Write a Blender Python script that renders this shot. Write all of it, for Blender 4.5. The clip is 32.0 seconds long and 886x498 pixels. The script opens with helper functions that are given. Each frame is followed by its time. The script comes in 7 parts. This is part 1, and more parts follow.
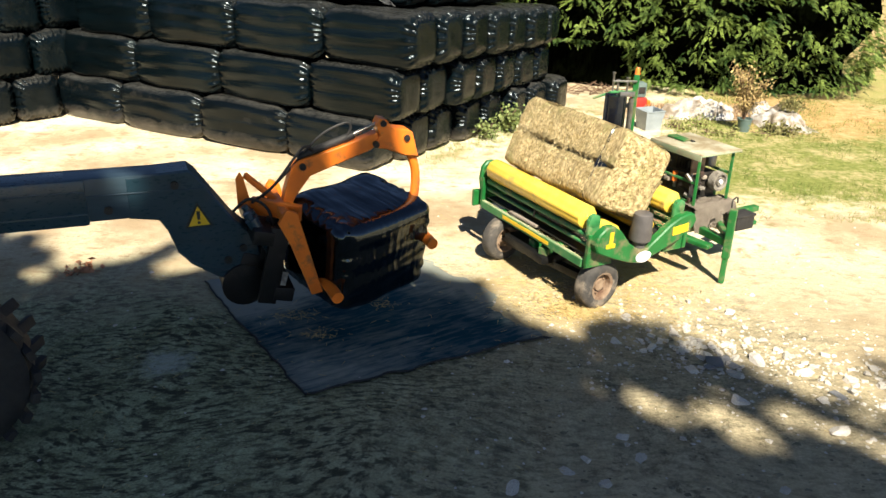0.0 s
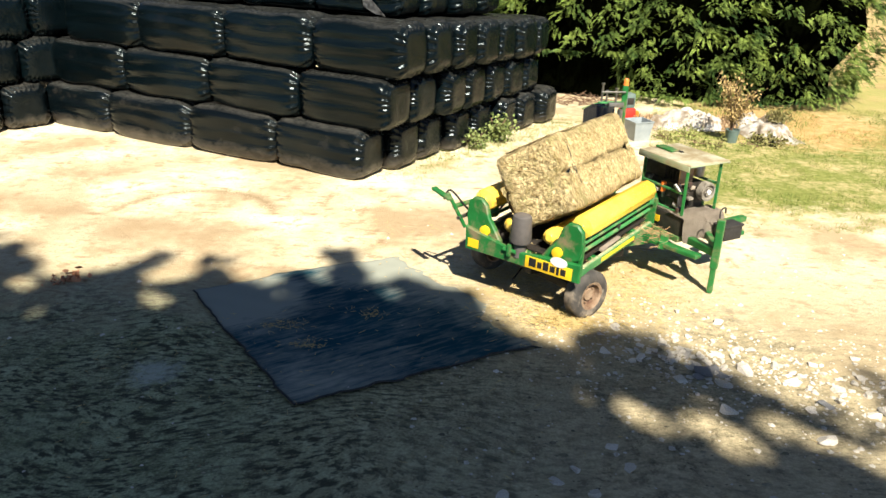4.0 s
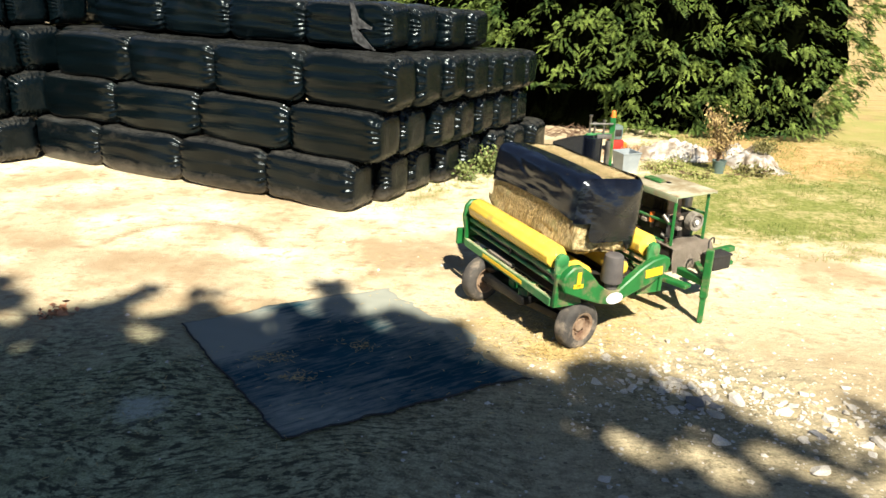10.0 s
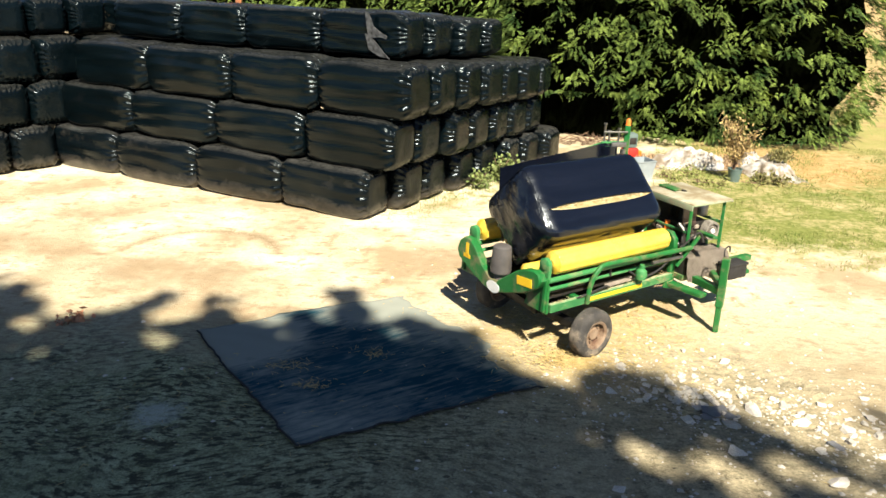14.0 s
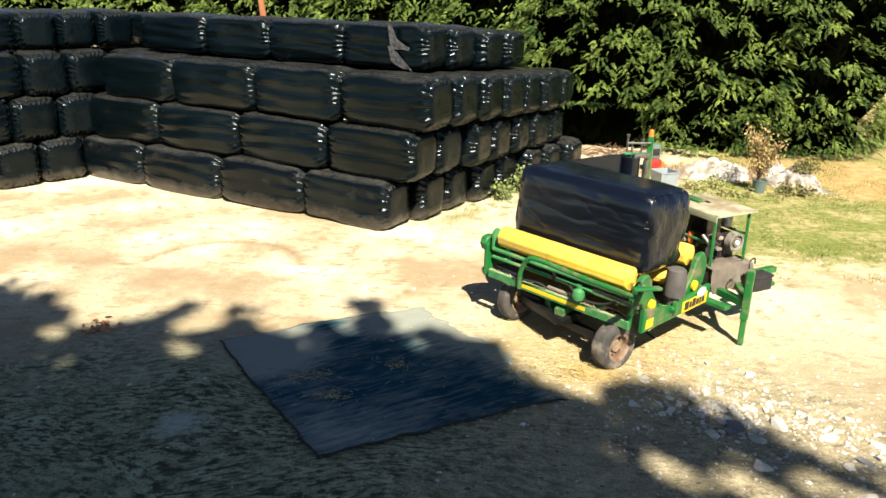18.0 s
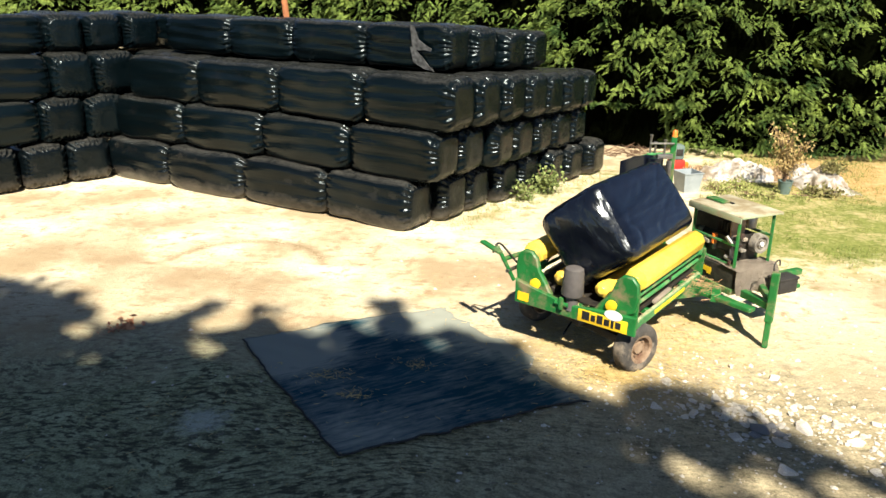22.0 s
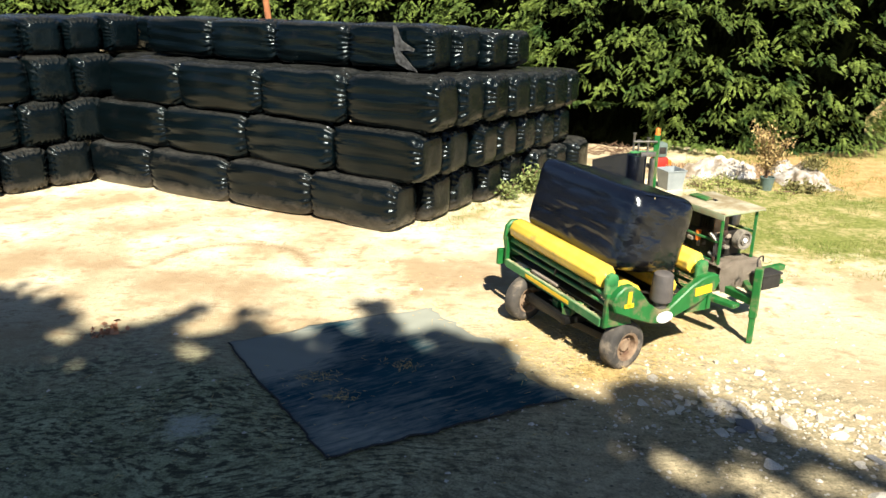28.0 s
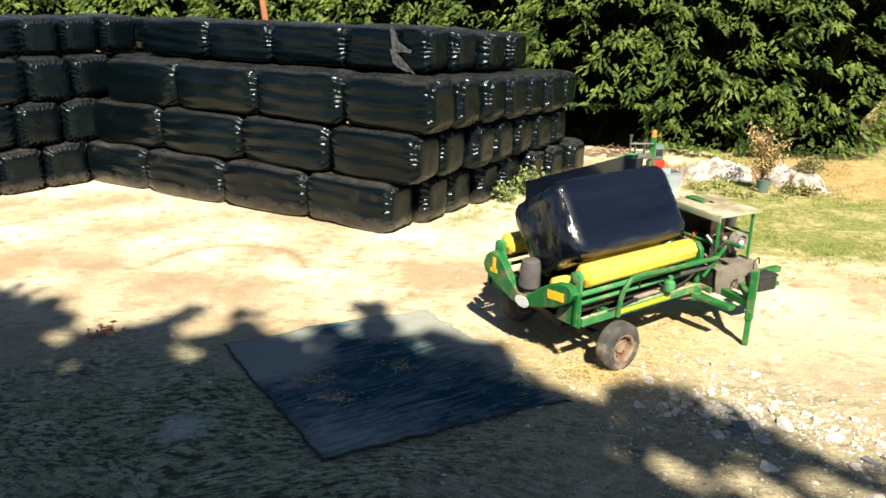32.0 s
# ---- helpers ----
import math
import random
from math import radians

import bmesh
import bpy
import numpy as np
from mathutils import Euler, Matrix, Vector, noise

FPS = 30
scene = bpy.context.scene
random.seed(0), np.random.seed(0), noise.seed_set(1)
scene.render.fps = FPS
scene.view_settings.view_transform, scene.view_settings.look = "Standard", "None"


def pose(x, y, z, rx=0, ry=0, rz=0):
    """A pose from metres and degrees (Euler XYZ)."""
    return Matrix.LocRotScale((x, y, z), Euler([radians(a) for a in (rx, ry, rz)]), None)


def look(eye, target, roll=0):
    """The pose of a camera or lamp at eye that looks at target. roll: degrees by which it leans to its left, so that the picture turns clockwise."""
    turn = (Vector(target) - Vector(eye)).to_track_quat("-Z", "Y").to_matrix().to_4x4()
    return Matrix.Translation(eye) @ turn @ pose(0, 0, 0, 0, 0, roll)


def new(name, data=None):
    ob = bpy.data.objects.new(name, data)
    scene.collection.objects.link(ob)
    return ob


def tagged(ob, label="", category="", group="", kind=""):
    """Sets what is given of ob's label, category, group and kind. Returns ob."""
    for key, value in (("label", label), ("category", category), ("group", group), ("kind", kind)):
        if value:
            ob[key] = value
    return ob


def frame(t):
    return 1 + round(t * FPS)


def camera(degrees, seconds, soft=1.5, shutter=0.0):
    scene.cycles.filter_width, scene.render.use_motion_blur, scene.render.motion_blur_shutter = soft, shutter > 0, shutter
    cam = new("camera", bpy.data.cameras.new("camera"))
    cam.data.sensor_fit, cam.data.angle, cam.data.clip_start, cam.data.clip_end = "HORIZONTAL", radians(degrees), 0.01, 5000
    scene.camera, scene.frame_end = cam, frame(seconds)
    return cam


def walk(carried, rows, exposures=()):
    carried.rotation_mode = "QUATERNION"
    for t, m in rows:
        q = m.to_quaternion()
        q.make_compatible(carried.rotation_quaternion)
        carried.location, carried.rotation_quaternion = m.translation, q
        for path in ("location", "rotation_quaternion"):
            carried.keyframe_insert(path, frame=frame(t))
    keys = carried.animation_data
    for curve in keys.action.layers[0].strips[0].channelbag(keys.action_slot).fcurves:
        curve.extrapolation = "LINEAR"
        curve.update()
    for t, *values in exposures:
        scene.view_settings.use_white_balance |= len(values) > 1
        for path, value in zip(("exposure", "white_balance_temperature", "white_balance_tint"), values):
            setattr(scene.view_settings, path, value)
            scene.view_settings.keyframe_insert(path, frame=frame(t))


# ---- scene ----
cam = camera(60.0, 32.0, soft=1.5)
PATH = [
    (0, pose(0, 0, 3.9, 66.59, -1.28, 0.73)),
    (0.5, pose(0, 0, 3.9, 66.76, -1.16, 0.72)),
    (1, pose(0, 0, 3.9, 66.88, -1.21, 0.61)),
    (1.5, pose(0, 0, 3.9, 67.00, -1.43, 0.57)),
    (2, pose(0, 0, 3.9, 66.99, -1.50, 0.44)),
    (2.5, pose(0, 0, 3.9, 67.19, -1.45, 0.36)),
    (4.5, pose(0, 0, 3.9, 67.42, -1.88, -0.22)),
    (5, pose(0, 0, 3.9, 67.83, -2.11, -0.65)),
    (5.5, pose(0, 0, 3.9, 68.38, -2.34, -0.97)),
    (6, pose(0, 0, 3.9, 69.07, -1.99, -1.12)),
    (6.5, pose(0, 0, 3.9, 69.35, -2.07, -1.03)),
    (7, pose(0, 0, 3.9, 69.44, -2.02, -1.05)),
    (7.5, pose(0, 0, 3.9, 69.49, -1.98, -1.11)),
    (8, pose(0, 0, 3.9, 69.50, -1.96, -0.76)),
    (8.5, pose(0, 0, 3.9, 69.57, -1.71, -0.73)),
    (9, pose(0, 0, 3.9, 69.40, -1.70, -0.70)),
    (9.5, pose(0, 0, 3.9, 69.71, -1.76, -0.66)),
    (10, pose(0, 0, 3.9, 69.68, -1.67, -0.74)),
    (10.5, pose(0, 0, 3.9, 70.14, -1.58, -0.78)),
    (11, pose(0, 0, 3.9, 70.35, -1.48, -0.44)),
    (11.5, pose(0, 0, 3.9, 70.51, -1.48, -0.13)),
    (12, pose(0, 0, 3.9, 70.58, -1.36, 0.43)),
    (12.5, pose(0, 0, 3.9, 70.20, -1.54, 0.19)),
    (13, pose(0, 0, 3.9, 69.96, -1.49, 0.23)),
    (13.5, pose(0, 0, 3.9, 70.02, -1.41, 0.19)),
    (14, pose(0, 0, 3.9, 70.25, -1.44, 0.29)),
    (14.5, pose(0, 0, 3.9, 70.21, -1.43, 0.63)),
    (16.5, pose(0, 0, 3.9, 70.45, -1.48, 1.04)),
    (17, pose(0, 0, 3.9, 70.78, -1.32, 1.36)),
    (17.5, pose(0, 0, 3.9, 71.04, -1.16, 1.75)),
    (18, pose(0, 0, 3.9, 71.04, -1.05, 1.87)),
    (18.5, pose(0, 0, 3.9, 71.10, -0.90, 2.46)),
    (19, pose(0, 0, 3.9, 71.35, -0.86, 2.43)),
    (19.5, pose(0, 0, 3.9, 71.61, -0.71, 2.73)),
    (20, pose(0, 0, 3.9, 71.68, -0.54, 2.95)),
    (20.5, pose(0, 0, 3.9, 71.69, -0.51, 3.19)),
    (21, pose(0, 0, 3.9, 71.45, -0.42, 3.58)),
    (21.5, pose(0, 0, 3.9, 71.19, -0.72, 3.53)),
    (22, pose(0, 0, 3.9, 71.05, -0.75, 3.45)),
    (22.5, pose(0, 0, 3.9, 71.26, -0.68, 3.34)),
    (23, pose(0, 0, 3.9, 71.13, -0.49, 3.16)),
    (23.5, pose(0, 0, 3.9, 71.14, -0.49, 3.01)),
    (24, pose(0, 0, 3.9, 71.17, -0.43, 2.86)),
    (24.5, pose(0, 0, 3.9, 71.28, -0.35, 2.73)),
    (25, pose(0, 0, 3.9, 71.34, -0.10, 2.73)),
    (25.5, pose(0, 0, 3.9, 71.38, -0.33, 2.53)),
    (27.5, pose(0, 0, 3.9, 71.17, -0.26, 2.35)),
    (28, pose(0, 0, 3.9, 71.08, -0.40, 2.19)),
    (28.5, pose(0, 0, 3.9, 70.96, -0.41, 2.22)),
    (29, pose(0, 0, 3.9, 71.12, -0.54, 2.18)),
    (29.5, pose(0, 0, 3.9, 71.46, -0.31, 2.26)),
    (30, pose(0, 0, 3.9, 71.55, -0.21, 2.34)),
    (30.5, pose(0, 0, 3.9, 71.49, -0.30, 2.31)),
    (31, pose(0, 0, 3.9, 71.48, -0.35, 2.28)),
    (31.5, pose(0, 0, 3.9, 71.27, -0.40, 2.15)),
    (32, pose(0, 0, 3.9, 71.20, -0.56, 1.98)),
]
walk(cam, PATH)

# ---------------------------------------------------------------- light
SUN_AZ, SUN_EL = radians(-76), radians(48)
TO_SUN = Vector((math.cos(SUN_AZ) * math.cos(SUN_EL), math.sin(SUN_AZ) * math.cos(SUN_EL), math.sin(SUN_EL)))
world = bpy.data.worlds.new("sky")
scene.world = world
world.use_nodes = True
wn = world.node_tree.nodes
sky = wn.new("ShaderNodeTexSky")
sky.sky_type = "NISHITA"
sky.sun_disc = False
sky.sun_elevation = SUN_EL
sky.sun_rotation = radians(166)
sky.air_density, sky.dust_density = 0.5, 0.2
wn["Background"].inputs[1].default_value = 0.05
world.node_tree.links.new(sky.outputs[0], wn["Background"].inputs[0])
sun_data = bpy.data.lights.new("sun", "SUN")
sun_data.energy, sun_data.angle, sun_data.color = 5.0, radians(0.75), (1.0, 0.91, 0.755)
sun = new("sun", sun_data)
sun.matrix_world = look(TO_SUN * 60, (0, 0, 0))
scene.view_settings.exposure = 1.25


# ---------------------------------------------------------------- materials
def material(name, c1, c2, grain=(6, 6, 6), rough=(0.5, 0.7), bump=0.2, metal=0.0, fine=60.0, dirt=None, dirt_amount=0.0, dirt_scale=2.5,
             bump_dist=0.01, coat=0.0, per_thing=0.0, contrast=(0.35, 0.65), spec=0.5, island=0.0, tint=None):
    m = bpy.data.materials.new(name)
    m.use_nodes = True
    n, l = m.node_tree.nodes, m.node_tree.links
    b = n["Principled BSDF"]
    tc = n.new("ShaderNodeTexCoord")
    mp = n.new("ShaderNodeMapping")
    mp.inputs["Scale"].default_value = grain
    l.new(tc.outputs["Object"], mp.inputs["Vector"])
    info = n.new("ShaderNodeObjectInfo")
    add = n.new("ShaderNodeVectorMath")
    mul = n.new("ShaderNodeMath")
    mul.operation = "MULTIPLY"
    mul.inputs[1].default_value = 37.0
    l.new(info.outputs["Random"], mul.inputs[0])
    l.new(mp.outputs[0], add.inputs[0])
    l.new(mul.outputs[0], add.inputs[1])
    big = n.new("ShaderNodeTexNoise")
    big.inputs["Scale"].default_value = 1.0
    big.inputs["Detail"].default_value = 5.0
    l.new(add.outputs[0], big.inputs["Vector"])
    ramp = n.new("ShaderNodeMapRange")
    ramp.inputs[1].default_value, ramp.inputs[2].default_value = contrast
    l.new(big.outputs["Fac"], ramp.inputs[0])
    mix = n.new("ShaderNodeMix")
    mix.data_type = "RGBA"
    mix.inputs["A"].default_value, mix.inputs["B"].default_value = (*c1, 1), (*c2, 1)
    l.new(ramp.outputs[0], mix.inputs["Factor"])
    colour = mix.outputs["Result"]
    small = n.new("ShaderNodeTexNoise")
    small.inputs["Scale"].default_value = fine / max(grain)
    small.inputs["Detail"].default_value = 3.0
    l.new(add.outputs[0], small.inputs["Vector"])
    if dirt:
        dn = n.new("ShaderNodeTexNoise")
        dn.inputs["Scale"].default_value = dirt_scale
        dn.inputs["Detail"].default_value = 6.0
        dn.inputs["Roughness"].default_value = 0.65
        l.new(tc.outputs["Object"], dn.inputs["Vector"])
        dr = n.new("ShaderNodeMapRange")
        dr.inputs[1].default_value, dr.inputs[2].default_value = 0.62 - 0.35 * dirt_amount, 0.8 - 0.3 * dirt_amount
        l.new(dn.outputs["Fac"], dr.inputs[0])
        dm = n.new("ShaderNodeMix")
        dm.data_type = "RGBA"
        dm.inputs["B"].default_value = (*dirt, 1)
        l.new(colour, dm.inputs["A"])
        l.new(dr.outputs[0], dm.inputs["Factor"])
        colour = dm.outputs["Result"]
    if per_thing:
        hv = n.new("ShaderNodeHueSaturation")
        vr = n.new("ShaderNodeMapRange")
        vr.inputs[3].default_value, vr.inputs[4].default_value = 1 - per_thing, 1 + per_thing
        l.new(info.outputs["Random"], vr.inputs[0])
        l.new(vr.outputs[0], hv.inputs["Value"])
        l.new(colour, hv.inputs["Color"])
        colour = hv.outputs[0]
    if island:
        geo = n.new("ShaderNodeNewGeometry")
        hi = n.new("ShaderNodeHueSaturation")
        ir = n.new("ShaderNodeMapRange")
        ir.inputs[3].default_value, ir.inputs[4].default_value = 1 - island, 1 + island
        l.new(geo.outputs["Random Per Island"], ir.inputs[0])
        l.new(ir.outputs[0], hi.inputs["Value"])
        l.new(colour, hi.inputs["Color"])
        colour = hi.outputs[0]
    l.new(colour, b.inputs["Base Color"])
    rr = n.new("ShaderNodeMapRange")
    rr.inputs[3].default_value, rr.inputs[4].default_value = rough
    l.new(small.outputs["Fac"], rr.inputs[0])
    l.new(rr.outputs[0], b.inputs["Roughness"])
    b.inputs["Metallic"].default_value = metal
    b.inputs["Coat Weight"].default_value = coat
    b.inputs["Specular IOR Level"].default_value = spec
    if tint:
        b.inputs["Specular Tint"].default_value = (*tint, 1)
    if bump:
        sm = n.new("ShaderNodeMath")
        sm.operation = "ADD"
        l.new(small.outputs["Fac"], sm.inputs[0])
        l.new(big.outputs["Fac"], sm.inputs[1])
        bp = n.new("ShaderNodeBump")
        bp.inputs["Strength"].default_value = bump
        bp.inputs["Distance"].default_value = bump_dist
        l.new(sm.outputs[0], bp.inputs["Height"])
        l.new(bp.outputs[0], b.inputs["Normal"])
    return m


HAY = material("hay", (0.78, 0.63, 0.34), (0.25, 0.175, 0.075), (100, 15, 15), (0.8, 0.95), 1.0, fine=220, bump_dist=0.04, spec=0.2,
               dirt=(0.33, 0.30, 0.12), dirt_amount=0.35, dirt_scale=6)
HAYSTALK = material("hay_stalks", (0.80, 0.66, 0.38), (0.34, 0.25, 0.10), (30, 30, 30), (0.8, 0.95), 0.0, spec=0.15, island=0.5)
FILM = material("stretch_film", (0.0022, 0.0034, 0.0075), (0.0045, 0.0062, 0.0125), (0.45, 2.6, 2.6), (0.16, 0.30), 0.30, fine=6, bump_dist=0.030, spec=0.75, tint=(0.84, 0.93, 1.0))
FILM_END = material("folded_film", (0.0020, 0.0026, 0.005), (0.004, 0.005, 0.009), (4, 1.2, 3.0), (0.16, 0.34), 0.65, fine=8, bump_dist=0.035, spec=0.8, tint=(0.84, 0.93, 1.0))
FILM_FRESH = material("fresh_glossy_film", (0.0012, 0.0016, 0.003), (0.0025, 0.003, 0.005), (6, 0.8, 1.2), (0.05, 0.14), 0.6, fine=10, bump_dist=0.02, spec=0.9, tint=(0.7, 0.86, 1.0))
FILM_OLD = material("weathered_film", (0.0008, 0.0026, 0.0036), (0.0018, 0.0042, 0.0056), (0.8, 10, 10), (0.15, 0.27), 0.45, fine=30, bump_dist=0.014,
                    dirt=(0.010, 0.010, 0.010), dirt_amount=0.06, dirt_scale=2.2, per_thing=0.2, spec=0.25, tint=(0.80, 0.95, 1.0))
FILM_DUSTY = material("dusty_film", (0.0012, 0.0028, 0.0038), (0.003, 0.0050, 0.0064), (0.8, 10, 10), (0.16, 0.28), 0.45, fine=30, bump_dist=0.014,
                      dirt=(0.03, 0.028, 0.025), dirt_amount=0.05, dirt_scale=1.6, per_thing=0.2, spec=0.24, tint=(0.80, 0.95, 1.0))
GREEN = material("green_paint", (0.007, 0.115, 0.022), (0.013, 0.155, 0.033), (5, 5, 5), (0.4, 0.58), 0.1, dirt=(0.20, 0.16, 0.09), dirt_amount=0.36, dirt_scale=5)
GREEN_DUSTY = material("dusty_green_paint", (0.028, 0.17, 0.05), (0.06, 0.22, 0.075), (6, 6, 6), (0.5, 0.7), 0.15, dirt=(0.20, 0.27, 0.12), dirt_amount=0.3, dirt_scale=5)
GREEN_PALE = material("faded_green_paint", (0.028, 0.19, 0.055), (0.07, 0.25, 0.085), (6, 6, 6), (0.4, 0.6), 0.15, dirt=(0.30, 0.28, 0.15), dirt_amount=0.28, dirt_scale=5)
YELLOW = material("yellow_roller", (0.90, 0.62, 0.09), (0.82, 0.54, 0.06), (5, 5, 5), (0.18, 0.32), 0.08, dirt=(0.42, 0.30, 0.10), dirt_amount=0.2, dirt_scale=5, spec=0.7)
STICKER = material("yellow_sticker", (0.85, 0.55, 0.02), (0.75, 0.48, 0.02), (5, 5, 5), (0.35, 0.5), 0.0)
WHITE = material("white_sticker", (0.75, 0.75, 0.72), (0.65, 0.66, 0.64), (8, 8, 8), (0.35, 0.5), 0.0)
INK = material("black_print", (0.012, 0.012, 0.012), (0.02, 0.02, 0.02), (8, 8, 8), (0.4, 0.6), 0.0)
CONE = material("grey_plastic_cone", (0.075, 0.070, 0.068), (0.11, 0.10, 0.095), (8, 8, 8), (0.45, 0.65), 0.1)
BLACKMETAL = material("black_painted_steel", (0.004, 0.0045, 0.005), (0.008, 0.008, 0.008), (9, 9, 9), (0.35, 0.55), 0.2, spec=0.3, dirt=(0.035, 0.032, 0.026), dirt_amount=0.12, dirt_scale=6)
STEEL = material("worn_steel", (0.32, 0.31, 0.29), (0.20, 0.19, 0.17), (12, 12, 12), (0.3, 0.5), 0.1, metal=0.9)
DUSTSTEEL = material("dusty_cast_metal", (0.30, 0.28, 0.24), (0.17, 0.155, 0.13), (16, 16, 16), (0.5, 0.75), 0.3, dirt=(0.06, 0.05, 0.04), dirt_amount=0.4, dirt_scale=9)
RUST = material("rusty_steel", (0.07, 0.035, 0.022), (0.035, 0.022, 0.017), (14, 14, 14), (0.7, 0.9), 0.4)
RIM = material("dirty_wheel_rim", (0.20, 0.13, 0.08), (0.30, 0.22, 0.15), (9, 9, 9), (0.6, 0.8), 0.3, dirt=(0.10, 0.05, 0.03), dirt_amount=0.3, dirt_scale=8)
TYRE = material("dusty_tyre_rubber", (0.035, 0.033, 0.031), (0.075, 0.068, 0.06), (7, 7, 7), (0.75, 0.92), 0.4, dirt=(0.25, 0.21, 0.16), dirt_amount=0.35, dirt_scale=6)
RUBBER = material("black_rubber", (0.014, 0.014, 0.014), (0.03, 0.028, 0.026), (9, 9, 9), (0.6, 0.8), 0.2)
DARK = material("oily_engine_metal", (0.011, 0.010, 0.009), (0.030, 0.025, 0.02), (14, 14, 14), (0.45, 0.75), 0.4)
GREYCOVER = material("grey_canvas_cover", (0.25, 0.21, 0.17), (0.36, 0.31, 0.25), (5, 5, 5), (0.8, 0.95), 0.6, bump_dist=0.03)
ROOFMETAL = material("beige_sheet_metal", (0.50, 0.47, 0.34), (0.42, 0.41, 0.31), (4, 4, 4), (0.45, 0.65), 0.15, dirt=(0.27, 0.22, 0.13), dirt_amount=0.7, dirt_scale=4)
ROOFEDGE = material("faded_sheet_edge", (0.34, 0.38, 0.26), (0.24, 0.31, 0.19), (4, 4, 4), (0.5, 0.7), 0.15, dirt=(0.30, 0.26, 0.17), dirt_amount=0.4, dirt_scale=6)
BOOM = material("slate_blue_paint", (0.014, 0.040, 0.058), (0.022, 0.054, 0.075), (3, 9, 9), (0.22, 0.36), 0.06, spec=0.6, dirt=(0.08, 0.08, 0.07), dirt_amount=0.10, dirt_scale=3)
# slightly paler blue, with the sun dapple on this section painted in
BOOM_LIGHT = material("pale_boom_paint", (0.045, 0.075, 0.100), (0.027, 0.053, 0.073), (2, 14, 14), (0.25, 0.4), 0.06)
ORANGE = material("orange_paint", (0.88, 0.225, 0.018), (0.76, 0.18, 0.015), (5, 5, 5), (0.35, 0.5), 0.1, dirt=(0.22, 0.10, 0.04), dirt_amount=0.2, dirt_scale=6)
RED = material("red_paint", (0.55, 0.03, 0.02), (0.45, 0.03, 0.02), (5, 5, 5), (0.4, 0.6), 0.1)
BEACON = material("orange_beacon_plastic", (0.9, 0.22, 0.03), (0.8, 0.18, 0.03), (5, 5, 5), (0.25, 0.4), 0.05)
TUB = material("pale_plastic_tub", (0.30, 0.345, 0.37), (0.24, 0.28, 0.30), (5, 5, 5), (0.4, 0.6), 0.1)
PAIL = material("blue_grey_plastic", (0.085, 0.135, 0.125), (0.13, 0.18, 0.165), (5, 5, 5), (0.5, 0.7), 0.1)
SHEET = material("white_plastic_sheet", (0.68, 0.67, 0.64), (0.50, 0.49, 0.46), (3, 3, 3), (0.35, 0.55), 0.5, bump_dist=0.03, dirt=(0.24, 0.19, 0.13), dirt_amount=0.7, dirt_scale=3.5)
# dark and pale mottling paints the light and shade of crumpled film
FLAP = material("torn_film_inside", (0.13, 0.135, 0.14), (0.012, 0.013, 0.014), (14, 14, 14), (0.4, 0.6), 0.8, bump_dist=0.03)
STONE = material("pale_limestone", (0.72, 0.68, 0.60), (0.52, 0.48, 0.41), (9, 9, 9), (0.8, 0.95), 0.5, per_thing=0.2, dirt=(0.36, 0.29, 0.19), dirt_amount=0.2, dirt_scale=9)
SLATE = material("grey_stone", (0.16, 0.165, 0.175), (0.24, 0.24, 0.24), (9, 9, 9), (0.75, 0.9), 0.5, per_thing=0.2)
CLOD = material("earth_clod", (0.16, 0.145, 0.10), (0.29, 0.26, 0.18), (9, 9, 9), (0.9, 1.0), 0.0, spec=0.1, island=0.4)
RUBBLE = material("brown_rubble", (0.22, 0.145, 0.08), (0.36, 0.26, 0.16), (9, 9, 9), (0.85, 1.0), 0.0, spec=0.1, island=0.4)
STRAW = material("loose_straw", (0.62, 0.48, 0.22), (0.45, 0.33, 0.13), (9, 9, 9), (0.8, 0.95), 0.0, spec=0.2)
GRASS = material("grass", (0.14, 0.195, 0.043), (0.26, 0.275, 0.085), (0.7, 0.7, 0.7), (0.7, 0.9), 0.0, spec=0.2, contrast=(0.4, 0.6), island=0.4)
DRYLEAF = material("dead_leaves", (0.50, 0.33, 0.18), (0.34, 0.19, 0.10), (9, 9, 9), (0.8, 0.95), 0.0, spec=0.2, island=0.3)
NEEDLE = material("cypress_foliage", (0.022, 0.054, 0.010), (0.185, 0.252, 0.050), (1.6, 1.6, 1.6), (0.55, 0.75), 0.0, spec=0.25, contrast=(0.34, 0.66), island=0.18)
# almost black: the shade deep in the hedge put into the colour
CROWN_SHADE = material("crown_shade", (0.0008, 0.0012, 0.0004), (0.002, 0.0025, 0.001), (3, 3, 3), (0.9, 1.0), 0.8, spec=0.0, bump_dist=0.1)
BARK = material("bark", (0.13, 0.085, 0.055), (0.20, 0.12, 0.075), (12, 12, 3), (0.85, 0.95), 0.8, bump_dist=0.02)
SHRUBLEAF = material("withered_shrub_leaves", (0.44, 0.33, 0.15), (0.28, 0.20, 0.085), (5, 5, 5), (0.7, 0.9), 0.0, spec=0.2, island=0.4)
REDLEAF = material("fallen_red_brown_leaves", (0.52, 0.27, 0.15), (0.36, 0.17, 0.10), (5, 5, 5), (0.7, 0.9), 0.0, spec=0.2, island=0.3)
OLIVE = material("dull_cut_foliage", (0.13, 0.125, 0.045), (0.22, 0.20, 0.085), (3, 3, 3), (0.7, 0.9), 0.0, spec=0.2, island=0.4)
OLIVE_FRESH = material("pale_weed_leaves", (0.12, 0.17, 0.05), (0.20, 0.24, 0.085), (3, 3, 3), (0.6, 0.8), 0.0, spec=0.2, island=0.35)
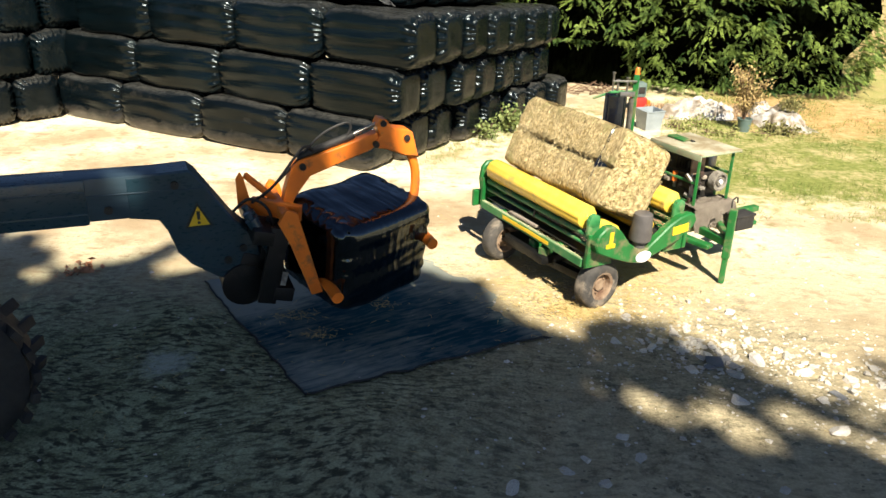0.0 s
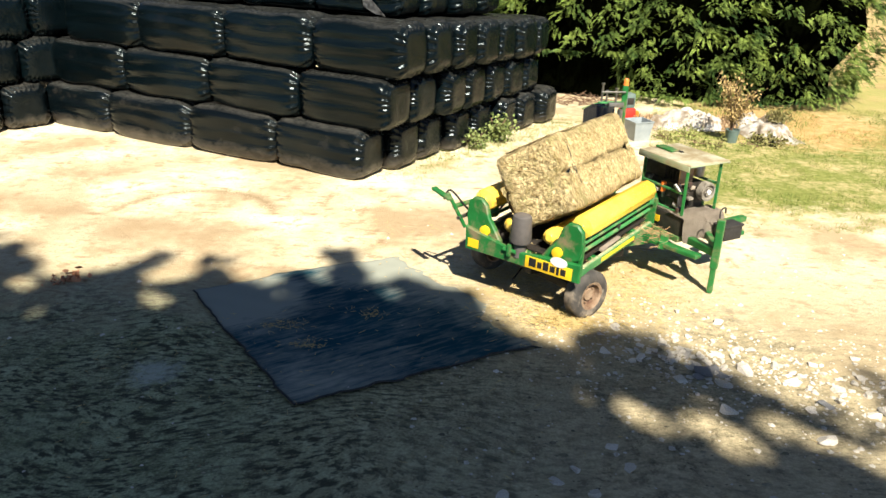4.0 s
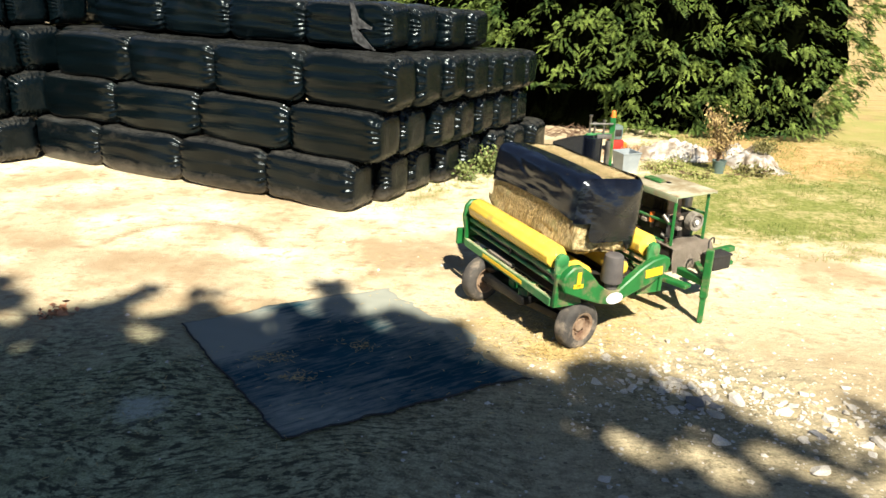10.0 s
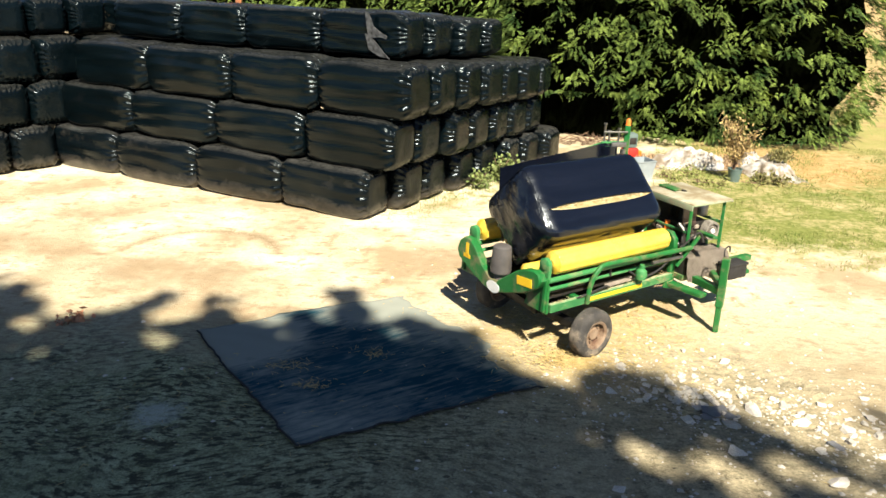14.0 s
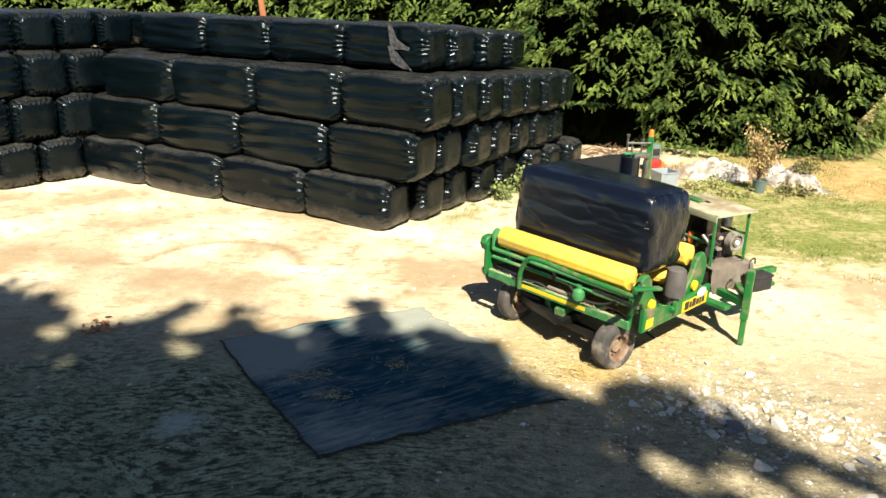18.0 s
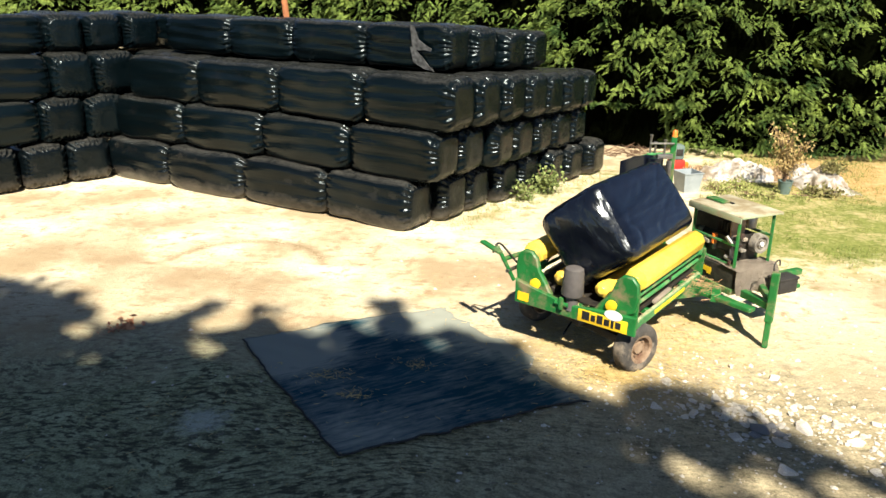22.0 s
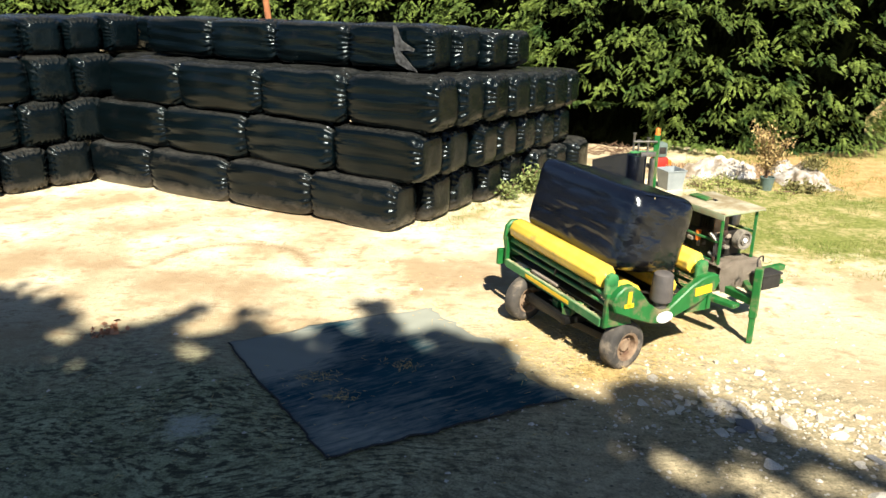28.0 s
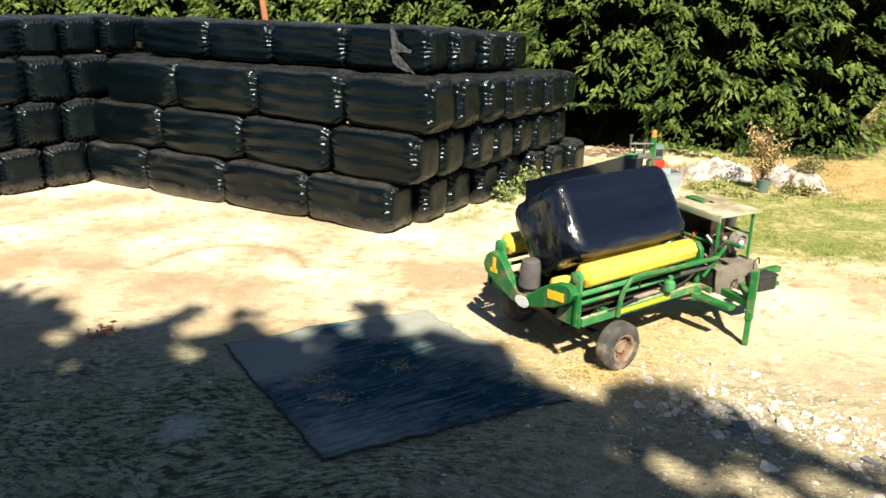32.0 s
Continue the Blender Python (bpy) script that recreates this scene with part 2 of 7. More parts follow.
YOUNGWEED = material("young_weed_leaves", (0.22, 0.27, 0.07), (0.34, 0.34, 0.13), (3, 3, 3), (0.6, 0.8), 0.0, spec=0.2, island=0.35)
PINEBARK = material("orange_pine_bark", (0.46, 0.18, 0.07), (0.28, 0.11, 0.05), (9, 9, 3), (0.8, 0.95), 0.8, bump_dist=0.02)
LEAF = material("broad_leaves", (0.05, 0.10, 0.02), (0.08, 0.13, 0.03), (2, 2, 2), (0.5, 0.7), 0.0)


def splash(m, colour, lo, hi):
    """Dried mud splashed up from the ground on the lower part of a thing."""
    n, l = m.node_tree.nodes, m.node_tree.links
    b = n["Principled BSDF"]
    base = b.inputs["Base Color"].links[0].from_socket
    tc = n.new("ShaderNodeTexCoord")
    sep = n.new("ShaderNodeSeparateXYZ")
    l.new(tc.outputs["Object"], sep.inputs[0])
    t = n.new("ShaderNodeTexNoise")
    t.inputs["Scale"].default_value, t.inputs["Detail"].default_value, t.inputs["Roughness"].default_value = 5.0, 7.0, 0.75
    l.new(tc.outputs["Object"], t.inputs["Vector"])
    k = n.new("ShaderNodeMath")
    k.operation = "MULTIPLY_ADD"
    k.inputs[1].default_value = 0.5
    l.new(t.outputs["Fac"], k.inputs[0])
    l.new(sep.outputs["Z"], k.inputs[2])
    r = n.new("ShaderNodeMapRange")
    r.inputs[1].default_value, r.inputs[2].default_value = hi + 0.25, lo + 0.25
    r.inputs[4].default_value = 0.55
    l.new(k.outputs[0], r.inputs[0])
    x = n.new("ShaderNodeMix")
    x.data_type = "RGBA"
    x.inputs["B"].default_value = (*colour, 1)
    l.new(base, x.inputs["A"])
    l.new(r.outputs[0], x.inputs["Factor"])
    l.new(x.outputs["Result"], b.inputs["Base Color"])


def dusty_pale_tops(m, colour, amount):
    """Pale dust and chaff on faces that look up; on bales, sky sheen too."""
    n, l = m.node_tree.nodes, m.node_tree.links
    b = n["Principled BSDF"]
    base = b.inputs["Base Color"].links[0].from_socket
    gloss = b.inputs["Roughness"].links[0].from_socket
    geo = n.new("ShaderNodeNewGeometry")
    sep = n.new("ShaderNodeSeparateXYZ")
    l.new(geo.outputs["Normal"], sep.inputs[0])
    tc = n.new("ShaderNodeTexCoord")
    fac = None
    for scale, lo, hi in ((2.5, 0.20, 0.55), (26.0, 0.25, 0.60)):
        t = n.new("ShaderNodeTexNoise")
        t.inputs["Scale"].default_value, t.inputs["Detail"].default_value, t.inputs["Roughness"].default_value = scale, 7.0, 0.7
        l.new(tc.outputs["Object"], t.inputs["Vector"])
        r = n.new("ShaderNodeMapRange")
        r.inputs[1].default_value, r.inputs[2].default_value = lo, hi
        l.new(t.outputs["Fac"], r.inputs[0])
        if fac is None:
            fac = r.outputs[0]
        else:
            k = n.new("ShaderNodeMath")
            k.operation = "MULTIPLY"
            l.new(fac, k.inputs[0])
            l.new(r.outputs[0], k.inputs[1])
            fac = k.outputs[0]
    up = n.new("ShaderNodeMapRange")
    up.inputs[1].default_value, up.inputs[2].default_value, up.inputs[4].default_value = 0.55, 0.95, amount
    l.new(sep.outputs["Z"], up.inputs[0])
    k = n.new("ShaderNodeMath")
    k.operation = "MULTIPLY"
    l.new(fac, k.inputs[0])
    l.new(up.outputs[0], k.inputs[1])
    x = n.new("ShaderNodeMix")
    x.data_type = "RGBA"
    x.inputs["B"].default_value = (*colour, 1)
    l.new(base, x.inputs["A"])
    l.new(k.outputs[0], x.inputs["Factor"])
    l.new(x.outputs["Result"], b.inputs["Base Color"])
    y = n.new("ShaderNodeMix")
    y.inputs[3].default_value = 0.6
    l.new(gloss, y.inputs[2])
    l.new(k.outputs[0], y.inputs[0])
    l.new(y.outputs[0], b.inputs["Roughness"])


dusty_pale_tops(GREEN_DUSTY, (0.50, 0.46, 0.30), 0.9)
# bale tops: dust, and the sky's sheen put into the colour
dusty_pale_tops(FILM_OLD, (0.12, 0.117, 0.105), 0.28)
dusty_pale_tops(FILM_DUSTY, (0.14, 0.135, 0.12), 0.38)
splash(FILM_DUSTY, (0.17, 0.145, 0.115), -0.46, -0.14)


def woven_sheet():
    """Navy woven plastic, with dust trodden and swept across it."""
    m = material("woven_ground_sheet", (0.010, 0.052, 0.078), (0.018, 0.072, 0.100), (1.2, 1.2, 1.2), (0.7, 0.9), 0.25, fine=90, bump_dist=0.006, spec=0.06)
    n, l = m.node_tree.nodes, m.node_tree.links
    b = n["Principled BSDF"]
    base = b.inputs["Base Color"].links[0].from_socket
    tc = n.new("ShaderNodeTexCoord")

    def streaks(scale, turn, detail):
        turned = n.new("ShaderNodeMapping")
        turned.inputs["Rotation"].default_value = (0, 0, radians(turn))
        l.new(tc.outputs["Object"], turned.inputs[0])
        mp = n.new("ShaderNodeMapping")
        mp.inputs["Scale"].default_value = scale
        l.new(turned.outputs[0], mp.inputs[0])
        t = n.new("ShaderNodeTexNoise")
        t.inputs["Scale"].default_value, t.inputs["Detail"].default_value, t.inputs["Roughness"].default_value = 1.0, detail, 0.62
        t.inputs["Distortion"].default_value = 0.5
        l.new(mp.outputs[0], t.inputs["Vector"])
        return t.outputs["Fac"]

    def calc(op, x, y):
        k = n.new("ShaderNodeMath")
        k.operation = op
        for i, v in enumerate((x, y)):
            if isinstance(v, (int, float)):
                k.inputs[i].default_value = v
            else:
                l.new(v, k.inputs[i])
        return k.outputs[0]
    swept = calc("ADD", calc("MULTIPLY", streaks((3.0, 18, 1), -32, 6), 0.6), calc("MULTIPLY", streaks((2.0, 2.6, 1), -32, 9), 0.5))
    total = None
    for px, py, reach, amount in ((-2.35, 7.70, 0.75, 1.25), (-1.85, 7.85, 0.50, 0.42), (-1.25, 5.95, 0.75, 0.22), (-0.4, 6.35, 0.6, 0.12), (0.25, 8.7, 1.0, 1.1), (-1.0, 8.55, 0.5, 0.7), (0.8, 7.85, 0.7, 0.6), (1.15, 7.15, 0.45, 0.6), (-0.6, 8.8, 0.6, 0.40), (-1.6, 7.0, 0.5, 0.10)):
        d = n.new("ShaderNodeVectorMath")
        d.operation = "DISTANCE"
        l.new(tc.outputs["Object"], d.inputs[0])
        d.inputs[1].default_value = (px, py, 0)
        f = n.new("ShaderNodeMapRange")
        f.interpolation_type = "SMOOTHSTEP"
        f.inputs[1].default_value, f.inputs[2].default_value = reach * 1.35, 0.0
        f.inputs[3].default_value, f.inputs[4].default_value = 0.0, amount
        l.new(d.outputs["Value"], f.inputs[0])
        total = f.outputs[0] if total is None else calc("ADD", total, f.outputs[0])
    r = n.new("ShaderNodeMapRange")
    r.inputs[1].default_value, r.inputs[2].default_value = 0.47, 0.80
    r.inputs[4].default_value = 0.85
    l.new(calc("ADD", calc("MULTIPLY", swept, 0.9), calc("MULTIPLY", calc("MULTIPLY", total, 1.5), swept)), r.inputs[0])
    x = n.new("ShaderNodeMix")
    x.data_type = "RGBA"
    x.inputs["B"].default_value = (0.33, 0.345, 0.29, 1)
    l.new(base, x.inputs["A"])
    l.new(r.outputs[0], x.inputs["Factor"])
    l.new(x.outputs["Result"], b.inputs["Base Color"])
    return m


TARP = woven_sheet()


def ground_material():
    m = bpy.data.materials.new("yard_earth")
    m.use_nodes = True
    n, l = m.node_tree.nodes, m.node_tree.links
    b = n["Principled BSDF"]
    tc = n.new("ShaderNodeTexCoord")
    sep = n.new("ShaderNodeSeparateXYZ")
    l.new(tc.outputs["Object"], sep.inputs[0])

    def noise_tex(scale, detail=6, rough=0.6, stretch=None):
        t = n.new("ShaderNodeTexNoise")
        t.inputs["Scale"].default_value, t.inputs["Detail"].default_value, t.inputs["Roughness"].default_value = scale, detail, rough
        if stretch:
            mp = n.new("ShaderNodeMapping")
            mp.inputs["Scale"].default_value = stretch
            mp.inputs["Rotation"].default_value = (0, 0, radians(18))
            l.new(tc.outputs["Object"], mp.inputs[0])
            l.new(mp.outputs[0], t.inputs["Vector"])
        else:
            l.new(tc.outputs["Object"], t.inputs["Vector"])
        return t.outputs["Fac"]

    def calc(op, a, c):
        k = n.new("ShaderNodeMath")
        k.operation = op
        for i, v in enumerate((a, c)):
            if isinstance(v, (int, float)):
                k.inputs[i].default_value = v
            else:
                l.new(v, k.inputs[i])
        return k.outputs[0]

    def span(v, lo, hi):
        r = n.new("ShaderNodeMapRange")
        r.inputs[1].default_value, r.inputs[2].default_value = lo, hi
        l.new(v, r.inputs[0])
        return r.outputs[0]

    def blend(a, c, f):
        x = n.new("ShaderNodeMix")
        x.data_type = "RGBA"
        for s, v in (("A", a), ("B", c)):
            if isinstance(v, tuple):
                x.inputs[s].default_value = (*v, 1)
            else:
                l.new(v, x.inputs[s])
        l.new(f, x.inputs["Factor"])
        return x.outputs["Result"]

    patch = noise_tex(0.55, 7, 0.62)
    mid = noise_tex(3.2, 8, 0.7)
    scuff = noise_tex(2.2, 6, 0.65, (1.0, 2.6, 1.0))
    grit = noise_tex(38, 4, 0.7)

    def tread(scale, turn, stretch, bend):
        """Short dark strokes left by turning wheels, bent by a slow swirl."""
        sw = n.new("ShaderNodeTexNoise")
        sw.inputs["Scale"].default_value, sw.inputs["Detail"].default_value = 0.45, 1.0
        l.new(tc.outputs["Object"], sw.inputs["Vector"])
        off = n.new("ShaderNodeVectorMath")
        off.operation = "MULTIPLY_ADD"
        l.new(sw.outputs["Color"], off.inputs[0])
        off.inputs[1].default_value = (bend, bend, 0)
        l.new(tc.outputs["Object"], off.inputs[2])
        mp = n.new("ShaderNodeMapping")
        mp.inputs["Rotation"].default_value = (0, 0, radians(turn))
        mp.inputs["Scale"].default_value = stretch
        l.new(off.outputs[0], mp.inputs[0])
        t = n.new("ShaderNodeTexNoise")
        t.inputs["Scale"].default_value, t.inputs["Detail"].default_value, t.inputs["Roughness"].default_value = scale, 4.0, 0.55
        l.new(mp.outputs[0], t.inputs["Vector"])
        return t.outputs["Fac"]
    stroke = tread(8.0, -16, (1.0, 2.1, 1.0), 1.3)
    dab = tread(6.5, 14, (0.9, 1.9, 1.0), 1.0)
    tracks = calc("MULTIPLY", calc("MULTIPLY", span(noise_tex(1.1, 6, 0.75), 0.32, 0.52), span(sep.outputs["Y"], 1.5, 4.0)), calc("ADD", calc("MULTIPLY", span(sep.outputs["X"], 0.9, -0.8), 0.65), 0.35))
    earth = blend((0.40, 0.315, 0.195), (0.755, 0.67, 0.48), span(patch, 0.40, 0.60))
    earth = blend(earth, (0.33, 0.235, 0.14), span(mid, 0.53, 0.66))
    earth = blend(earth, (0.36, 0.26, 0.15), calc("MULTIPLY", span(noise_tex(14, 6, 0.75), 0.55, 0.66), span(noise_tex(0.9, 5, 0.7), 0.40, 0.58)))
    earth = blend(earth, (0.33, 0.24, 0.145), span(scuff, 0.57, 0.68))
    earth = blend(earth, (0.66, 0.60, 0.48), span(grit, 0.66, 0.74))
    # trodden hay litter round the wrapper
    litter = noise_tex(24, 6, 0.8)
    # worn brown patches and the arc scraped by a turning wheel
    def reach(x, y):
        k = n.new("ShaderNodeVectorMath")
        k.operation = "DISTANCE"
        l.new(tc.outputs["Object"], k.inputs[0])
        k.inputs[1].default_value = (x, y, 0)
        return k.outputs["Value"]
    ragged = calc("MULTIPLY", calc("SUBTRACT", calc("ADD", calc("MULTIPLY", mid, 0.6), calc("MULTIPLY", patch, 0.4)), 0.5), 4.5)
    for px, py, pr, amount in ((-4.9, 9.8, 0.9, 0.5), (-3.8, 9.6, 0.8, 0.5), (-6.2, 10.9, 1.1, 0.5), (-5.2, 12.6, 1.0, 0.4), (-2.6, 9.5, 0.6, 0.45), (0.2, 10.6, 0.9, 0.4)):
        worn = span(calc("ADD", reach(px, py), ragged), pr + 0.15, pr - 0.35)
        earth = blend(earth, (0.33, 0.245, 0.15), calc("MULTIPLY", worn, amount))
    for px, py, pr in ((1.55, 7.75, 1.05), (2.3, 8.3, 0.9), (0.9, 8.6, 0.6)):
        strewn = span(calc("ADD", reach(px, py), ragged), pr + 0.2, pr - 0.5)
        earth = blend(earth, (0.50, 0.375, 0.16), calc("MULTIPLY", strewn, calc("ADD", calc("MULTIPLY", span(litter, 0.42, 0.58), 0.6), 0.2)))
    ring = calc("ABSOLUTE", calc("SUBTRACT", reach(-3.5, 10.28), 1.15), 0)
    scrape = calc("MULTIPLY", span(calc("ADD", ring, calc("MULTIPLY", ragged, 0.26)), 0.22, 0.0), span(sep.outputs["Y"], 10.3, 10.55))
    earth = blend(earth, (0.25, 0.18, 0.10), calc("MULTIPLY", calc("MULTIPLY", scrape, span(calc("ADD", mid, grit), 0.80, 1.02)), 0.95))
    # tree shade painted in: earth made darker in front, where vehicles turn
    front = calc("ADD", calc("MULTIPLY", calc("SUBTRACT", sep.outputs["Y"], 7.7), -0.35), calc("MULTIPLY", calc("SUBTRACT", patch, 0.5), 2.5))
    # greener left, browner right, paler nearest: tints of that painted shade
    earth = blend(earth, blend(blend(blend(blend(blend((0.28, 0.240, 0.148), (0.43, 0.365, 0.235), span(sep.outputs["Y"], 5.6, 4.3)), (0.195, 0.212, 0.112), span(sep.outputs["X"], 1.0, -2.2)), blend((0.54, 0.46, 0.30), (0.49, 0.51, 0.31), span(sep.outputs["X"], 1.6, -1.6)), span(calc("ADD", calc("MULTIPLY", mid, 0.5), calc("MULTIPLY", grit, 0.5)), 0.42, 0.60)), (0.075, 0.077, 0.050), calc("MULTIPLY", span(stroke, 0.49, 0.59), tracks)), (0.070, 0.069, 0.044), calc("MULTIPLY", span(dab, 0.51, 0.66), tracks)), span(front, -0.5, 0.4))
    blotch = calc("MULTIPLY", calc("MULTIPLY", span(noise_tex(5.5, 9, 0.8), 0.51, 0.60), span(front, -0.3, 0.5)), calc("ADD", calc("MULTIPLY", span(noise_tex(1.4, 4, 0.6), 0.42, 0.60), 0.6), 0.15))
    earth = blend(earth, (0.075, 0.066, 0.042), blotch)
    # grass to the right and along the stack
    gx = calc("MULTIPLY", calc("SUBTRACT", calc("SUBTRACT", sep.outputs["X"], 2.9), calc("MULTIPLY", calc("SUBTRACT", sep.outputs["Y"], 10.4), 0.27)), 0.9)
    gy = calc("MULTIPLY", calc("SUBTRACT", sep.outputs["Y"], 10.4), 0.8)
    g1 = calc("ADD", calc("MINIMUM", gx, gy), calc("MULTIPLY", calc("SUBTRACT", mid, 0.5), 3.2))
    along = calc("ADD", calc("MULTIPLY", calc("ADD", sep.outputs["X"], 0.6), 0.777), calc("MULTIPLY", calc("SUBTRACT", sep.outputs["Y"], 12.8), -0.629))
    g2 = calc("ADD", calc("SUBTRACT", 0.75, calc("ABSOLUTE", calc("SUBTRACT", along, 0.25), 0)), calc("MULTIPLY", calc("SUBTRACT", mid, 0.55), 4.0))
    g2 = calc("MULTIPLY", g2, span(sep.outputs["Y"], 12.3, 13.2))
    green = blend(blend((0.135, 0.165, 0.038), (0.25, 0.26, 0.080), span(noise_tex(9, 5, 0.7), 0.35, 0.65)), (0.47, 0.385, 0.20), span(calc("ADD", calc("MULTIPLY", noise_tex(0.7, 5, 0.6), 0.5), calc("MULTIPLY", noise_tex(4.5, 8, 0.8), 0.5)), 0.475, 0.59))
    far_straw = blend(green, (0.44, 0.325, 0.155), span(calc("ADD", calc("MULTIPLY", calc("SUBTRACT", sep.outputs["Y"], 17.0), 0.2), calc("MULTIPLY", calc("SUBTRACT", patch, 0.5), 2.0)), 0.0, 0.8))
    far_straw = blend(far_straw, (0.30, 0.30, 0.10), calc("MULTIPLY", calc("MULTIPLY", span(noise_tex(0.45, 6, 0.7), 0.38, 0.55), span(sep.outputs["Y"], 18.2, 20.0)), span(sep.outputs["Y"], 27, 23)))
    far_straw = blend(far_straw, (0.27, 0.20, 0.09), calc("MULTIPLY", span(noise_tex(1.3, 6, 0.7, (0.5, 2.5, 1.0)), 0.48, 0.66), span(sep.outputs["Y"], 19, 23)))
    # trampled brown litter round the heap
    dl = n.new("ShaderNodeVectorMath")
    dl.operation = "DISTANCE"
    l.new(tc.outputs["Object"], dl.inputs[0])
    dl.inputs[1].default_value = (8.0, 17.2, 0)
    far_straw = blend(far_straw, blend((0.40, 0.23, 0.095), (0.52, 0.37, 0.17), span(noise_tex(4.5, 7, 0.75), 0.4, 0.6)), span(calc("ADD", dl.outputs["Value"], calc("MULTIPLY", calc("SUBTRACT", mid, 0.5), 4.0)), 2.6, 1.2))
    cover = blend(earth, far_straw, span(g1, 0.0, 0.9))
    cover = blend(cover, green, calc("MULTIPLY", span(g2, 0.1, 0.9), 0.75))
    # spilt pale dust
    d = n.new("ShaderNodeVectorMath")
    d.operation = "DISTANCE"
    l.new(tc.outputs["Object"], d.inputs[0])
    d.inputs[1].default_value = (-2.60, 6.16, 0)
    cover = blend(cover, (0.50, 0.53, 0.44), calc("MULTIPLY", span(calc("ADD", d.outputs["Value"], calc("MULTIPLY", calc("SUBTRACT", noise_tex(9, 7, 0.75), 0.5), 0.9)), 0.30, 0.06), 0.8))
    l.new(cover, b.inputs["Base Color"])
    b.inputs["Roughness"].default_value = 0.93
    b.inputs["Specular IOR Level"].default_value = 0.15
    h = calc("ADD", calc("ADD", calc("MULTIPLY", grit, 0.45), calc("MULTIPLY", calc("MULTIPLY", stroke, -0.6), calc("MULTIPLY", tracks, span(front, -0.5, 0.4)))), calc("ADD", calc("MULTIPLY", mid, 0.9), calc("MULTIPLY", scuff, 0.5)))
    bp = n.new("ShaderNodeBump")
    bp.inputs["Strength"].default_value, bp.inputs["Distance"].default_value = 0.8, 0.035
    l.new(h, bp.inputs["Height"])
    l.new(bp.outputs[0], b.inputs["Normal"])
    return m


EARTH = ground_material()


# ---------------------------------------------------------------- mesh helpers
def finish(bm, name, mat, smooth=None):
    me = bpy.data.meshes.new(name)
    if smooth is not None:
        for f in bm.faces:
            f.smooth = True
        me_angle = smooth
    bm.normal_update()
    if smooth is not None:
        for e in bm.edges:
            if len(e.link_faces) == 2 and e.calc_face_angle(0) > radians(me_angle):
                e.smooth = False
    bm.to_mesh(me)
    bm.free()
    me.materials.append(mat)
    return me


def part(name, bm, mat, parent, label="", smooth=35):
    ob = new(name, finish(bm, name, mat, smooth))
    ob.parent = parent
    if label:
        tagged(ob, label)
    return ob


def box(bm, c, s, rot=(0, 0, 0), bev=0.0):
    m = pose(*c, *rot) @ Matrix.Diagonal((*s, 1))
    vs = bmesh.ops.create_cube(bm, size=1, matrix=m)["verts"]
    if bev:
        es = list({e for v in vs for e in v.link_edges})
        bmesh.ops.bevel(bm, geom=es, offset=bev, segments=2, affect="EDGES", profile=0.6)
    return bm


def frame_of(p, q):
    d = Vector(q) - Vector(p)
    return Matrix.Translation((Vector(p) + Vector(q)) / 2) @ d.to_track_quat("Z", "Y").to_matrix().to_4x4(), d.length


def rod(bm, p, q, r, r2=None, seg=14, caps=True):
    m, length = frame_of(p, q)
    bmesh.ops.create_cone(bm, cap_ends=caps, segments=seg, radius1=r, radius2=r if r2 is None else r2, depth=length, matrix=m)
    return bm


def bar(bm, p, q, w, h, bev=0.008, up=(0, 0, 1)):
    """A square bar from p to q, w wide and h high."""
    p, q = Vector(p), Vector(q)
    x = (q - p).normalized()
    y = Vector(up).cross(x).normalized()
    z = x.cross(y)
    m = Matrix((x, y, z)).transposed().to_4x4()
    m.translation = (p + q) / 2
    vs = bmesh.ops.create_cube(bm, size=1, matrix=m @ Matrix.Diagonal(((q - p).length, w, h, 1)))["verts"]
    if bev:
        bmesh.ops.bevel(bm, geom=list({e for v in vs for e in v.link_edges}), offset=bev, segments=1, affect="EDGES")
    return bm


def tube(bm, pts, r, seg=8):
    """A round tube through the points."""
    pts = [Vector(p) for p in pts]
    rings = []
    for i, p in enumerate(pts):
        d = (pts[min(i + 1, len(pts) - 1)] - pts[max(i - 1, 0)]).normalized()
        a = d.orthogonal().normalized() if i == 0 else (rings_axis - d * rings_axis.dot(d)).normalized()
        rings_axis = a
        b = d.cross(a)
        rings.append([bm.verts.new(p + (a * math.cos(k * math.tau / seg) + b * math.sin(k * math.tau / seg)) * r) for k in range(seg)])
    for u, v in zip(rings, rings[1:]):
        for k in range(seg):
            bm.faces.new((u[k], u[(k + 1) % seg], v[(k + 1) % seg], v[k]))
    bm.faces.new(rings[0][::-1])
    bm.faces.new(rings[-1])
    return bm


def curve(pts, n=8):
    """A smooth line (Catmull-Rom) through the points."""
    pts = [Vector(p) for p in pts]
    out = []
    for i in range(len(pts) - 1):
        p0, p1, p2, p3 = pts[max(i - 1, 0)], pts[i], pts[i + 1], pts[min(i + 2, len(pts) - 1)]
        for k in range(n):
            t = k / n
            out.append(0.5 * (2 * p1 + (p2 - p0) * t + (2 * p0 - 5 * p1 + 4 * p2 - p3) * t * t + (3 * p1 - p0 - 3 * p2 + p3) * t ** 3))
    return out + [pts[-1]]


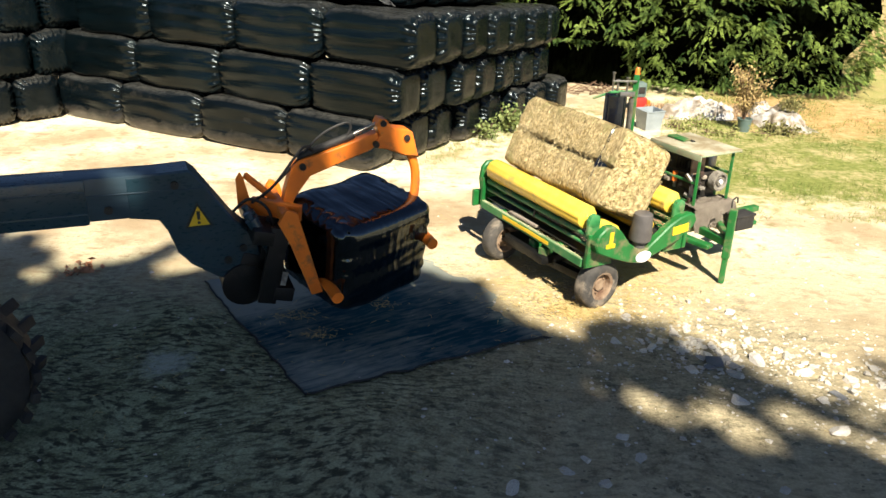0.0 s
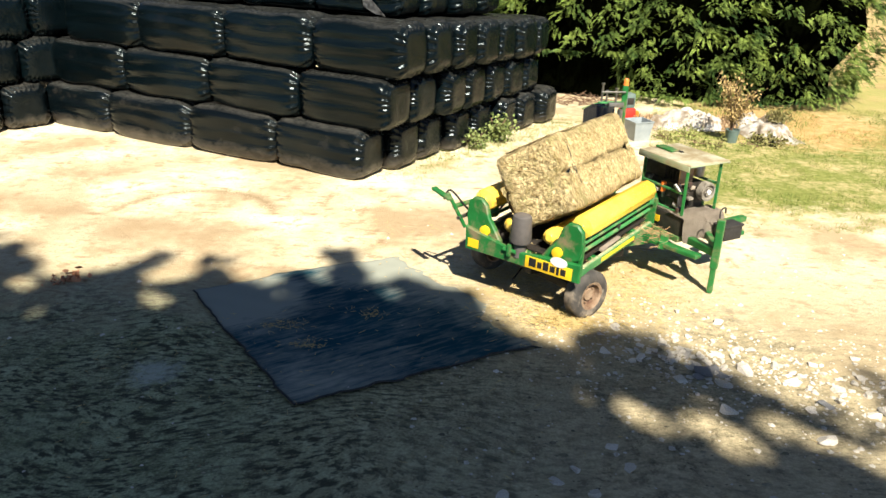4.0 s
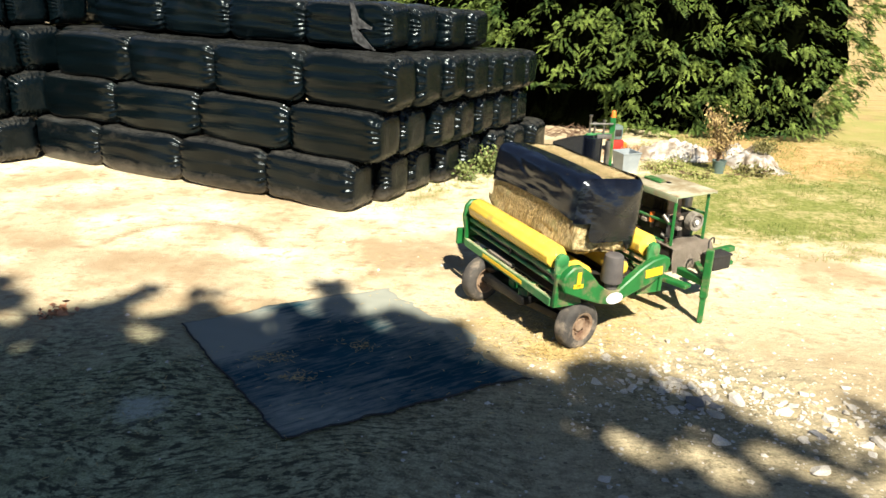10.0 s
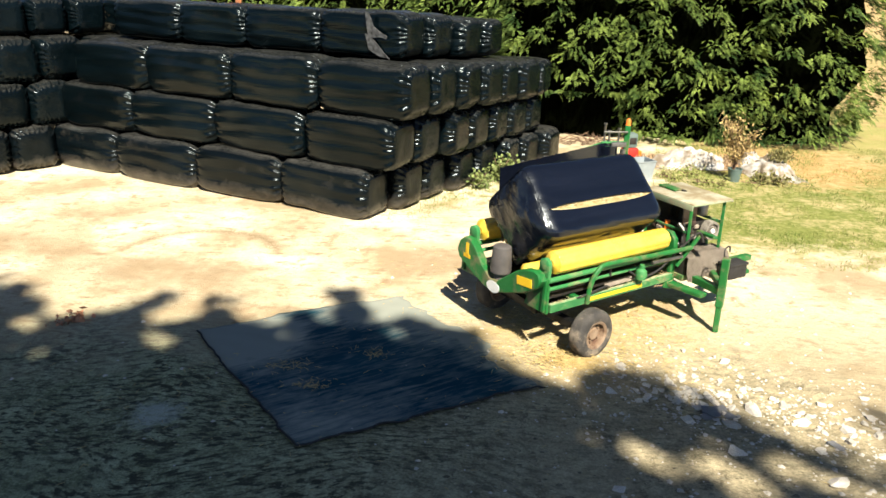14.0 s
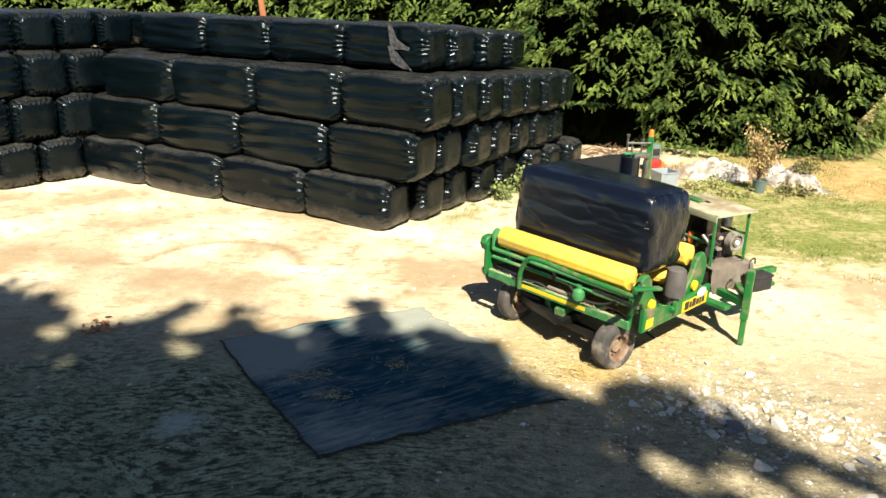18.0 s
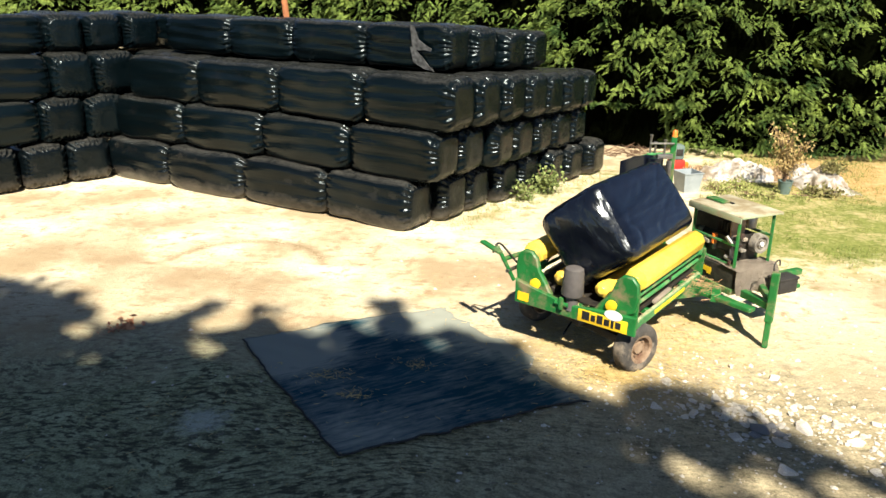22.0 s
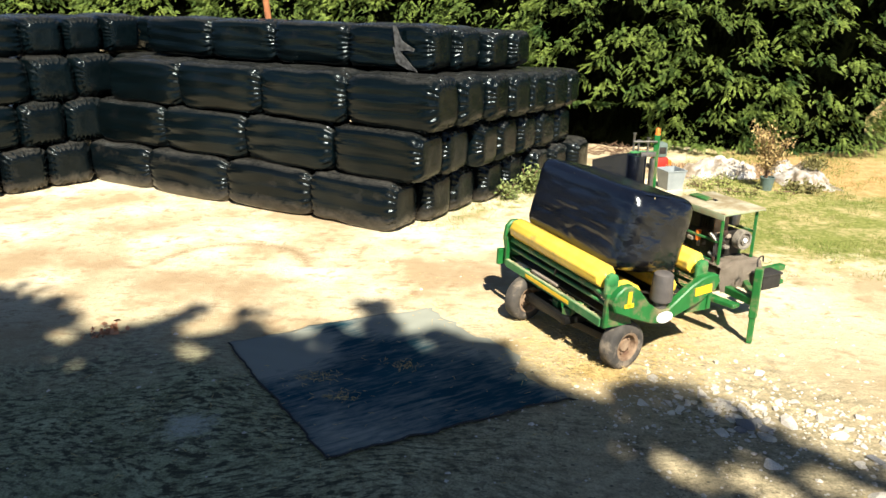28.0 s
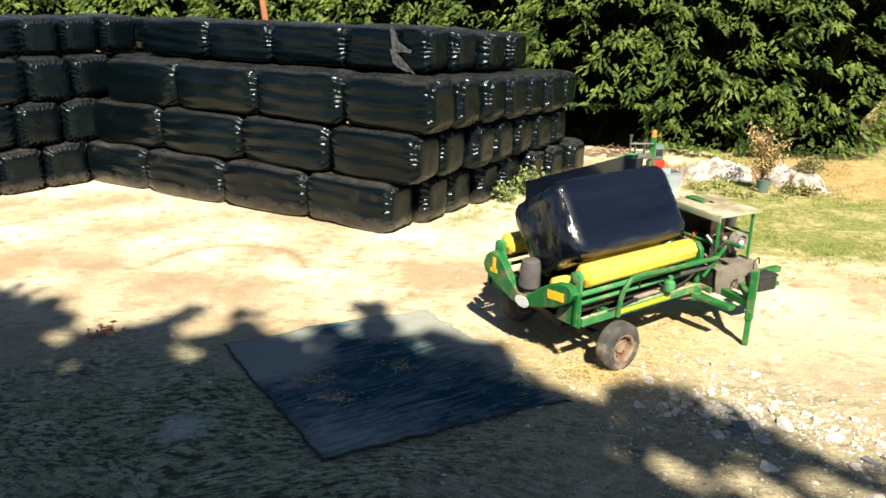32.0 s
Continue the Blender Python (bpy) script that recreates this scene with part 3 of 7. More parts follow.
def plate(bm, outline, thick, m=None, bev=0.0):
    """A flat plate: outline in x, z; thick along y, centred."""
    a = [bm.verts.new((x, -thick / 2, z)) for x, z in outline]
    b = [bm.verts.new((x, thick / 2, z)) for x, z in outline]
    fs = [bm.faces.new(a), bm.faces.new(b[::-1])]
    k = len(a)
    for i in range(k):
        fs.append(bm.faces.new((a[i], b[i], b[(i + 1) % k], a[(i + 1) % k])))
    bmesh.ops.recalc_face_normals(bm, faces=fs)
    if bev:
        bmesh.ops.bevel(bm, geom=list({e for f in fs[:2] for e in f.edges}), offset=bev, segments=1, affect="EDGES")
        a = None
    if m is not None:
        bmesh.ops.transform(bm, matrix=m, verts=list(bm.verts))
    return bm


def lathe(bm, prof, m=None, seg=28, ring=False):
    """A turned solid about z: prof is (radius, height)."""
    rings = [[bm.verts.new((r * math.cos(k * math.tau / seg), r * math.sin(k * math.tau / seg), h)) for k in range(seg)] for r, h in prof]
    vs = [v for r in rings for v in r]
    fs = []
    for u, v in zip(rings, rings[1:]):
        for k in range(seg):
            fs.append(bm.faces.new((u[k], u[(k + 1) % seg], v[(k + 1) % seg], v[k])))
    if ring:
        u, v = rings[-1], rings[0]
        for k in range(seg):
            fs.append(bm.faces.new((u[k], u[(k + 1) % seg], v[(k + 1) % seg], v[k])))
    else:
        fs += [bm.faces.new(rings[0][::-1]), bm.faces.new(rings[-1])]
    bmesh.ops.recalc_face_normals(bm, faces=fs)
    if m is not None:
        bmesh.ops.transform(bm, matrix=m, verts=vs)
    return bm


def thing(name, label, category, at=(0, 0, 0), rz=0.0, group=""):
    ob = new(name)
    ob.matrix_basis = pose(*at, 0, 0, rz)
    return tagged(ob, label, category, group)


def raw(name, verts, faces, mat, smooth=False):
    me = bpy.data.meshes.new(name)
    me.from_pydata(verts, [], faces)
    me.materials.append(mat)
    if smooth:
        me.polygons.foreach_set("use_smooth", [True] * len(me.polygons))
    return me


# ---------------------------------------------------------------- ground
def ground_height(x, y):
    near = max(0.0, 1 - max(abs(x - 0.5) / 9, abs(y - 8) / 9))
    h = 0.012 * noise.noise((x * 0.9, y * 0.9, 0)) + 0.006 * noise.noise((x * 4, y * 4, 3))
    far = max(0.0, y - 24)
    return h * (0.5 + 0.5 * min(1, near * 3)) + 0.012 * far ** 1.15 * min(1.0, far / 30)


def build_ground():
    def steps(lo, hi, step, edge):
        v = list(np.arange(lo, hi, step))
        a, g = hi, step
        up, down = [], []
        while a < edge:
            up.append(a)
            g *= 1.25
            a += g
        a, g = lo - step, step
        while a > -edge:
            down.append(a)
            g *= 1.25
            a -= g
        return [-edge] + down[::-1] + v + up + [edge]
    xs, ys = steps(-6, 7, 0.1, 900.0), steps(3, 14, 0.1, 900.0)
    verts = [(x, y, ground_height(x, y)) for y in ys for x in xs]
    w = len(xs)
    faces = [(j * w + i, j * w + i + 1, (j + 1) * w + i + 1, (j + 1) * w + i) for j in range(len(ys) - 1) for i in range(w - 1)]
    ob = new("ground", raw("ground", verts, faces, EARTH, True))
    tagged(ob, "pale trodden earth yard turning to grass and stubble field", "ground", kind="structure")


build_ground()


# ---------------------------------------------------------------- wrapped bales
def section(beta, a, b, n):
    c, s = math.cos(beta), math.sin(beta)
    r = (abs(c / a) ** n + abs(s / b) ** n) ** (-1 / n)
    return r * c, r * s


def bale_mesh(name, length, a, b, n, seed, mat, pleat=0.012, rough=0.012, seg=56, dent_by=0.03, p=9, end=0.80, split=False, groove=0.0):
    rnd = random.Random(seed)
    off = rnd.uniform(0, 50)
    h = length / 2
    st = [0.0, 0.25, 0.45, 0.62, 0.74, 0.82, 0.87, 0.91, 0.94, 0.965, 0.985, 1.0]
    st = [-s for s in st[::-1]] + st[1:]
    verts, faces = [(-h * 1.005, 0, 0)], []
    ends = [0.4, 0.8] + [1.0] * len(st) + [0.8, 0.4]
    xs = [-1.0, -1.0] + st + [1.0, 1.0]
    phase = [rnd.uniform(0, 6.28) for _ in range(4)]
    for x, e in zip(xs, ends):
        k = (1 - min(abs(x), 0.9999) ** p) ** (1 / p) if abs(x) < 1 else end
        k = max(k, end) * (e if e < 1 else 1)
        near = min(1.0, max(0.0, (abs(x) - 0.8) / 0.13))
        for j in range(seg):
            beta = j * math.tau / seg
            y, z = section(beta, a, b, n)
            dent = noise.noise((x * 1.3 + off, y * 1.8, z * 1.8 + off)) * dent_by + noise.noise((x * 5 + off, y * 6, z * 6)) * rough
            ple = (pleat if e == 1 and abs(x) < 0.99 else 0) * near * (math.sin(beta * 23 + phase[0] + 2 * math.sin(beta * 3)) + 0.5 * math.sin(beta * 33 + phase[1]))
            band = 0.006 * math.sin(z * 26 + phase[2] + 1.2 * math.sin(x * 2 + off)) * (1 - near)
            cut = groove * math.exp(-((y + 0.03 * noise.noise((x * 2.5, off, z))) / (0.03 + 0.015 * noise.noise((x * 4, z, off)))) ** 2) * (1 if abs(z) > 0.3 else 0) if groove else 0
            r = 1 + (dent + ple + band - cut) / 0.42
            zz = z * k * r
            if zz < 0:
                zz = max(zz, -b * 1.01)
            bulge = 0.014 * noise.noise((y * e * 2.5 + off, z * e * 2.5, x)) * (1 - e) if abs(x) == 1 else 0
            verts.append((x * h + (bulge + (0.016 if e < 0.5 else 0.009 if e < 1 else 0)) * (1 if x > 0 else -1), y * k * r, zz))
    verts.append((h * 1.005, 0, 0))
    rings = len(xs)
    caps = {-1: [], 1: []}
    for j in range(seg):
        caps[-1].append((0, 1 + (j + 1) % seg, 1 + j))
        last = 1 + (rings - 1) * seg
        caps[1].append((len(verts) - 1, last + j, last + (j + 1) % seg))
    for i in range(rings - 1):
        side = -1 if i < 6 else 1 if i >= rings - 7 else 0
        for j in range(seg):
            q, w = 1 + i * seg, 1 + (i + 1) * seg
            (caps[side] if side and split else faces).append((q + j, q + (j + 1) % seg, w + (j + 1) % seg, w + j))
    if not split:
        return raw(name, verts, faces + caps[-1] + caps[1], mat, True)
    return raw(name, verts, faces, mat, True), raw("end_fold", verts, caps[-1], mat, True), raw("end_fold", verts, caps[1], mat, True)


STACK_O, STACK_A = Vector((-1.30, 12.05, 0)), radians(-27)
ALONG = Vector((math.cos(STACK_A), math.sin(STACK_A), 0))
BACK = Vector((-math.sin(STACK_A), math.cos(STACK_A), 0))
TIER = 0.845


def build_stack():
    rnd = random.Random(4)
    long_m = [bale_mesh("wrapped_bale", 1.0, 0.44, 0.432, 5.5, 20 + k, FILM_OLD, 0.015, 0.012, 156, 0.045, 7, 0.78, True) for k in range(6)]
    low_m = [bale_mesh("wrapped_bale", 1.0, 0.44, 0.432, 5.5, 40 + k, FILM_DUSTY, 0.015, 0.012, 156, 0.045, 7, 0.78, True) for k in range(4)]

    def put(centre, length, yaw, tier, squeeze=1.0, settle=1.0, loose=2.2):
        body, *folds = rnd.choice(long_m if tier else low_m)
        ob = new("wrapped_bale", body)
        for me in folds:
            new("end_fold", me).parent = ob
        sgn = rnd.choice((0, 180))
        high = 0.87 if tier == 3 else 1.0
        ob.matrix_basis = pose(centre.x, centre.y, (0.43 * high + tier * TIER) * settle - 0.004, 0, 0, yaw + sgn + rnd.uniform(-loose, loose)) @ Matrix.Diagonal((length, squeeze, high * settle, 1))
        place = ("on the yard floor", "in the second tier", "in the third tier", "on top of the stack")[tier]
        tagged(ob, "black film wrapped rectangular bale " + place, "bale", "wrapped bales in the stack")
        return ob
    fronts = {0: (0.0, (-7.55, -5.74, -3.69, -1.74, 0.06)), 1: (0.10, (-7.25, -5.29, -3.28, -1.30, 0.50)),
              2: (0.18, (-6.85, -4.87, -2.89, -1.03, 0.74)), 3: (1.05, (-6.58, -4.84, -3.25, -1.57, 0.14))}
    torn = None
    for tier, (back, ed) in fronts.items():
        rows, grow, deep = ((8, 0.155, 0.78), (7, 0.085, 0.80), (7, 0.065, 0.80), (4, 0.14, 0.82))[tier]
        for r in range(rows):
            if r == 0:
                cells = list(zip(ed, ed[1:]))
            else:
                end = ed[-1] + grow * r + rnd.uniform(-0.08, 0.08)
                count = 5 if tier >= 2 else 1
                cells = [(end - 1.8 * (k + 1), end - 1.8 * k) for k in range(count)]
                if r < 3:
                    cells.append((ed[0] - 0.9 - 0.45 * r, ed[0] + 0.85 - 0.45 * r))
            for lo, hi in cells:
                c = STACK_O + ALONG * ((lo + hi) / 2) + BACK * (back + 0.44 + (0.45 + (r - 0.5) * deep if r else 0) + rnd.uniform(-0.02, 0.02))
                ob = put(c, hi - lo - 0.025, -27, tier, deep / 0.84 if r else 1.0, 1 - 0.018 * r, 4.0 if r else 2.2)
                if tier == 3 and r == 0 and hi == ed[-1]:
                    torn = ob
    # the wing that closes the yard on the other side
    wing_o, wa = Vector((-7.95, 15.0, 0)), radians(228)
    wd = Vector((math.cos(wa), math.sin(wa), 0))
    wb = Vector((-math.sin(wa), math.cos(wa), 0)) * -1
    for tier in range(4):
        back = (0.0, 0.05, 0.12, 0.5)[tier]
        shift = (-0.32, -0.80, -1.12, -1.9)[tier]
        ends, pitch = ((6, 0.88), (2, 0.88), (2, 0.88), (3, 0.79))[tier]
        for k in range(6):
            if k < ends:
                c = wing_o + wd * (0.42 + pitch * k + shift) + wb * (0.9 + back)
                put(c, 1.75, 138, tier, pitch / 0.88)
            elif k < 5:
                first = 0.42 + pitch * (ends - 0.5) + shift
                c = wing_o + wd * (first + 0.88 + 1.78 * (k - ends)) + wb * (0.45 + back)
                put(c, 1.75, 48, tier)
    # film torn open on one bale of the top tier
    bm = bmesh.new()
    for pts in ([(-0.17, 0.36), (-0.10, 0.32), (-0.02, 0.10), (0.22, -0.03), (0.20, -0.07), (-0.15, -0.07)], [(-0.20, -0.02), (-0.07, -0.08), (0.24, -0.40), (0.06, -0.39), (-0.16, -0.26)]):
        plate(bm, pts, 0.012)
    bmesh.ops.triangulate(bm, faces=bm.faces[:])
    bmesh.ops.subdivide_edges(bm, edges=bm.edges[:], cuts=2, use_grid_fill=True)
    for v in bm.verts:
        v.co.z += 0.03 * noise.noise(v.co * 9) + 0.02
    m = STACK_O + ALONG * -0.34 + BACK * (1.05 - 0.06)
    flap = new("torn_flap", finish(bm, "torn_flap", FLAP, 30))
    flap.parent = torn
    bpy.context.view_layer.update()
    flap.matrix_parent_inverse = torn.matrix_basis.inverted()
    flap.matrix_basis = pose(m.x, m.y, 0.39 + 3 * TIER, 8, 0, -27)
    tagged(flap, "torn grey film flap hanging open")


build_stack()


# ---------------------------------------------------------------- ground sheet
def build_sheet():
    """The woven sheet: two free edges, the other two trodden under the earth."""
    cs = [Vector((-2.76, 7.86)), Vector((-1.195, 5.66)), Vector((1.36, 6.97)), Vector((-0.05, 9.34))]
    n = 84
    verts = []
    for j in range(n + 1):
        for i in range(n + 1):
            u, v = i / n, j / n
            p = cs[0].lerp(cs[1], u).lerp(cs[3].lerp(cs[2], u), v)
            edge = min(u, v, 1 - u, 1 - v)
            w = 0.06 * (noise.noise((p.x * 2.5, p.y * 2.5, 1)) + 0.6 * noise.noise((p.x * 7, p.y * 7, 4))) * max(0, 1 - edge * 8)
            q = p + Vector((w, -w * 0.6))
            ragged = 0.10 * noise.noise((q.x * 1.7, q.y * 1.7, 2)) + 0.05 * noise.noise((q.x * 6, q.y * 6, 5))
            buried = max(0.0, min(1.0, (v - 0.83 + ragged) / 0.10)) + max(0.0, 1 - (u + 0.25 * ragged) / 0.02) * max(0.0, min(1.0, (v - 0.62) / 0.2))
            crease = 0.010 * max(0, noise.noise((q.x * 3, q.y * 3, 9))) + 0.012 * max(0, noise.noise((q.x * 1.2 + q.y * 3.5, q.y * 0.8, 6)))
            z = ground_height(q.x, q.y) + 0.014 + crease + (0.006 if edge == 0 else 0.0) - 0.05 * min(1.0, buried)
            verts.append((q.x, q.y, z))
    w = n + 1
    faces = [(j * w + i, j * w + i + 1, (j + 1) * w + i + 1, (j + 1) * w + i) for j in range(n) for i in range(n)]
    under = [(x, y, z - 0.006) for x, y, z in verts]
    k = len(verts)
    rim = [i for i in range(w)] + [j * w + n for j in range(1, w)] + [n * w + i for i in range(n - 1, -1, -1)] + [j * w for j in range(n - 1, 0, -1)]
    faces += [tuple(k + i for i in f[::-1]) for f in faces]
    faces += [(rim[i], k + rim[i], k + rim[(i + 1) % len(rim)], rim[(i + 1) % len(rim)]) for i in range(len(rim))]
    ob = new("ground_sheet", raw("ground_sheet", verts + under, faces, TARP, True))
    tagged(ob, "dusty dark woven plastic sheet spread on the earth", "tarpaulin")
    bm = bmesh.new()
    line = [Vector(verts[i]) + Vector((0.006 * noise.noise((i, 3, 1)), 0.006 * noise.noise((i, 8, 2)), 0.006)) for i in rim[:2 * n]]
    tube(bm, line, 0.010, 6)
    part("hem", bm, RUBBER, ob, "thin black frayed hem")


build_sheet()

# ---------------------------------------------------------------- bale wrapper
CENTRE = Vector((1.541, 8.59, 0))
REST, SPEED = -59.5, 160.15


# the whole table leans a little towards the engine
LEAN = Matrix.Translation((0, 0, 0.45)) @ pose(0, 0, 0, 0, 1.6, 0) @ Matrix.Translation((0, 0, -0.45))


def table_turn(t):
    """Degrees of the turntable: at rest, then a one-second start, then steady."""
    if t <= 2.79:
        return REST
    if t <= 3.79:
        return REST + SPEED * (t - 2.79) ** 2 / 2
    return 134.2 + SPEED * (t - 4.5)


def bale_roll(t):
    return 0.0655 * (table_turn(t) - 954.0)


def wheel(bm_tyre, bm_rim, r, w):
    """Tyre and rim about the y axis."""
    m = pose(0, 0, 0, 90, 0, 0)
    k = r / 0.26
    lathe(bm_tyre, [(0.15 * k, -w / 2 + 0.01), (0.19 * k, -w / 2), (0.235 * k, -w / 2 + 0.012), (0.255 * k, -w / 2 + 0.035), (0.26 * k, -w / 4), (0.26 * k, w / 4),
                    (0.255 * k, w / 2 - 0.035), (0.235 * k, w / 2 - 0.012), (0.19 * k, w / 2), (0.152 * k, w / 2 - 0.01), (0.152 * k, w / 2 - 0.03), (0.152 * k, -w / 2 + 0.03)], m, 36, True)
    lathe(bm_rim, [(0.03 * k, -0.05), (0.06 * k, -0.05), (0.07 * k, -0.02), (0.115 * k, -0.02), (0.125 * k, -w / 2 + 0.02), (0.152 * k, -w / 2 + 0.008), (0.155 * k, w / 2 - 0.008),
                   (0.14 * k, w / 2 - 0.01), (0.125 * k, w / 2 - 0.035), (0.115 * k, 0.02), (0.06 * k, 0.03), (0.03 * k, 0.03)], m, 30)
    for a in range(5):
        c = Vector((math.cos(a * math.tau / 5), 0, math.sin(a * math.tau / 5))) * 0.085 * k
        rod(bm_rim, c + Vector((0, -0.045, 0)), c + Vector((0, 0.045, 0)), 0.012 * k, seg=6)


def build_wrapper():
    w = thing("bale_wrapper", "green and yellow trailed turntable bale wrapper with its own engine", "bale wrapper", CENTRE)

    def L(x, y, z=0.0):
        return Vector((x, y, z)) - CENTRE
    # running gear
    a, b = L(1.655, 7.545, 0.272), L(0.70, 8.79, 0.272)
    ax = (b - a).normalized()
    yaw = math.degrees(math.atan2(ax.y, ax.x)) - 90
    # the axle's black paint stands in for the shade on it
    bm = bmesh.new()
    rod(bm, a, b, 0.035)
    box(bm, (a + b) / 2, (0.09, (b - a).length - 0.3, 0.09), (0, 0, yaw), 0.008)
    part("axle", bm, BLACKMETAL, w, "axle painted black for the shade it lies in")
    for p in (a, b):
        bt, br = bmesh.new(), bmesh.new()
        wheel(bt, br, 0.275, 0.20)
        t = part("wheel", br, RIM, w, "dusty rim with five studs")
        t.matrix_basis = pose(*p, 0, 0, yaw + (0 if p is b else 180))
        part("tyre", bt, TYRE, t, "dusty worn rubber tyre")
    bm = bmesh.new()
    bar(bm, L(0.85, 8.75, 0.47), L(2.45, 9.78, 0.47), 0.08, 0.12)
    part("chassis_beam", bm, GREEN, w)
    bm = bmesh.new()
    bar(bm, L(2.62, 8.72, 0.47), L(3.06, 8.18, 0.47), 0.12, 0.05)
    bar(bm, L(2.72, 8.5, 0.47), L(2.95, 9.1, 0.47), 0.1, 0.1)
    part("cross_member", bm, GREEN, w)
    bm = bmesh.new()
    bar(bm, L(1.1, 7.95, 0.44), L(2.2, 9.4, 0.44), 0.12, 0.12)
    bar(bm, L(1.0, 8.2, 0.44), L(2.9, 8.95, 0.44), 0.14, 0.12)
    part("cross_member", bm, GREEN, w)
    bm = bmesh.new()
    lathe(bm, [(0.24, 0.40), (0.24, 0.50), (0.17, 0.51), (0.17, 0.58)])
    # wide disc added to throw shade on the ground below
    lathe(bm, [(0.05, 0.43), (0.55, 0.43), (0.57, 0.45), (0.55, 0.47), (0.05, 0.47)], None, 40)
    part("slewing_ring", bm, DARK, w, "oily dark bearing with a wide disc added for shade")
    # subframe and motor shapes added to deepen the shade under the table
    bm = bmesh.new()
    box(bm, (-0.05, -0.05, 0.37), (1.35, 0.80, 0.10), (0, 0, 28), 0.02)
    part("subframe", bm, BLACKMETAL, w, "black subframe added to deepen the shade under the table")
    bm = bmesh.new()
    box(bm, (0.12, 0.10, 0.27), (0.34, 0.26, 0.18), (0, 0, 28), 0.03)
    lathe(bm, [(0.02, 0.10), (0.10, 0.10), (0.11, 0.12), (0.11, 0.22), (0.05, 0.24)], Matrix.Translation((-0.30, -0.12, 0.06)), 18)
    part("drive_motor", bm, BLACKMETAL, w, "black motor shape added to fill the dark under the table")
    # parking leg
    bm = bmesh.new()
    bar(bm, L(3.262, 8.2, 0.33), L(3.262, 8.2, 0.93), 0.085, 0.085, up=(0.5, 0.85, 0))
    leg = part("parking_leg", bm, GREEN, w, "upright square green parking leg")
    bm = bmesh.new()
    bar(bm, L(3.262, 8.2, 0.012), L(3.262, 8.2, 0.36), 0.062, 0.062, up=(0.5, 0.85, 0))
    part("leg_foot", bm, GREEN, leg)
    bm = bmesh.new()
    tube(bm, curve([L(3.26, 8.26, 0.9), L(3.27, 8.3, 1.0), L(3.34, 8.36, 1.02), L(3.36, 8.38, 0.95)]), 0.009, 6)
    part("leg_handle", bm, DARK, leg)
    # engine platform
    e1, e2, e3 = Vector((2.96, 8.67)), Vector((3.51, 8.97)), Vector((2.62, 9.52))
    ex, ey = (e2 - e1).normalized(), (e3 - e1).normalized()
    ey = Vector((-ex.y, ex.x))
    wid, dep = 0.60, 0.80
    ey_deg = math.degrees(math.atan2(ex.y, ex.x))

    def E(u, v, z):
        q = e1 + ex * u + ey * v
        return L(q.x, q.y, z)

    def ebox(bm, u, v, z, su, sv, sz, bev=0.006):
        box(bm, E(u, v, z), (su, sv, sz), (0, 0, ey_deg), bev)
    bm = bmesh.new()
    ebox(bm, wid / 2, dep / 2, 0.50, wid + 0.1, dep + 0.05, 0.07)
    bar(bm, E(0.1, 0.0, 0.5), L(3.262, 8.2, 0.52), 0.09, 0.09)
    bar(bm, E(wid, 0.2, 0.52), L(3.262, 8.2, 0.56), 0.07, 0.07)
    platform = part("engine_platform", bm, GREEN, w)
    bm = bmesh.new()
    for u, v in ((0.03, 0.04), (wid - 0.03, 0.04), (0.03, dep - 0.04), (wid - 0.03, dep - 0.04)):
        pb = bmesh.new()
        bar(pb, E(u, v, 0.53), E(u, v, 1.405), 0.035, 0.035, 0.004, up=(0.5, 0.85, 0))
        part("canopy_post", pb, GREEN, platform)
    bar(bm, E(0.03, 0.04, 1.05), E(0.03, dep - 0.04, 1.05), 0.03, 0.03, 0.004)
    bar(bm, E(wid - 0.03, 0.04, 1.12), E(wid - 0.03, dep - 0.04, 1.12), 0.03, 0.03, 0.004)
    bar(bm, E(0.03, 0.04, 0.80), E(0.03, dep - 0.04, 0.80), 0.03, 0.03, 0.004)
    part("canopy_rail", bm, GREEN_PALE, platform)
    bm = bmesh.new()
    ebox(bm, wid / 2, dep / 2, 1.42, wid + 0.06, dep + 0.06, 0.014, 0.004)
    roof = part("canopy_roof", bm, ROOFMETAL, w, "pale weathered sheet metal canopy roof")
    for u, v, su, sv, high in ((-0.03, dep / 2, 0.012, dep + 0.06, 0.07), (wid + 0.03, dep / 2, 0.012, dep + 0.06, 0.03), (wid / 2, -0.03, wid + 0.04, 0.012, 0.016), (wid / 2, dep + 0.03, wid + 0.04, 0.012, 0.03)):
        bm = bmesh.new()
        ebox(bm, u, v, 1.416 - high / 2, su, sv, high, 0.002)
        part("fascia", bm, ROOFEDGE, roof, "faded grey-green folded edge")
    bm = bmesh.new()
    ebox(bm, wid * 0.42, dep * 0.80, 1.445, 0.13, 0.28, 0.025, 0.010)
    part("roof_hatch", bm, GREEN, roof, "raised green ridge on the roof")
    # thin black strip beside the raised ridge
    bm = bmesh.new()
    ebox(bm, wid * 0.54, dep * 0.74, 1.433, 0.04, 0.28, 0.012, 0)
    part("hatch_slot", bm, INK, roof)
    # engine
    bm = bmesh.new()
    ebox(bm, 0.30, 0.50, 0.90, 0.44, 0.62, 0.42, 0.03)
    ebox(bm, 0.34, 0.66, 1.14, 0.46, 0.36, 0.30, 0.04)
    ebox(bm, 0.30, 0.50, 1.12, 0.24, 0.30, 0.20, 0.03)
    ebox(bm, 0.12, 0.30, 0.80, 0.12, 0.14, 0.26, 0.02)
    eng = part("engine_block", bm, DARK, w, "oily dark diesel engine block")
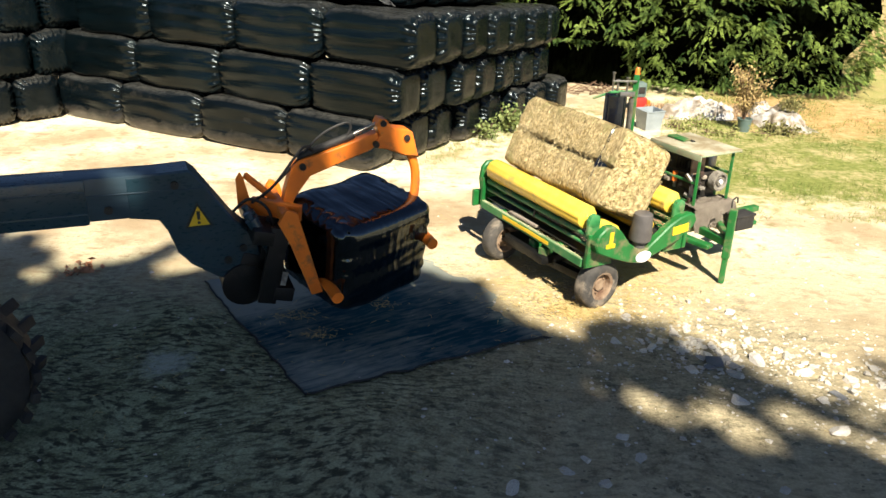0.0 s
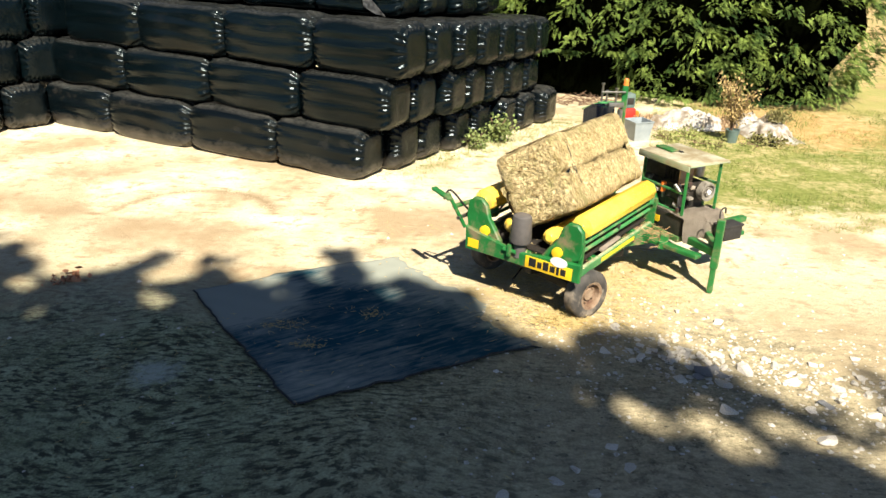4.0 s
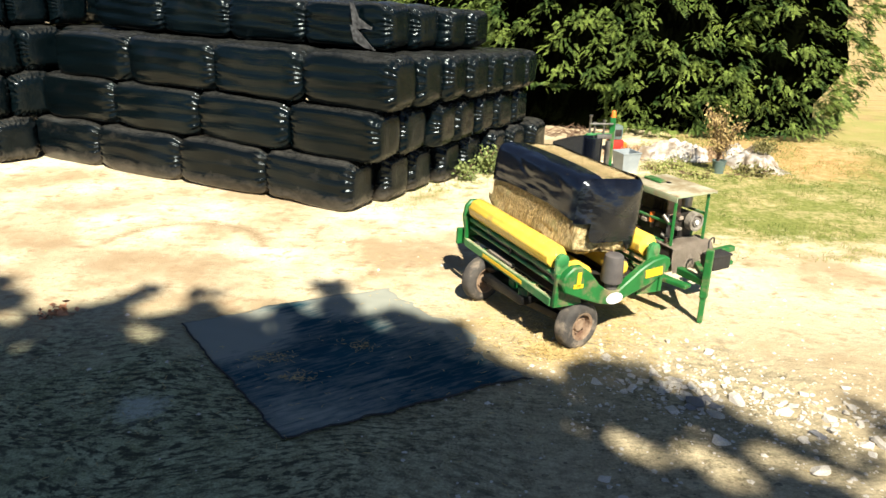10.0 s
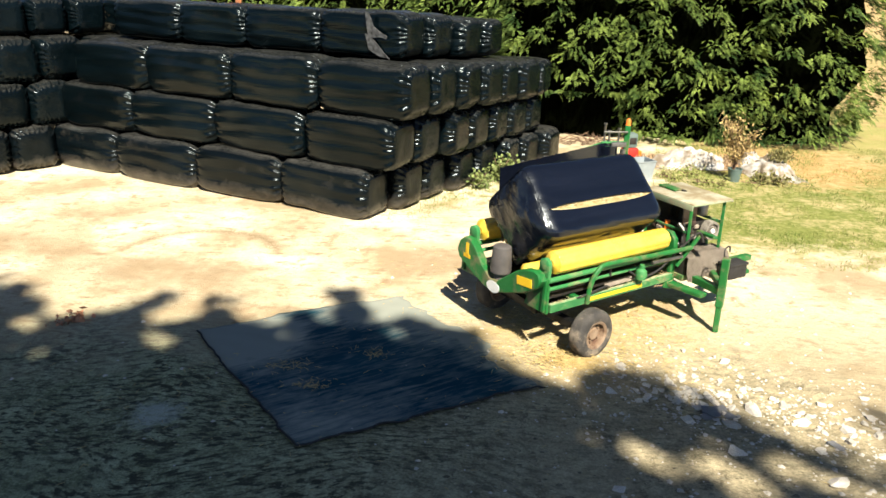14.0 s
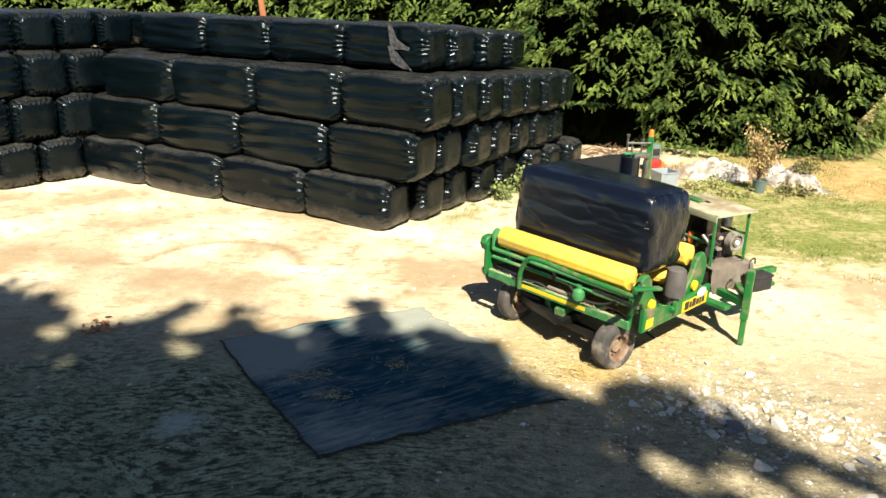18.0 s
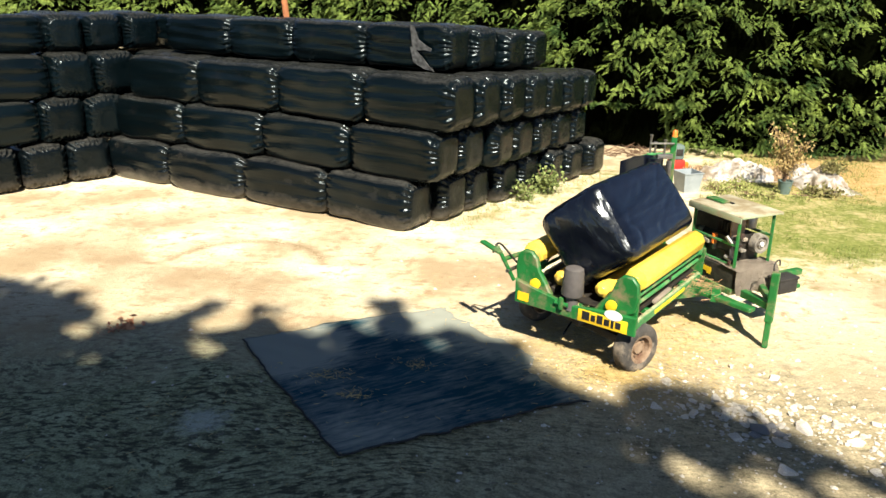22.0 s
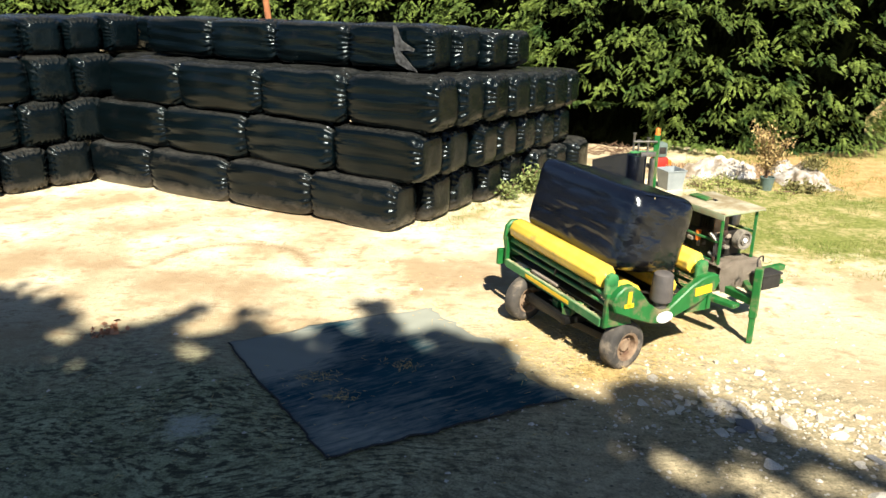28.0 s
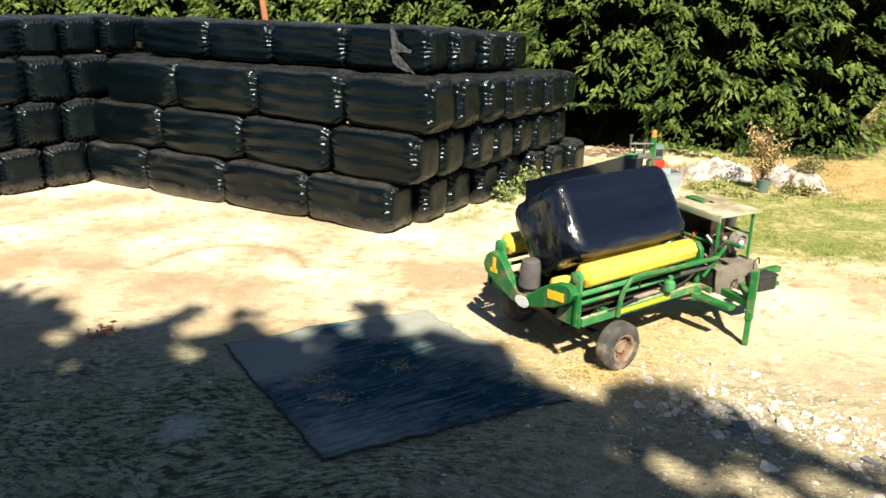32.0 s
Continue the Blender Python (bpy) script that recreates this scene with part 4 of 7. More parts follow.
    for k in range(7):
        bm = bmesh.new()
        ebox(bm, 0.30, 0.34 + 0.045 * k, 1.14, 0.29, 0.012, 0.20, 0)
        part("cooling_fin", bm, DARK, eng)
    bm = bmesh.new()
    c = E(0.44, 0.09, 1.02)
    d = Vector((-ey.x, -ey.y, 0))
    rot = d.to_track_quat("Z", "Y").to_matrix().to_4x4()
    lathe(bm, [(0.02, 0.03), (0.05, 0.045), (0.06, 0.02), (0.10, 0.025), (0.085, 0.03), (0.09, 0.045), (0.115, 0.045), (0.12, 0.02), (0.12, -0.05), (0.02, -0.05)], Matrix.Translation(c) @ rot, 26)
    fly = part("flywheel", bm, DUSTSTEEL, eng, "round grey flywheel fan")
    bm = bmesh.new()
    lathe(bm, [(0.002, 0.062), (0.028, 0.058), (0.032, 0.04)], Matrix.Translation(c) @ rot, 20)
    part("flywheel_hub", bm, WHITE, fly, "pale flywheel hub")
    bm = bmesh.new()
    lathe(bm, [(0.03, 0.0), (0.075, 0.01), (0.08, 0.15), (0.06, 0.19), (0.02, 0.2)], Matrix.Translation(E(0.48, 0.30, 1.15)), 18)
    part("air_filter", bm, STEEL, eng, "grey filter canister")
    bm = bmesh.new()
    rod(bm, E(0.05, 0.42, 0.98), E(0.05, 0.42, 1.10), 0.035, seg=12)
    part("fuel_filter", bm, BEACON, eng, "orange filter bowl")
    bm = bmesh.new()
    for k in range(5):
        tube(bm, curve([E(0.1 + 0.05 * k, 0.2, 0.75), E(0.02 + 0.07 * k, 0.12 + 0.06 * k, 0.95), E(0.2, 0.3 + 0.05 * k, 1.2 - 0.05 * k), E(0.35, 0.5, 1.1)], 5), 0.011, 6)
    part("engine_hose", bm, RUBBER, eng)
    bm = bmesh.new()
    ebox(bm, wid / 2, dep / 2, 0.62, wid + 0.04, dep + 0.04, 0.30, 0.03)
    tank = part("oil_tank", bm, DARK, w, "dirty dark oil tank")
    bm = bmesh.new()
    ebox(bm, -0.024, dep * 0.50, 0.66, 0.006, 0.13, 0.06, 0)
    ebox(bm, -0.024, dep * 0.47, 0.63, 0.007, 0.06, 0.05, 0)
    part("sticker", bm, STICKER, tank, "orange-yellow warning sticker")
    rnd = random.Random(77)
    for k in range(34):
        bm = bmesh.new()
        u, v, z = rnd.uniform(0.04, 0.30), rnd.uniform(0.10, dep - 0.12), rnd.uniform(0.80, 1.12)
        if k % 3 == 0:
            rod(bm, E(u, v, z), E(u + rnd.uniform(-0.05, 0.1), v + rnd.uniform(-0.12, 0.12), z + rnd.uniform(-0.05, 0.12)), rnd.uniform(0.012, 0.03), seg=10)
        else:
            ebox(bm, u, v, z, rnd.uniform(0.04, 0.1), rnd.uniform(0.03, 0.10), rnd.uniform(0.03, 0.10), 0.008)
        part("engine_fitting", bm, (STEEL, RUST, GREYCOVER, DARK, DUSTSTEEL, BLACKMETAL)[k % 6], eng)
    bm = bmesh.new()
    ebox(bm, 0.20, 0.22, 1.12, 0.22, 0.02, 0.42, 0.004)
    part("cowl_plate", bm, RIM, eng, "dusty grey cowl plate")
    bm = bmesh.new()
    ebox(bm, 0.06, dep * 0.45, 0.785, 0.10, dep * 0.8, 0.02, 0.004)
    part("dusty_ledge", bm, GREYCOVER, tank)
    bm = bmesh.new()
    vs = []
    n = 18
    for j in range(n + 1):
        for i in range(n + 1):
            u, v = i / n, j / n
            # over the top edge of the tank, then hanging down its front
            back, down = (0.20 * (1 - v / 0.4), 0.0) if v < 0.4 else (-0.02 - 0.05 * (v - 0.4), 0.52 * (v - 0.4))
            dd = 0.035 * noise.noise((u * 3, v * 2, 2)) + 0.015 * noise.noise((u * 8, v * 4, 7))
            hang = 0.04 * noise.noise((u * 4, 3, 3)) * v
            vs.append(bm.verts.new(E(-0.035 + u * (wid + 0.05 + 0.05 * v), back - 0.03 * v + (dd - 0.03) * min(1, v * 2), 0.795 - down + hang + (dd * 0.6 if v < 0.4 else 0))))
    for j in range(n):
        for i in range(n):
            bm.faces.new((vs[j * (n + 1) + i], vs[j * (n + 1) + i + 1], vs[(j + 1) * (n + 1) + i + 1], vs[(j + 1) * (n + 1) + i]))
    bmesh.ops.solidify(bm, geom=list(bm.faces), thickness=0.01)
    part("canvas_cover", bm, GREYCOVER, w, "crumpled grey canvas hung over the tank")
    bm = bmesh.new()
    ebox(bm, 0.58, -0.22, 0.58, 0.30, 0.18, 0.17, 0.02)
    ebox(bm, 0.58, -0.22, 0.675, 0.32, 0.20, 0.03, 0.01)
    part("battery_box", bm, RUBBER, w, "black battery box beside the leg")
    bm = bmesh.new()
    bar(bm, E(0.55, -0.16, 0.47), E(0.98, -0.10, 0.47), 0.10, 0.05)
    bar(bm, E(0.72, 0.0, 0.60), E(1.16, 0.04, 0.58), 0.09, 0.07)
    part("drawbar", bm, GREEN, w, "short green drawbar")
    bm = bmesh.new()
    rod(bm, E(0.62, 0.30, 0.56), E(0.62, 0.30, 0.98), 0.04, seg=12)
    part("filler_pipe", bm, GREEN, w)

    # film dispenser
    px, py = 2.37, 9.80
    bm = bmesh.new()
    bar(bm, L(px, py, 0.42), L(px, py, 2.13), 0.07, 0.07, up=(0.3, 0.95, 0))
    post = part("dispenser_post", bm, GREEN, w, "upright green dispenser post")
    bm = bmesh.new()
    lathe(bm, [(0.035, 0), (0.035, 0.015), (0.03, 0.02), (0.028, 0.07), (0.018, 0.085)], Matrix.Translation(L(px, py, 2.13)), 16)
    part("beacon", bm, BEACON, post, "small orange beacon cap")
    bm = bmesh.new()
    bar(bm, L(px, py, 1.91), L(px - 0.34, py - 0.06, 1.91), 0.05, 0.03)
    part("dispenser_bracket", bm, GREEN_PALE, post)
    bm = bmesh.new()
    bar(bm, L(px, py, 1.05), L(px - 0.34, py - 0.06, 1.05), 0.05, 0.03)
    part("dispenser_bracket", bm, GREEN_PALE, post)
    bm = bmesh.new()
    bar(bm, L(px - 0.22, py - 0.02, 1.93), L(px - 0.52, py + 0.06, 1.80), 0.035, 0.03)
    part("film_guide", bm, GREEN_PALE, post)
    bm = bmesh.new()
    bar(bm, L(px, py - 0.05, 2.05), L(px - 0.32, py - 0.08, 2.05), 0.03, 0.025)
    for dx, hh in ((-0.30, 2.14), (-0.24, 2.05), (-0.12, 2.08)):
        rod(bm, L(px + dx, py - 0.05, 1.86), L(px + dx, py - 0.05, hh), 0.014, seg=8)
        rod(bm, L(px + dx, py - 0.05, hh), L(px + dx, py - 0.05, hh + 0.02), 0.024, seg=8)
    box(bm, L(px - 0.12, py - 0.05, 1.89), (0.2, 0.1, 0.06), (0, 0, 8), 0.008)
    part("tension_rod", bm, STEEL, post)
    bm = bmesh.new()
    rod(bm, L(px - 0.25, py - 0.05, 1.12), L(px - 0.25, py - 0.05, 1.88), 0.125, seg=28)
    part("film_roll", bm, FILM, post, "upright roll of black stretch film")
    bm = bmesh.new()
    rod(bm, L(px - 0.06, py - 0.10, 1.09), L(px - 0.06, py - 0.10, 1.84), 0.035, seg=14)
    part("stretch_roller", bm, STEEL, post, "bright metal stretching roller")
    bm = bmesh.new()
    bar(bm, L(px, py, 0.50), L(2.62, 9.45, 0.50), 0.08, 0.08)
    part("dispenser_arm", bm, GREEN, w)

    # ---- turntable
    bm = bmesh.new()
    bar(bm, (-1.02, 0, 0.60), (1.02, 0, 0.60), 0.16, 0.08)
    for x in (-0.55, 0.55):
        bar(bm, (x, -0.68, 0.60), (x, 0.70, 0.60), 0.07, 0.06)
    table = part("turntable", bm, GREEN, w, "spinning green turntable frame")
    bm = bmesh.new()
    box(bm, (0, 0, 0.655), (1.9, 1.28, 0.012), (0, 0, 0))
    for y in (-0.30, 0.30):
        bar(bm, (-0.95, y, 0.70), (0.95, y, 0.70), 0.05, 0.08)
    part("base_tray", bm, DARK, table, "oily dark tray between the rollers")
    # a rail, two tubes and a yellow strip along each side
    for y, x0, x1, mid, out in ((-0.69, -0.97, 0.99, -0.03, -0.028), (0.72, -1.0, 0.98, 0.0, 0.028)):
        bm = bmesh.new()
        bar(bm, (x0, y, 0.58), (x1, y, 0.58), 0.05, 0.10)
        part("side_rail", bm, GREEN_DUSTY, table, "faded green rail pale with dust on top")
        for z, r in ((0.875, 0.030), (0.775, 0.022)):
            bm = bmesh.new()
            rod(bm, (x0 + 0.02, y * 0.93, z), (x1, y * 0.93, z), r, seg=12)
            part("side_tube", bm, GREEN_PALE, table)
        bm = bmesh.new()
        box(bm, (0.05, y * 0.93, 0.82), (0.03, 0.05, 0.13), (0, 8, 0), 0.006)
        part("tube_clip", bm, DARK, table)
        bm = bmesh.new()
        box(bm, (-0.15, y * 0.95, 0.662), (0.52, 0.05, 0.03), (0, 0, 2), 0.008)
        part("dusty_ledge", bm, GREYCOVER, table)
        bm = bmesh.new()
        box(bm, (mid, y + out, 0.582), (0.90, 0.006, 0.042), (0, 0, 0))
        part("sticker", bm, STICKER, table, "long yellow sticker strip")
    # knife and cut arm on the hose side
    bm = bmesh.new()
    tube(bm, curve([(0.46, 0.77, 0.55), (0.45, 0.78, 0.76), (0.37, 0.79, 0.92), (0.22, 0.79, 0.975), (-0.45, 0.80, 0.955), (-1.12, 0.86, 0.97)], 7), 0.028, 10)
    arm = part("cut_arm", bm, GREEN, table, "bent green cut and hold arm")
    bm = bmesh.new()
    bar(bm, (-1.02, 0.76, 0.72), (-1.20, 0.90, 1.14), 0.05, 0.04)
    bar(bm, (-1.32, 0.78, 1.12), (-1.20, 1.10, 1.15), 0.07, 0.035)
    part("cut_head", bm, GREEN, arm)
    bm = bmesh.new()
    rod(bm, (-0.55, 0.77, 0.845), (-1.12, 0.80, 0.845), 0.022, seg=10)
    part("ram", bm, STEEL, arm, "bright hydraulic ram")
    bm = bmesh.new()
    lathe(bm, [(0.02, -0.075), (0.06, -0.05), (0.072, 0.0), (0.06, 0.05), (0.03, 0.075), (0.03, 0.12)], Matrix.Translation((-0.37, 0.78, 0.74)), 16)
    part("accumulator", bm, GREEN_PALE, table, "round green gas accumulator")
    bm = bmesh.new()
    tube(bm, curve([(-0.2, 0.74, 0.8), (-0.4, 0.77, 0.70), (-0.7, 0.77, 0.74), (-0.95, 0.79, 0.92), (-1.15, 0.90, 1.16), (-1.2, 0.95, 1.05)], 6), 0.012, 6)
    tube(bm, curve([(0.1, 0.74, 0.66), (0.2, 0.77, 0.70), (0.42, 0.77, 0.67), (0.6, 0.74, 0.63)], 6), 0.012, 6)
    part("hose", bm, RUBBER, table, "black hydraulic hoses")
    # rollers: two high outside, two lower inside
    for y, z, r, x0, x1 in ((-0.61, 1.045, 0.125, -0.87, 0.87), (0.61, 1.045, 0.125, -0.87, 0.87), (-0.25, 0.83, 0.085, -0.86, 0.92), (0.25, 0.83, 0.085, -0.86, 0.92)):
        bm = bmesh.new()
        lathe(bm, [(0.04, x0 - 0.04), (0.05, x0 - 0.03), (r * 0.95, x0 - 0.012), (r, x0), (r, x1), (r * 0.95, x1 + 0.012), (0.05, x1 + 0.03), (0.04, x1 + 0.04)], pose(0, y, z, 0, 90, 0), 54)
        for vt in bm.verts:
            dy, dz = vt.co.y - y, vt.co.z - z
            rr = math.hypot(dy, dz)
            if rr > r * 0.9:
                g = 1 + 0.030 * (1 if math.sin(math.atan2(dz, dy) * 9) > 0.2 else -0.6)
                vt.co.y, vt.co.z = y + dy * g, z + dz * g
        part("roller", bm, YELLOW, table, "ribbed yellow bale roller")
    # end plates
    fa = [(-0.70, 0.84), (-0.66, 0.95), (-0.57, 1.02), (-0.46, 1.02), (-0.36, 0.95), (-0.22, 0.79), (-0.07, 0.69), (0.05, 0.69), (0.18, 0.79), (0.34, 0.91), (0.48, 0.98), (0.62, 1.01), (0.70, 0.99),
          (0.735, 0.92), (0.70, 0.84), (0.50, 0.71), (0.16, 0.585), (-0.03, 0.53), (-0.18, 0.555), (-0.44, 0.65), (-0.66, 0.75)]
    bm = bmesh.new()
    plate(bm, fa, 0.10, pose(1.115, 0, 0, 0, 0, 90), 0.014)
    enda = part("end_plate", bm, GREEN, table, "thick curved green end plate with a dip")
    for gusset in ([(-0.71, 0.54), (-0.71, 0.82), (-0.40, 0.68), (-0.34, 0.54)], [(0.40, 0.54), (0.46, 0.70), (0.74, 0.86), (0.75, 0.54)]):
        bm = bmesh.new()
        plate(bm, gusset, 0.03, pose(1.035, 0, 0, 0, 0, 90))
        part("lower_plate", bm, GREEN, enda)
    bm = bmesh.new()
    box(bm, (1.168, -0.50, 0.88), (0.006, 0.05, 0.17))
    box(bm, (1.168, -0.50, 0.81), (0.006, 0.12, 0.045))
    part("sticker", bm, STICKER, enda, "yellow arrow sticker")
    bm = bmesh.new()
    box(bm, (1.168, 0.50, 0.845), (0.006, 0.23, 0.095), (6, 0, 0))
    part("sticker", bm, STICKER, enda, "yellow warning stickers")
    bm = bmesh.new()
    lathe(bm, [(0.11, 0), (0.11, 0.006)], pose(1.164, 0.0, 0.605, 0, 90, 0) @ Matrix.Diagonal((0.6, 1, 1, 1)), 24)
    part("oval_badge", bm, WHITE, enda, "oval white badge")
    for y in (-0.61, 0.61):
        bm = bmesh.new()
        lathe(bm, [(0.05, 0), (0.075, 0.01), (0.075, 0.06), (0.05, 0.07)], pose(0.95, y, 1.045, 0, 90, 0), 8)
        box(bm, (0.985, y, 0.96), (0.05, 0.16, 0.22), (0, 0, 0), 0.02)
        part("roller_bearing", bm, GREEN_PALE, enda)
    # the other end: a straight bar with two rounded cheeks
    bm = bmesh.new()
    plate(bm, [(-0.76, 0.52), (0.67, 0.52), (0.68, 0.79), (0.50, 0.75), (0.10, 0.68), (-0.10, 0.67), (-0.30, 0.70), (-0.76, 0.73)], 0.06, pose(-1.10, 0, 0, 0, 0, 90), 0.01)
    endb = part("end_plate", bm, GREEN, table, "straight green end beam with maker's strip")
    for sgn in (-1, 1):
        bm = bmesh.new()
        pts = [(0.26, 0.68), (0.34, 0.80), (0.43, 0.92), (0.47, 1.05), (0.54, 1.12), (0.64, 1.12), (0.71, 1.05), (0.73, 0.90), (0.70, 0.74), (0.52, 0.64), (0.32, 0.62)]
        plate(bm, [(sgn * a, b) for a, b in pts], 0.07, pose(-1.02, 0, 0, 0, 0, 90), 0.015)
        part("roller_cheek", bm, GREEN, endb)
        bm = bmesh.new()
        lathe(bm, [(0.06, 0), (0.06, 0.03), (0.035, 0.037)], pose(-1.06, sgn * 0.455, 0.77, 0, -90, 0), 20)
        part("hub_cap", bm, STICKER, endb, "yellow hub cap")
    bm = bmesh.new()
    box(bm, (-1.135, -0.40, 0.60), (0.008, 0.56, 0.135), (0, 0, 0), 0.002)
    strip = part("maker_strip", bm, STICKER, endb, "yellow strip with black lettering blocks")
    bm = bmesh.new()
    x = -0.62
    for k, wdt in enumerate((0.085, 0.05, 0.065, 0.06, 0.03, 0.06)):
        box(bm, (-1.141, -(x + wdt / 2) - 0.79, 0.60 + (0.008 if k in (0, 2) else 0)), (0.004, wdt, 0.095 if k in (0, 2, 4) else 0.07))
        x += wdt + 0.018
    part("lettering_block", bm, INK, strip)
    bm = bmesh.new()
    box(bm, (-1.135, 0.56, 0.61), (0.006, 0.14, 0.10))
    part("sticker", bm, STICKER, endb, "yellow sticker")
    bm = bmesh.new()
    lathe(bm, [(0.10, 0), (0.10, 0.006)], pose(-1.14, -0.52, 0.70, 0, -90, 0) @ Matrix.Diagonal((0.55, 1, 1, 1)), 24)
    part("oval_badge", bm, WHITE, endb, "oval white badge")
    bm = bmesh.new()
    box(bm, (-1.15, 0.08, 0.67), (0.05, 0.05, 0.14), (0, 0, 0), 0.01)
    rod(bm, (-1.14, 0.0, 0.66), (-1.14, 0.16, 0.66), 0.025, seg=8)
    part("latch", bm, GREEN, endb)
    # upright guide cones
    for x in (-1.105, 1.105):
        bm = bmesh.new()
        lathe(bm, [(0.07, 0.60), (0.07, 0.76), (0.115, 0.77), (0.122, 0.80), (0.108, 1.02), (0.10, 1.065), (0.08, 1.08), (0.04, 1.085)], Matrix.Translation((x * 0.97, 0, 0)), 24)
        part("guide_cone", bm, CONE, table, "grey plastic guide cone")
    for x in (-0.98, 1.05):
        for y in (-0.69, 0.71):
            bm = bmesh.new()
            bar(bm, (x, y, 0.55), (x, y, 0.93), 0.05, 0.05, up=(1, 0, 0))
            part("corner_post", bm, GREEN, table)
    return w, table


_, table = build_wrapper()


def build_table_hay():
    """Wisps of hay lying on the tray, the rails and the end plates."""
    rnd = random.Random(37)
    verts, faces = [], []
    spots = [(rnd.uniform(-0.9, 0.9), rnd.choice((-0.35, 0.0, 0.35, 0.55)) + rnd.gauss(0, 0.05), 0.668) for _ in range(120)]
    spots += [(rnd.uniform(-0.95, 0.95), rnd.choice((-0.69, 0.72)) + rnd.gauss(0, 0.012), 0.634) for _ in range(110)]
    spots += [(sgn * 1.08 + rnd.gauss(0, 0.012), rnd.gauss(0, 0.16), 0.66) for sgn in (-1, 1) for _ in range(45)]
    for x, y, z in spots:
        a, ln = rnd.uniform(0, math.tau), rnd.uniform(0.02, 0.06)
        d = Vector((math.cos(a), math.sin(a), rnd.uniform(-0.15, 0.4))) * ln
        sd = Vector((-math.sin(a), math.cos(a), 0)) * 0.003
        p = Vector((x, y, z + abs(rnd.gauss(0, 0.008))))
        k = len(verts)
        verts.extend((p - sd, p + sd, p + d + sd * 0.4, p + d - sd * 0.4))
        faces.append((k, k + 1, k + 2, k + 3))
    ob = new("caught_hay", raw("caught_hay", verts, faces, HAYSTALK))
    ob.parent = table
    tagged(ob, "wisps of hay caught on the frame", kind="stuff")


build_table_hay()

# ---------------------------------------------------------------- bale on the wrapper
BALE_L, BALE_A, BALE_B, BALE_N = 1.70, 0.445, 0.425, 8
FILM_UP, FILM_LOW, FILM_SIDE = 40.0, 18.0, 8.0


def end_sheet(end, lo, hi, nb, inner, outer):
    """Folded film over part of one end of the bale."""
    verts, faces = [], []
    nr = 6
    for r in range(nr + 1):
        for b in range(nb + 1):
            y, z = section(radians(lo + (hi - lo) * b / nb), BALE_A + 0.014, BALE_B + 0.014, BALE_N)
            f = max(0.004, inner + (outer - inner) * r / nr)
            cy, cz = y * f, z * f
            fold = 0.07 * (0.9 - f * f) + 0.05 * noise.noise((cy * 2.6, cz * 2.6, 3 + end)) * (1 - f ** 4) + 0.03 * noise.noise((cy * 3, (cz + cy * 0.5) * 8, 5 + end)) * f * (1 - f ** 6)
            verts.append((end * (BALE_L / 2 + 0.062 - 0.048 * (f / 0.92) ** 10 + fold), cy, cz))
    for r in range(nr):
        for b in range(nb):
            q = r * (nb + 1) + b
            faces.append((q, q + nb + 1, q + nb + 2, q + 1))
    return verts, faces


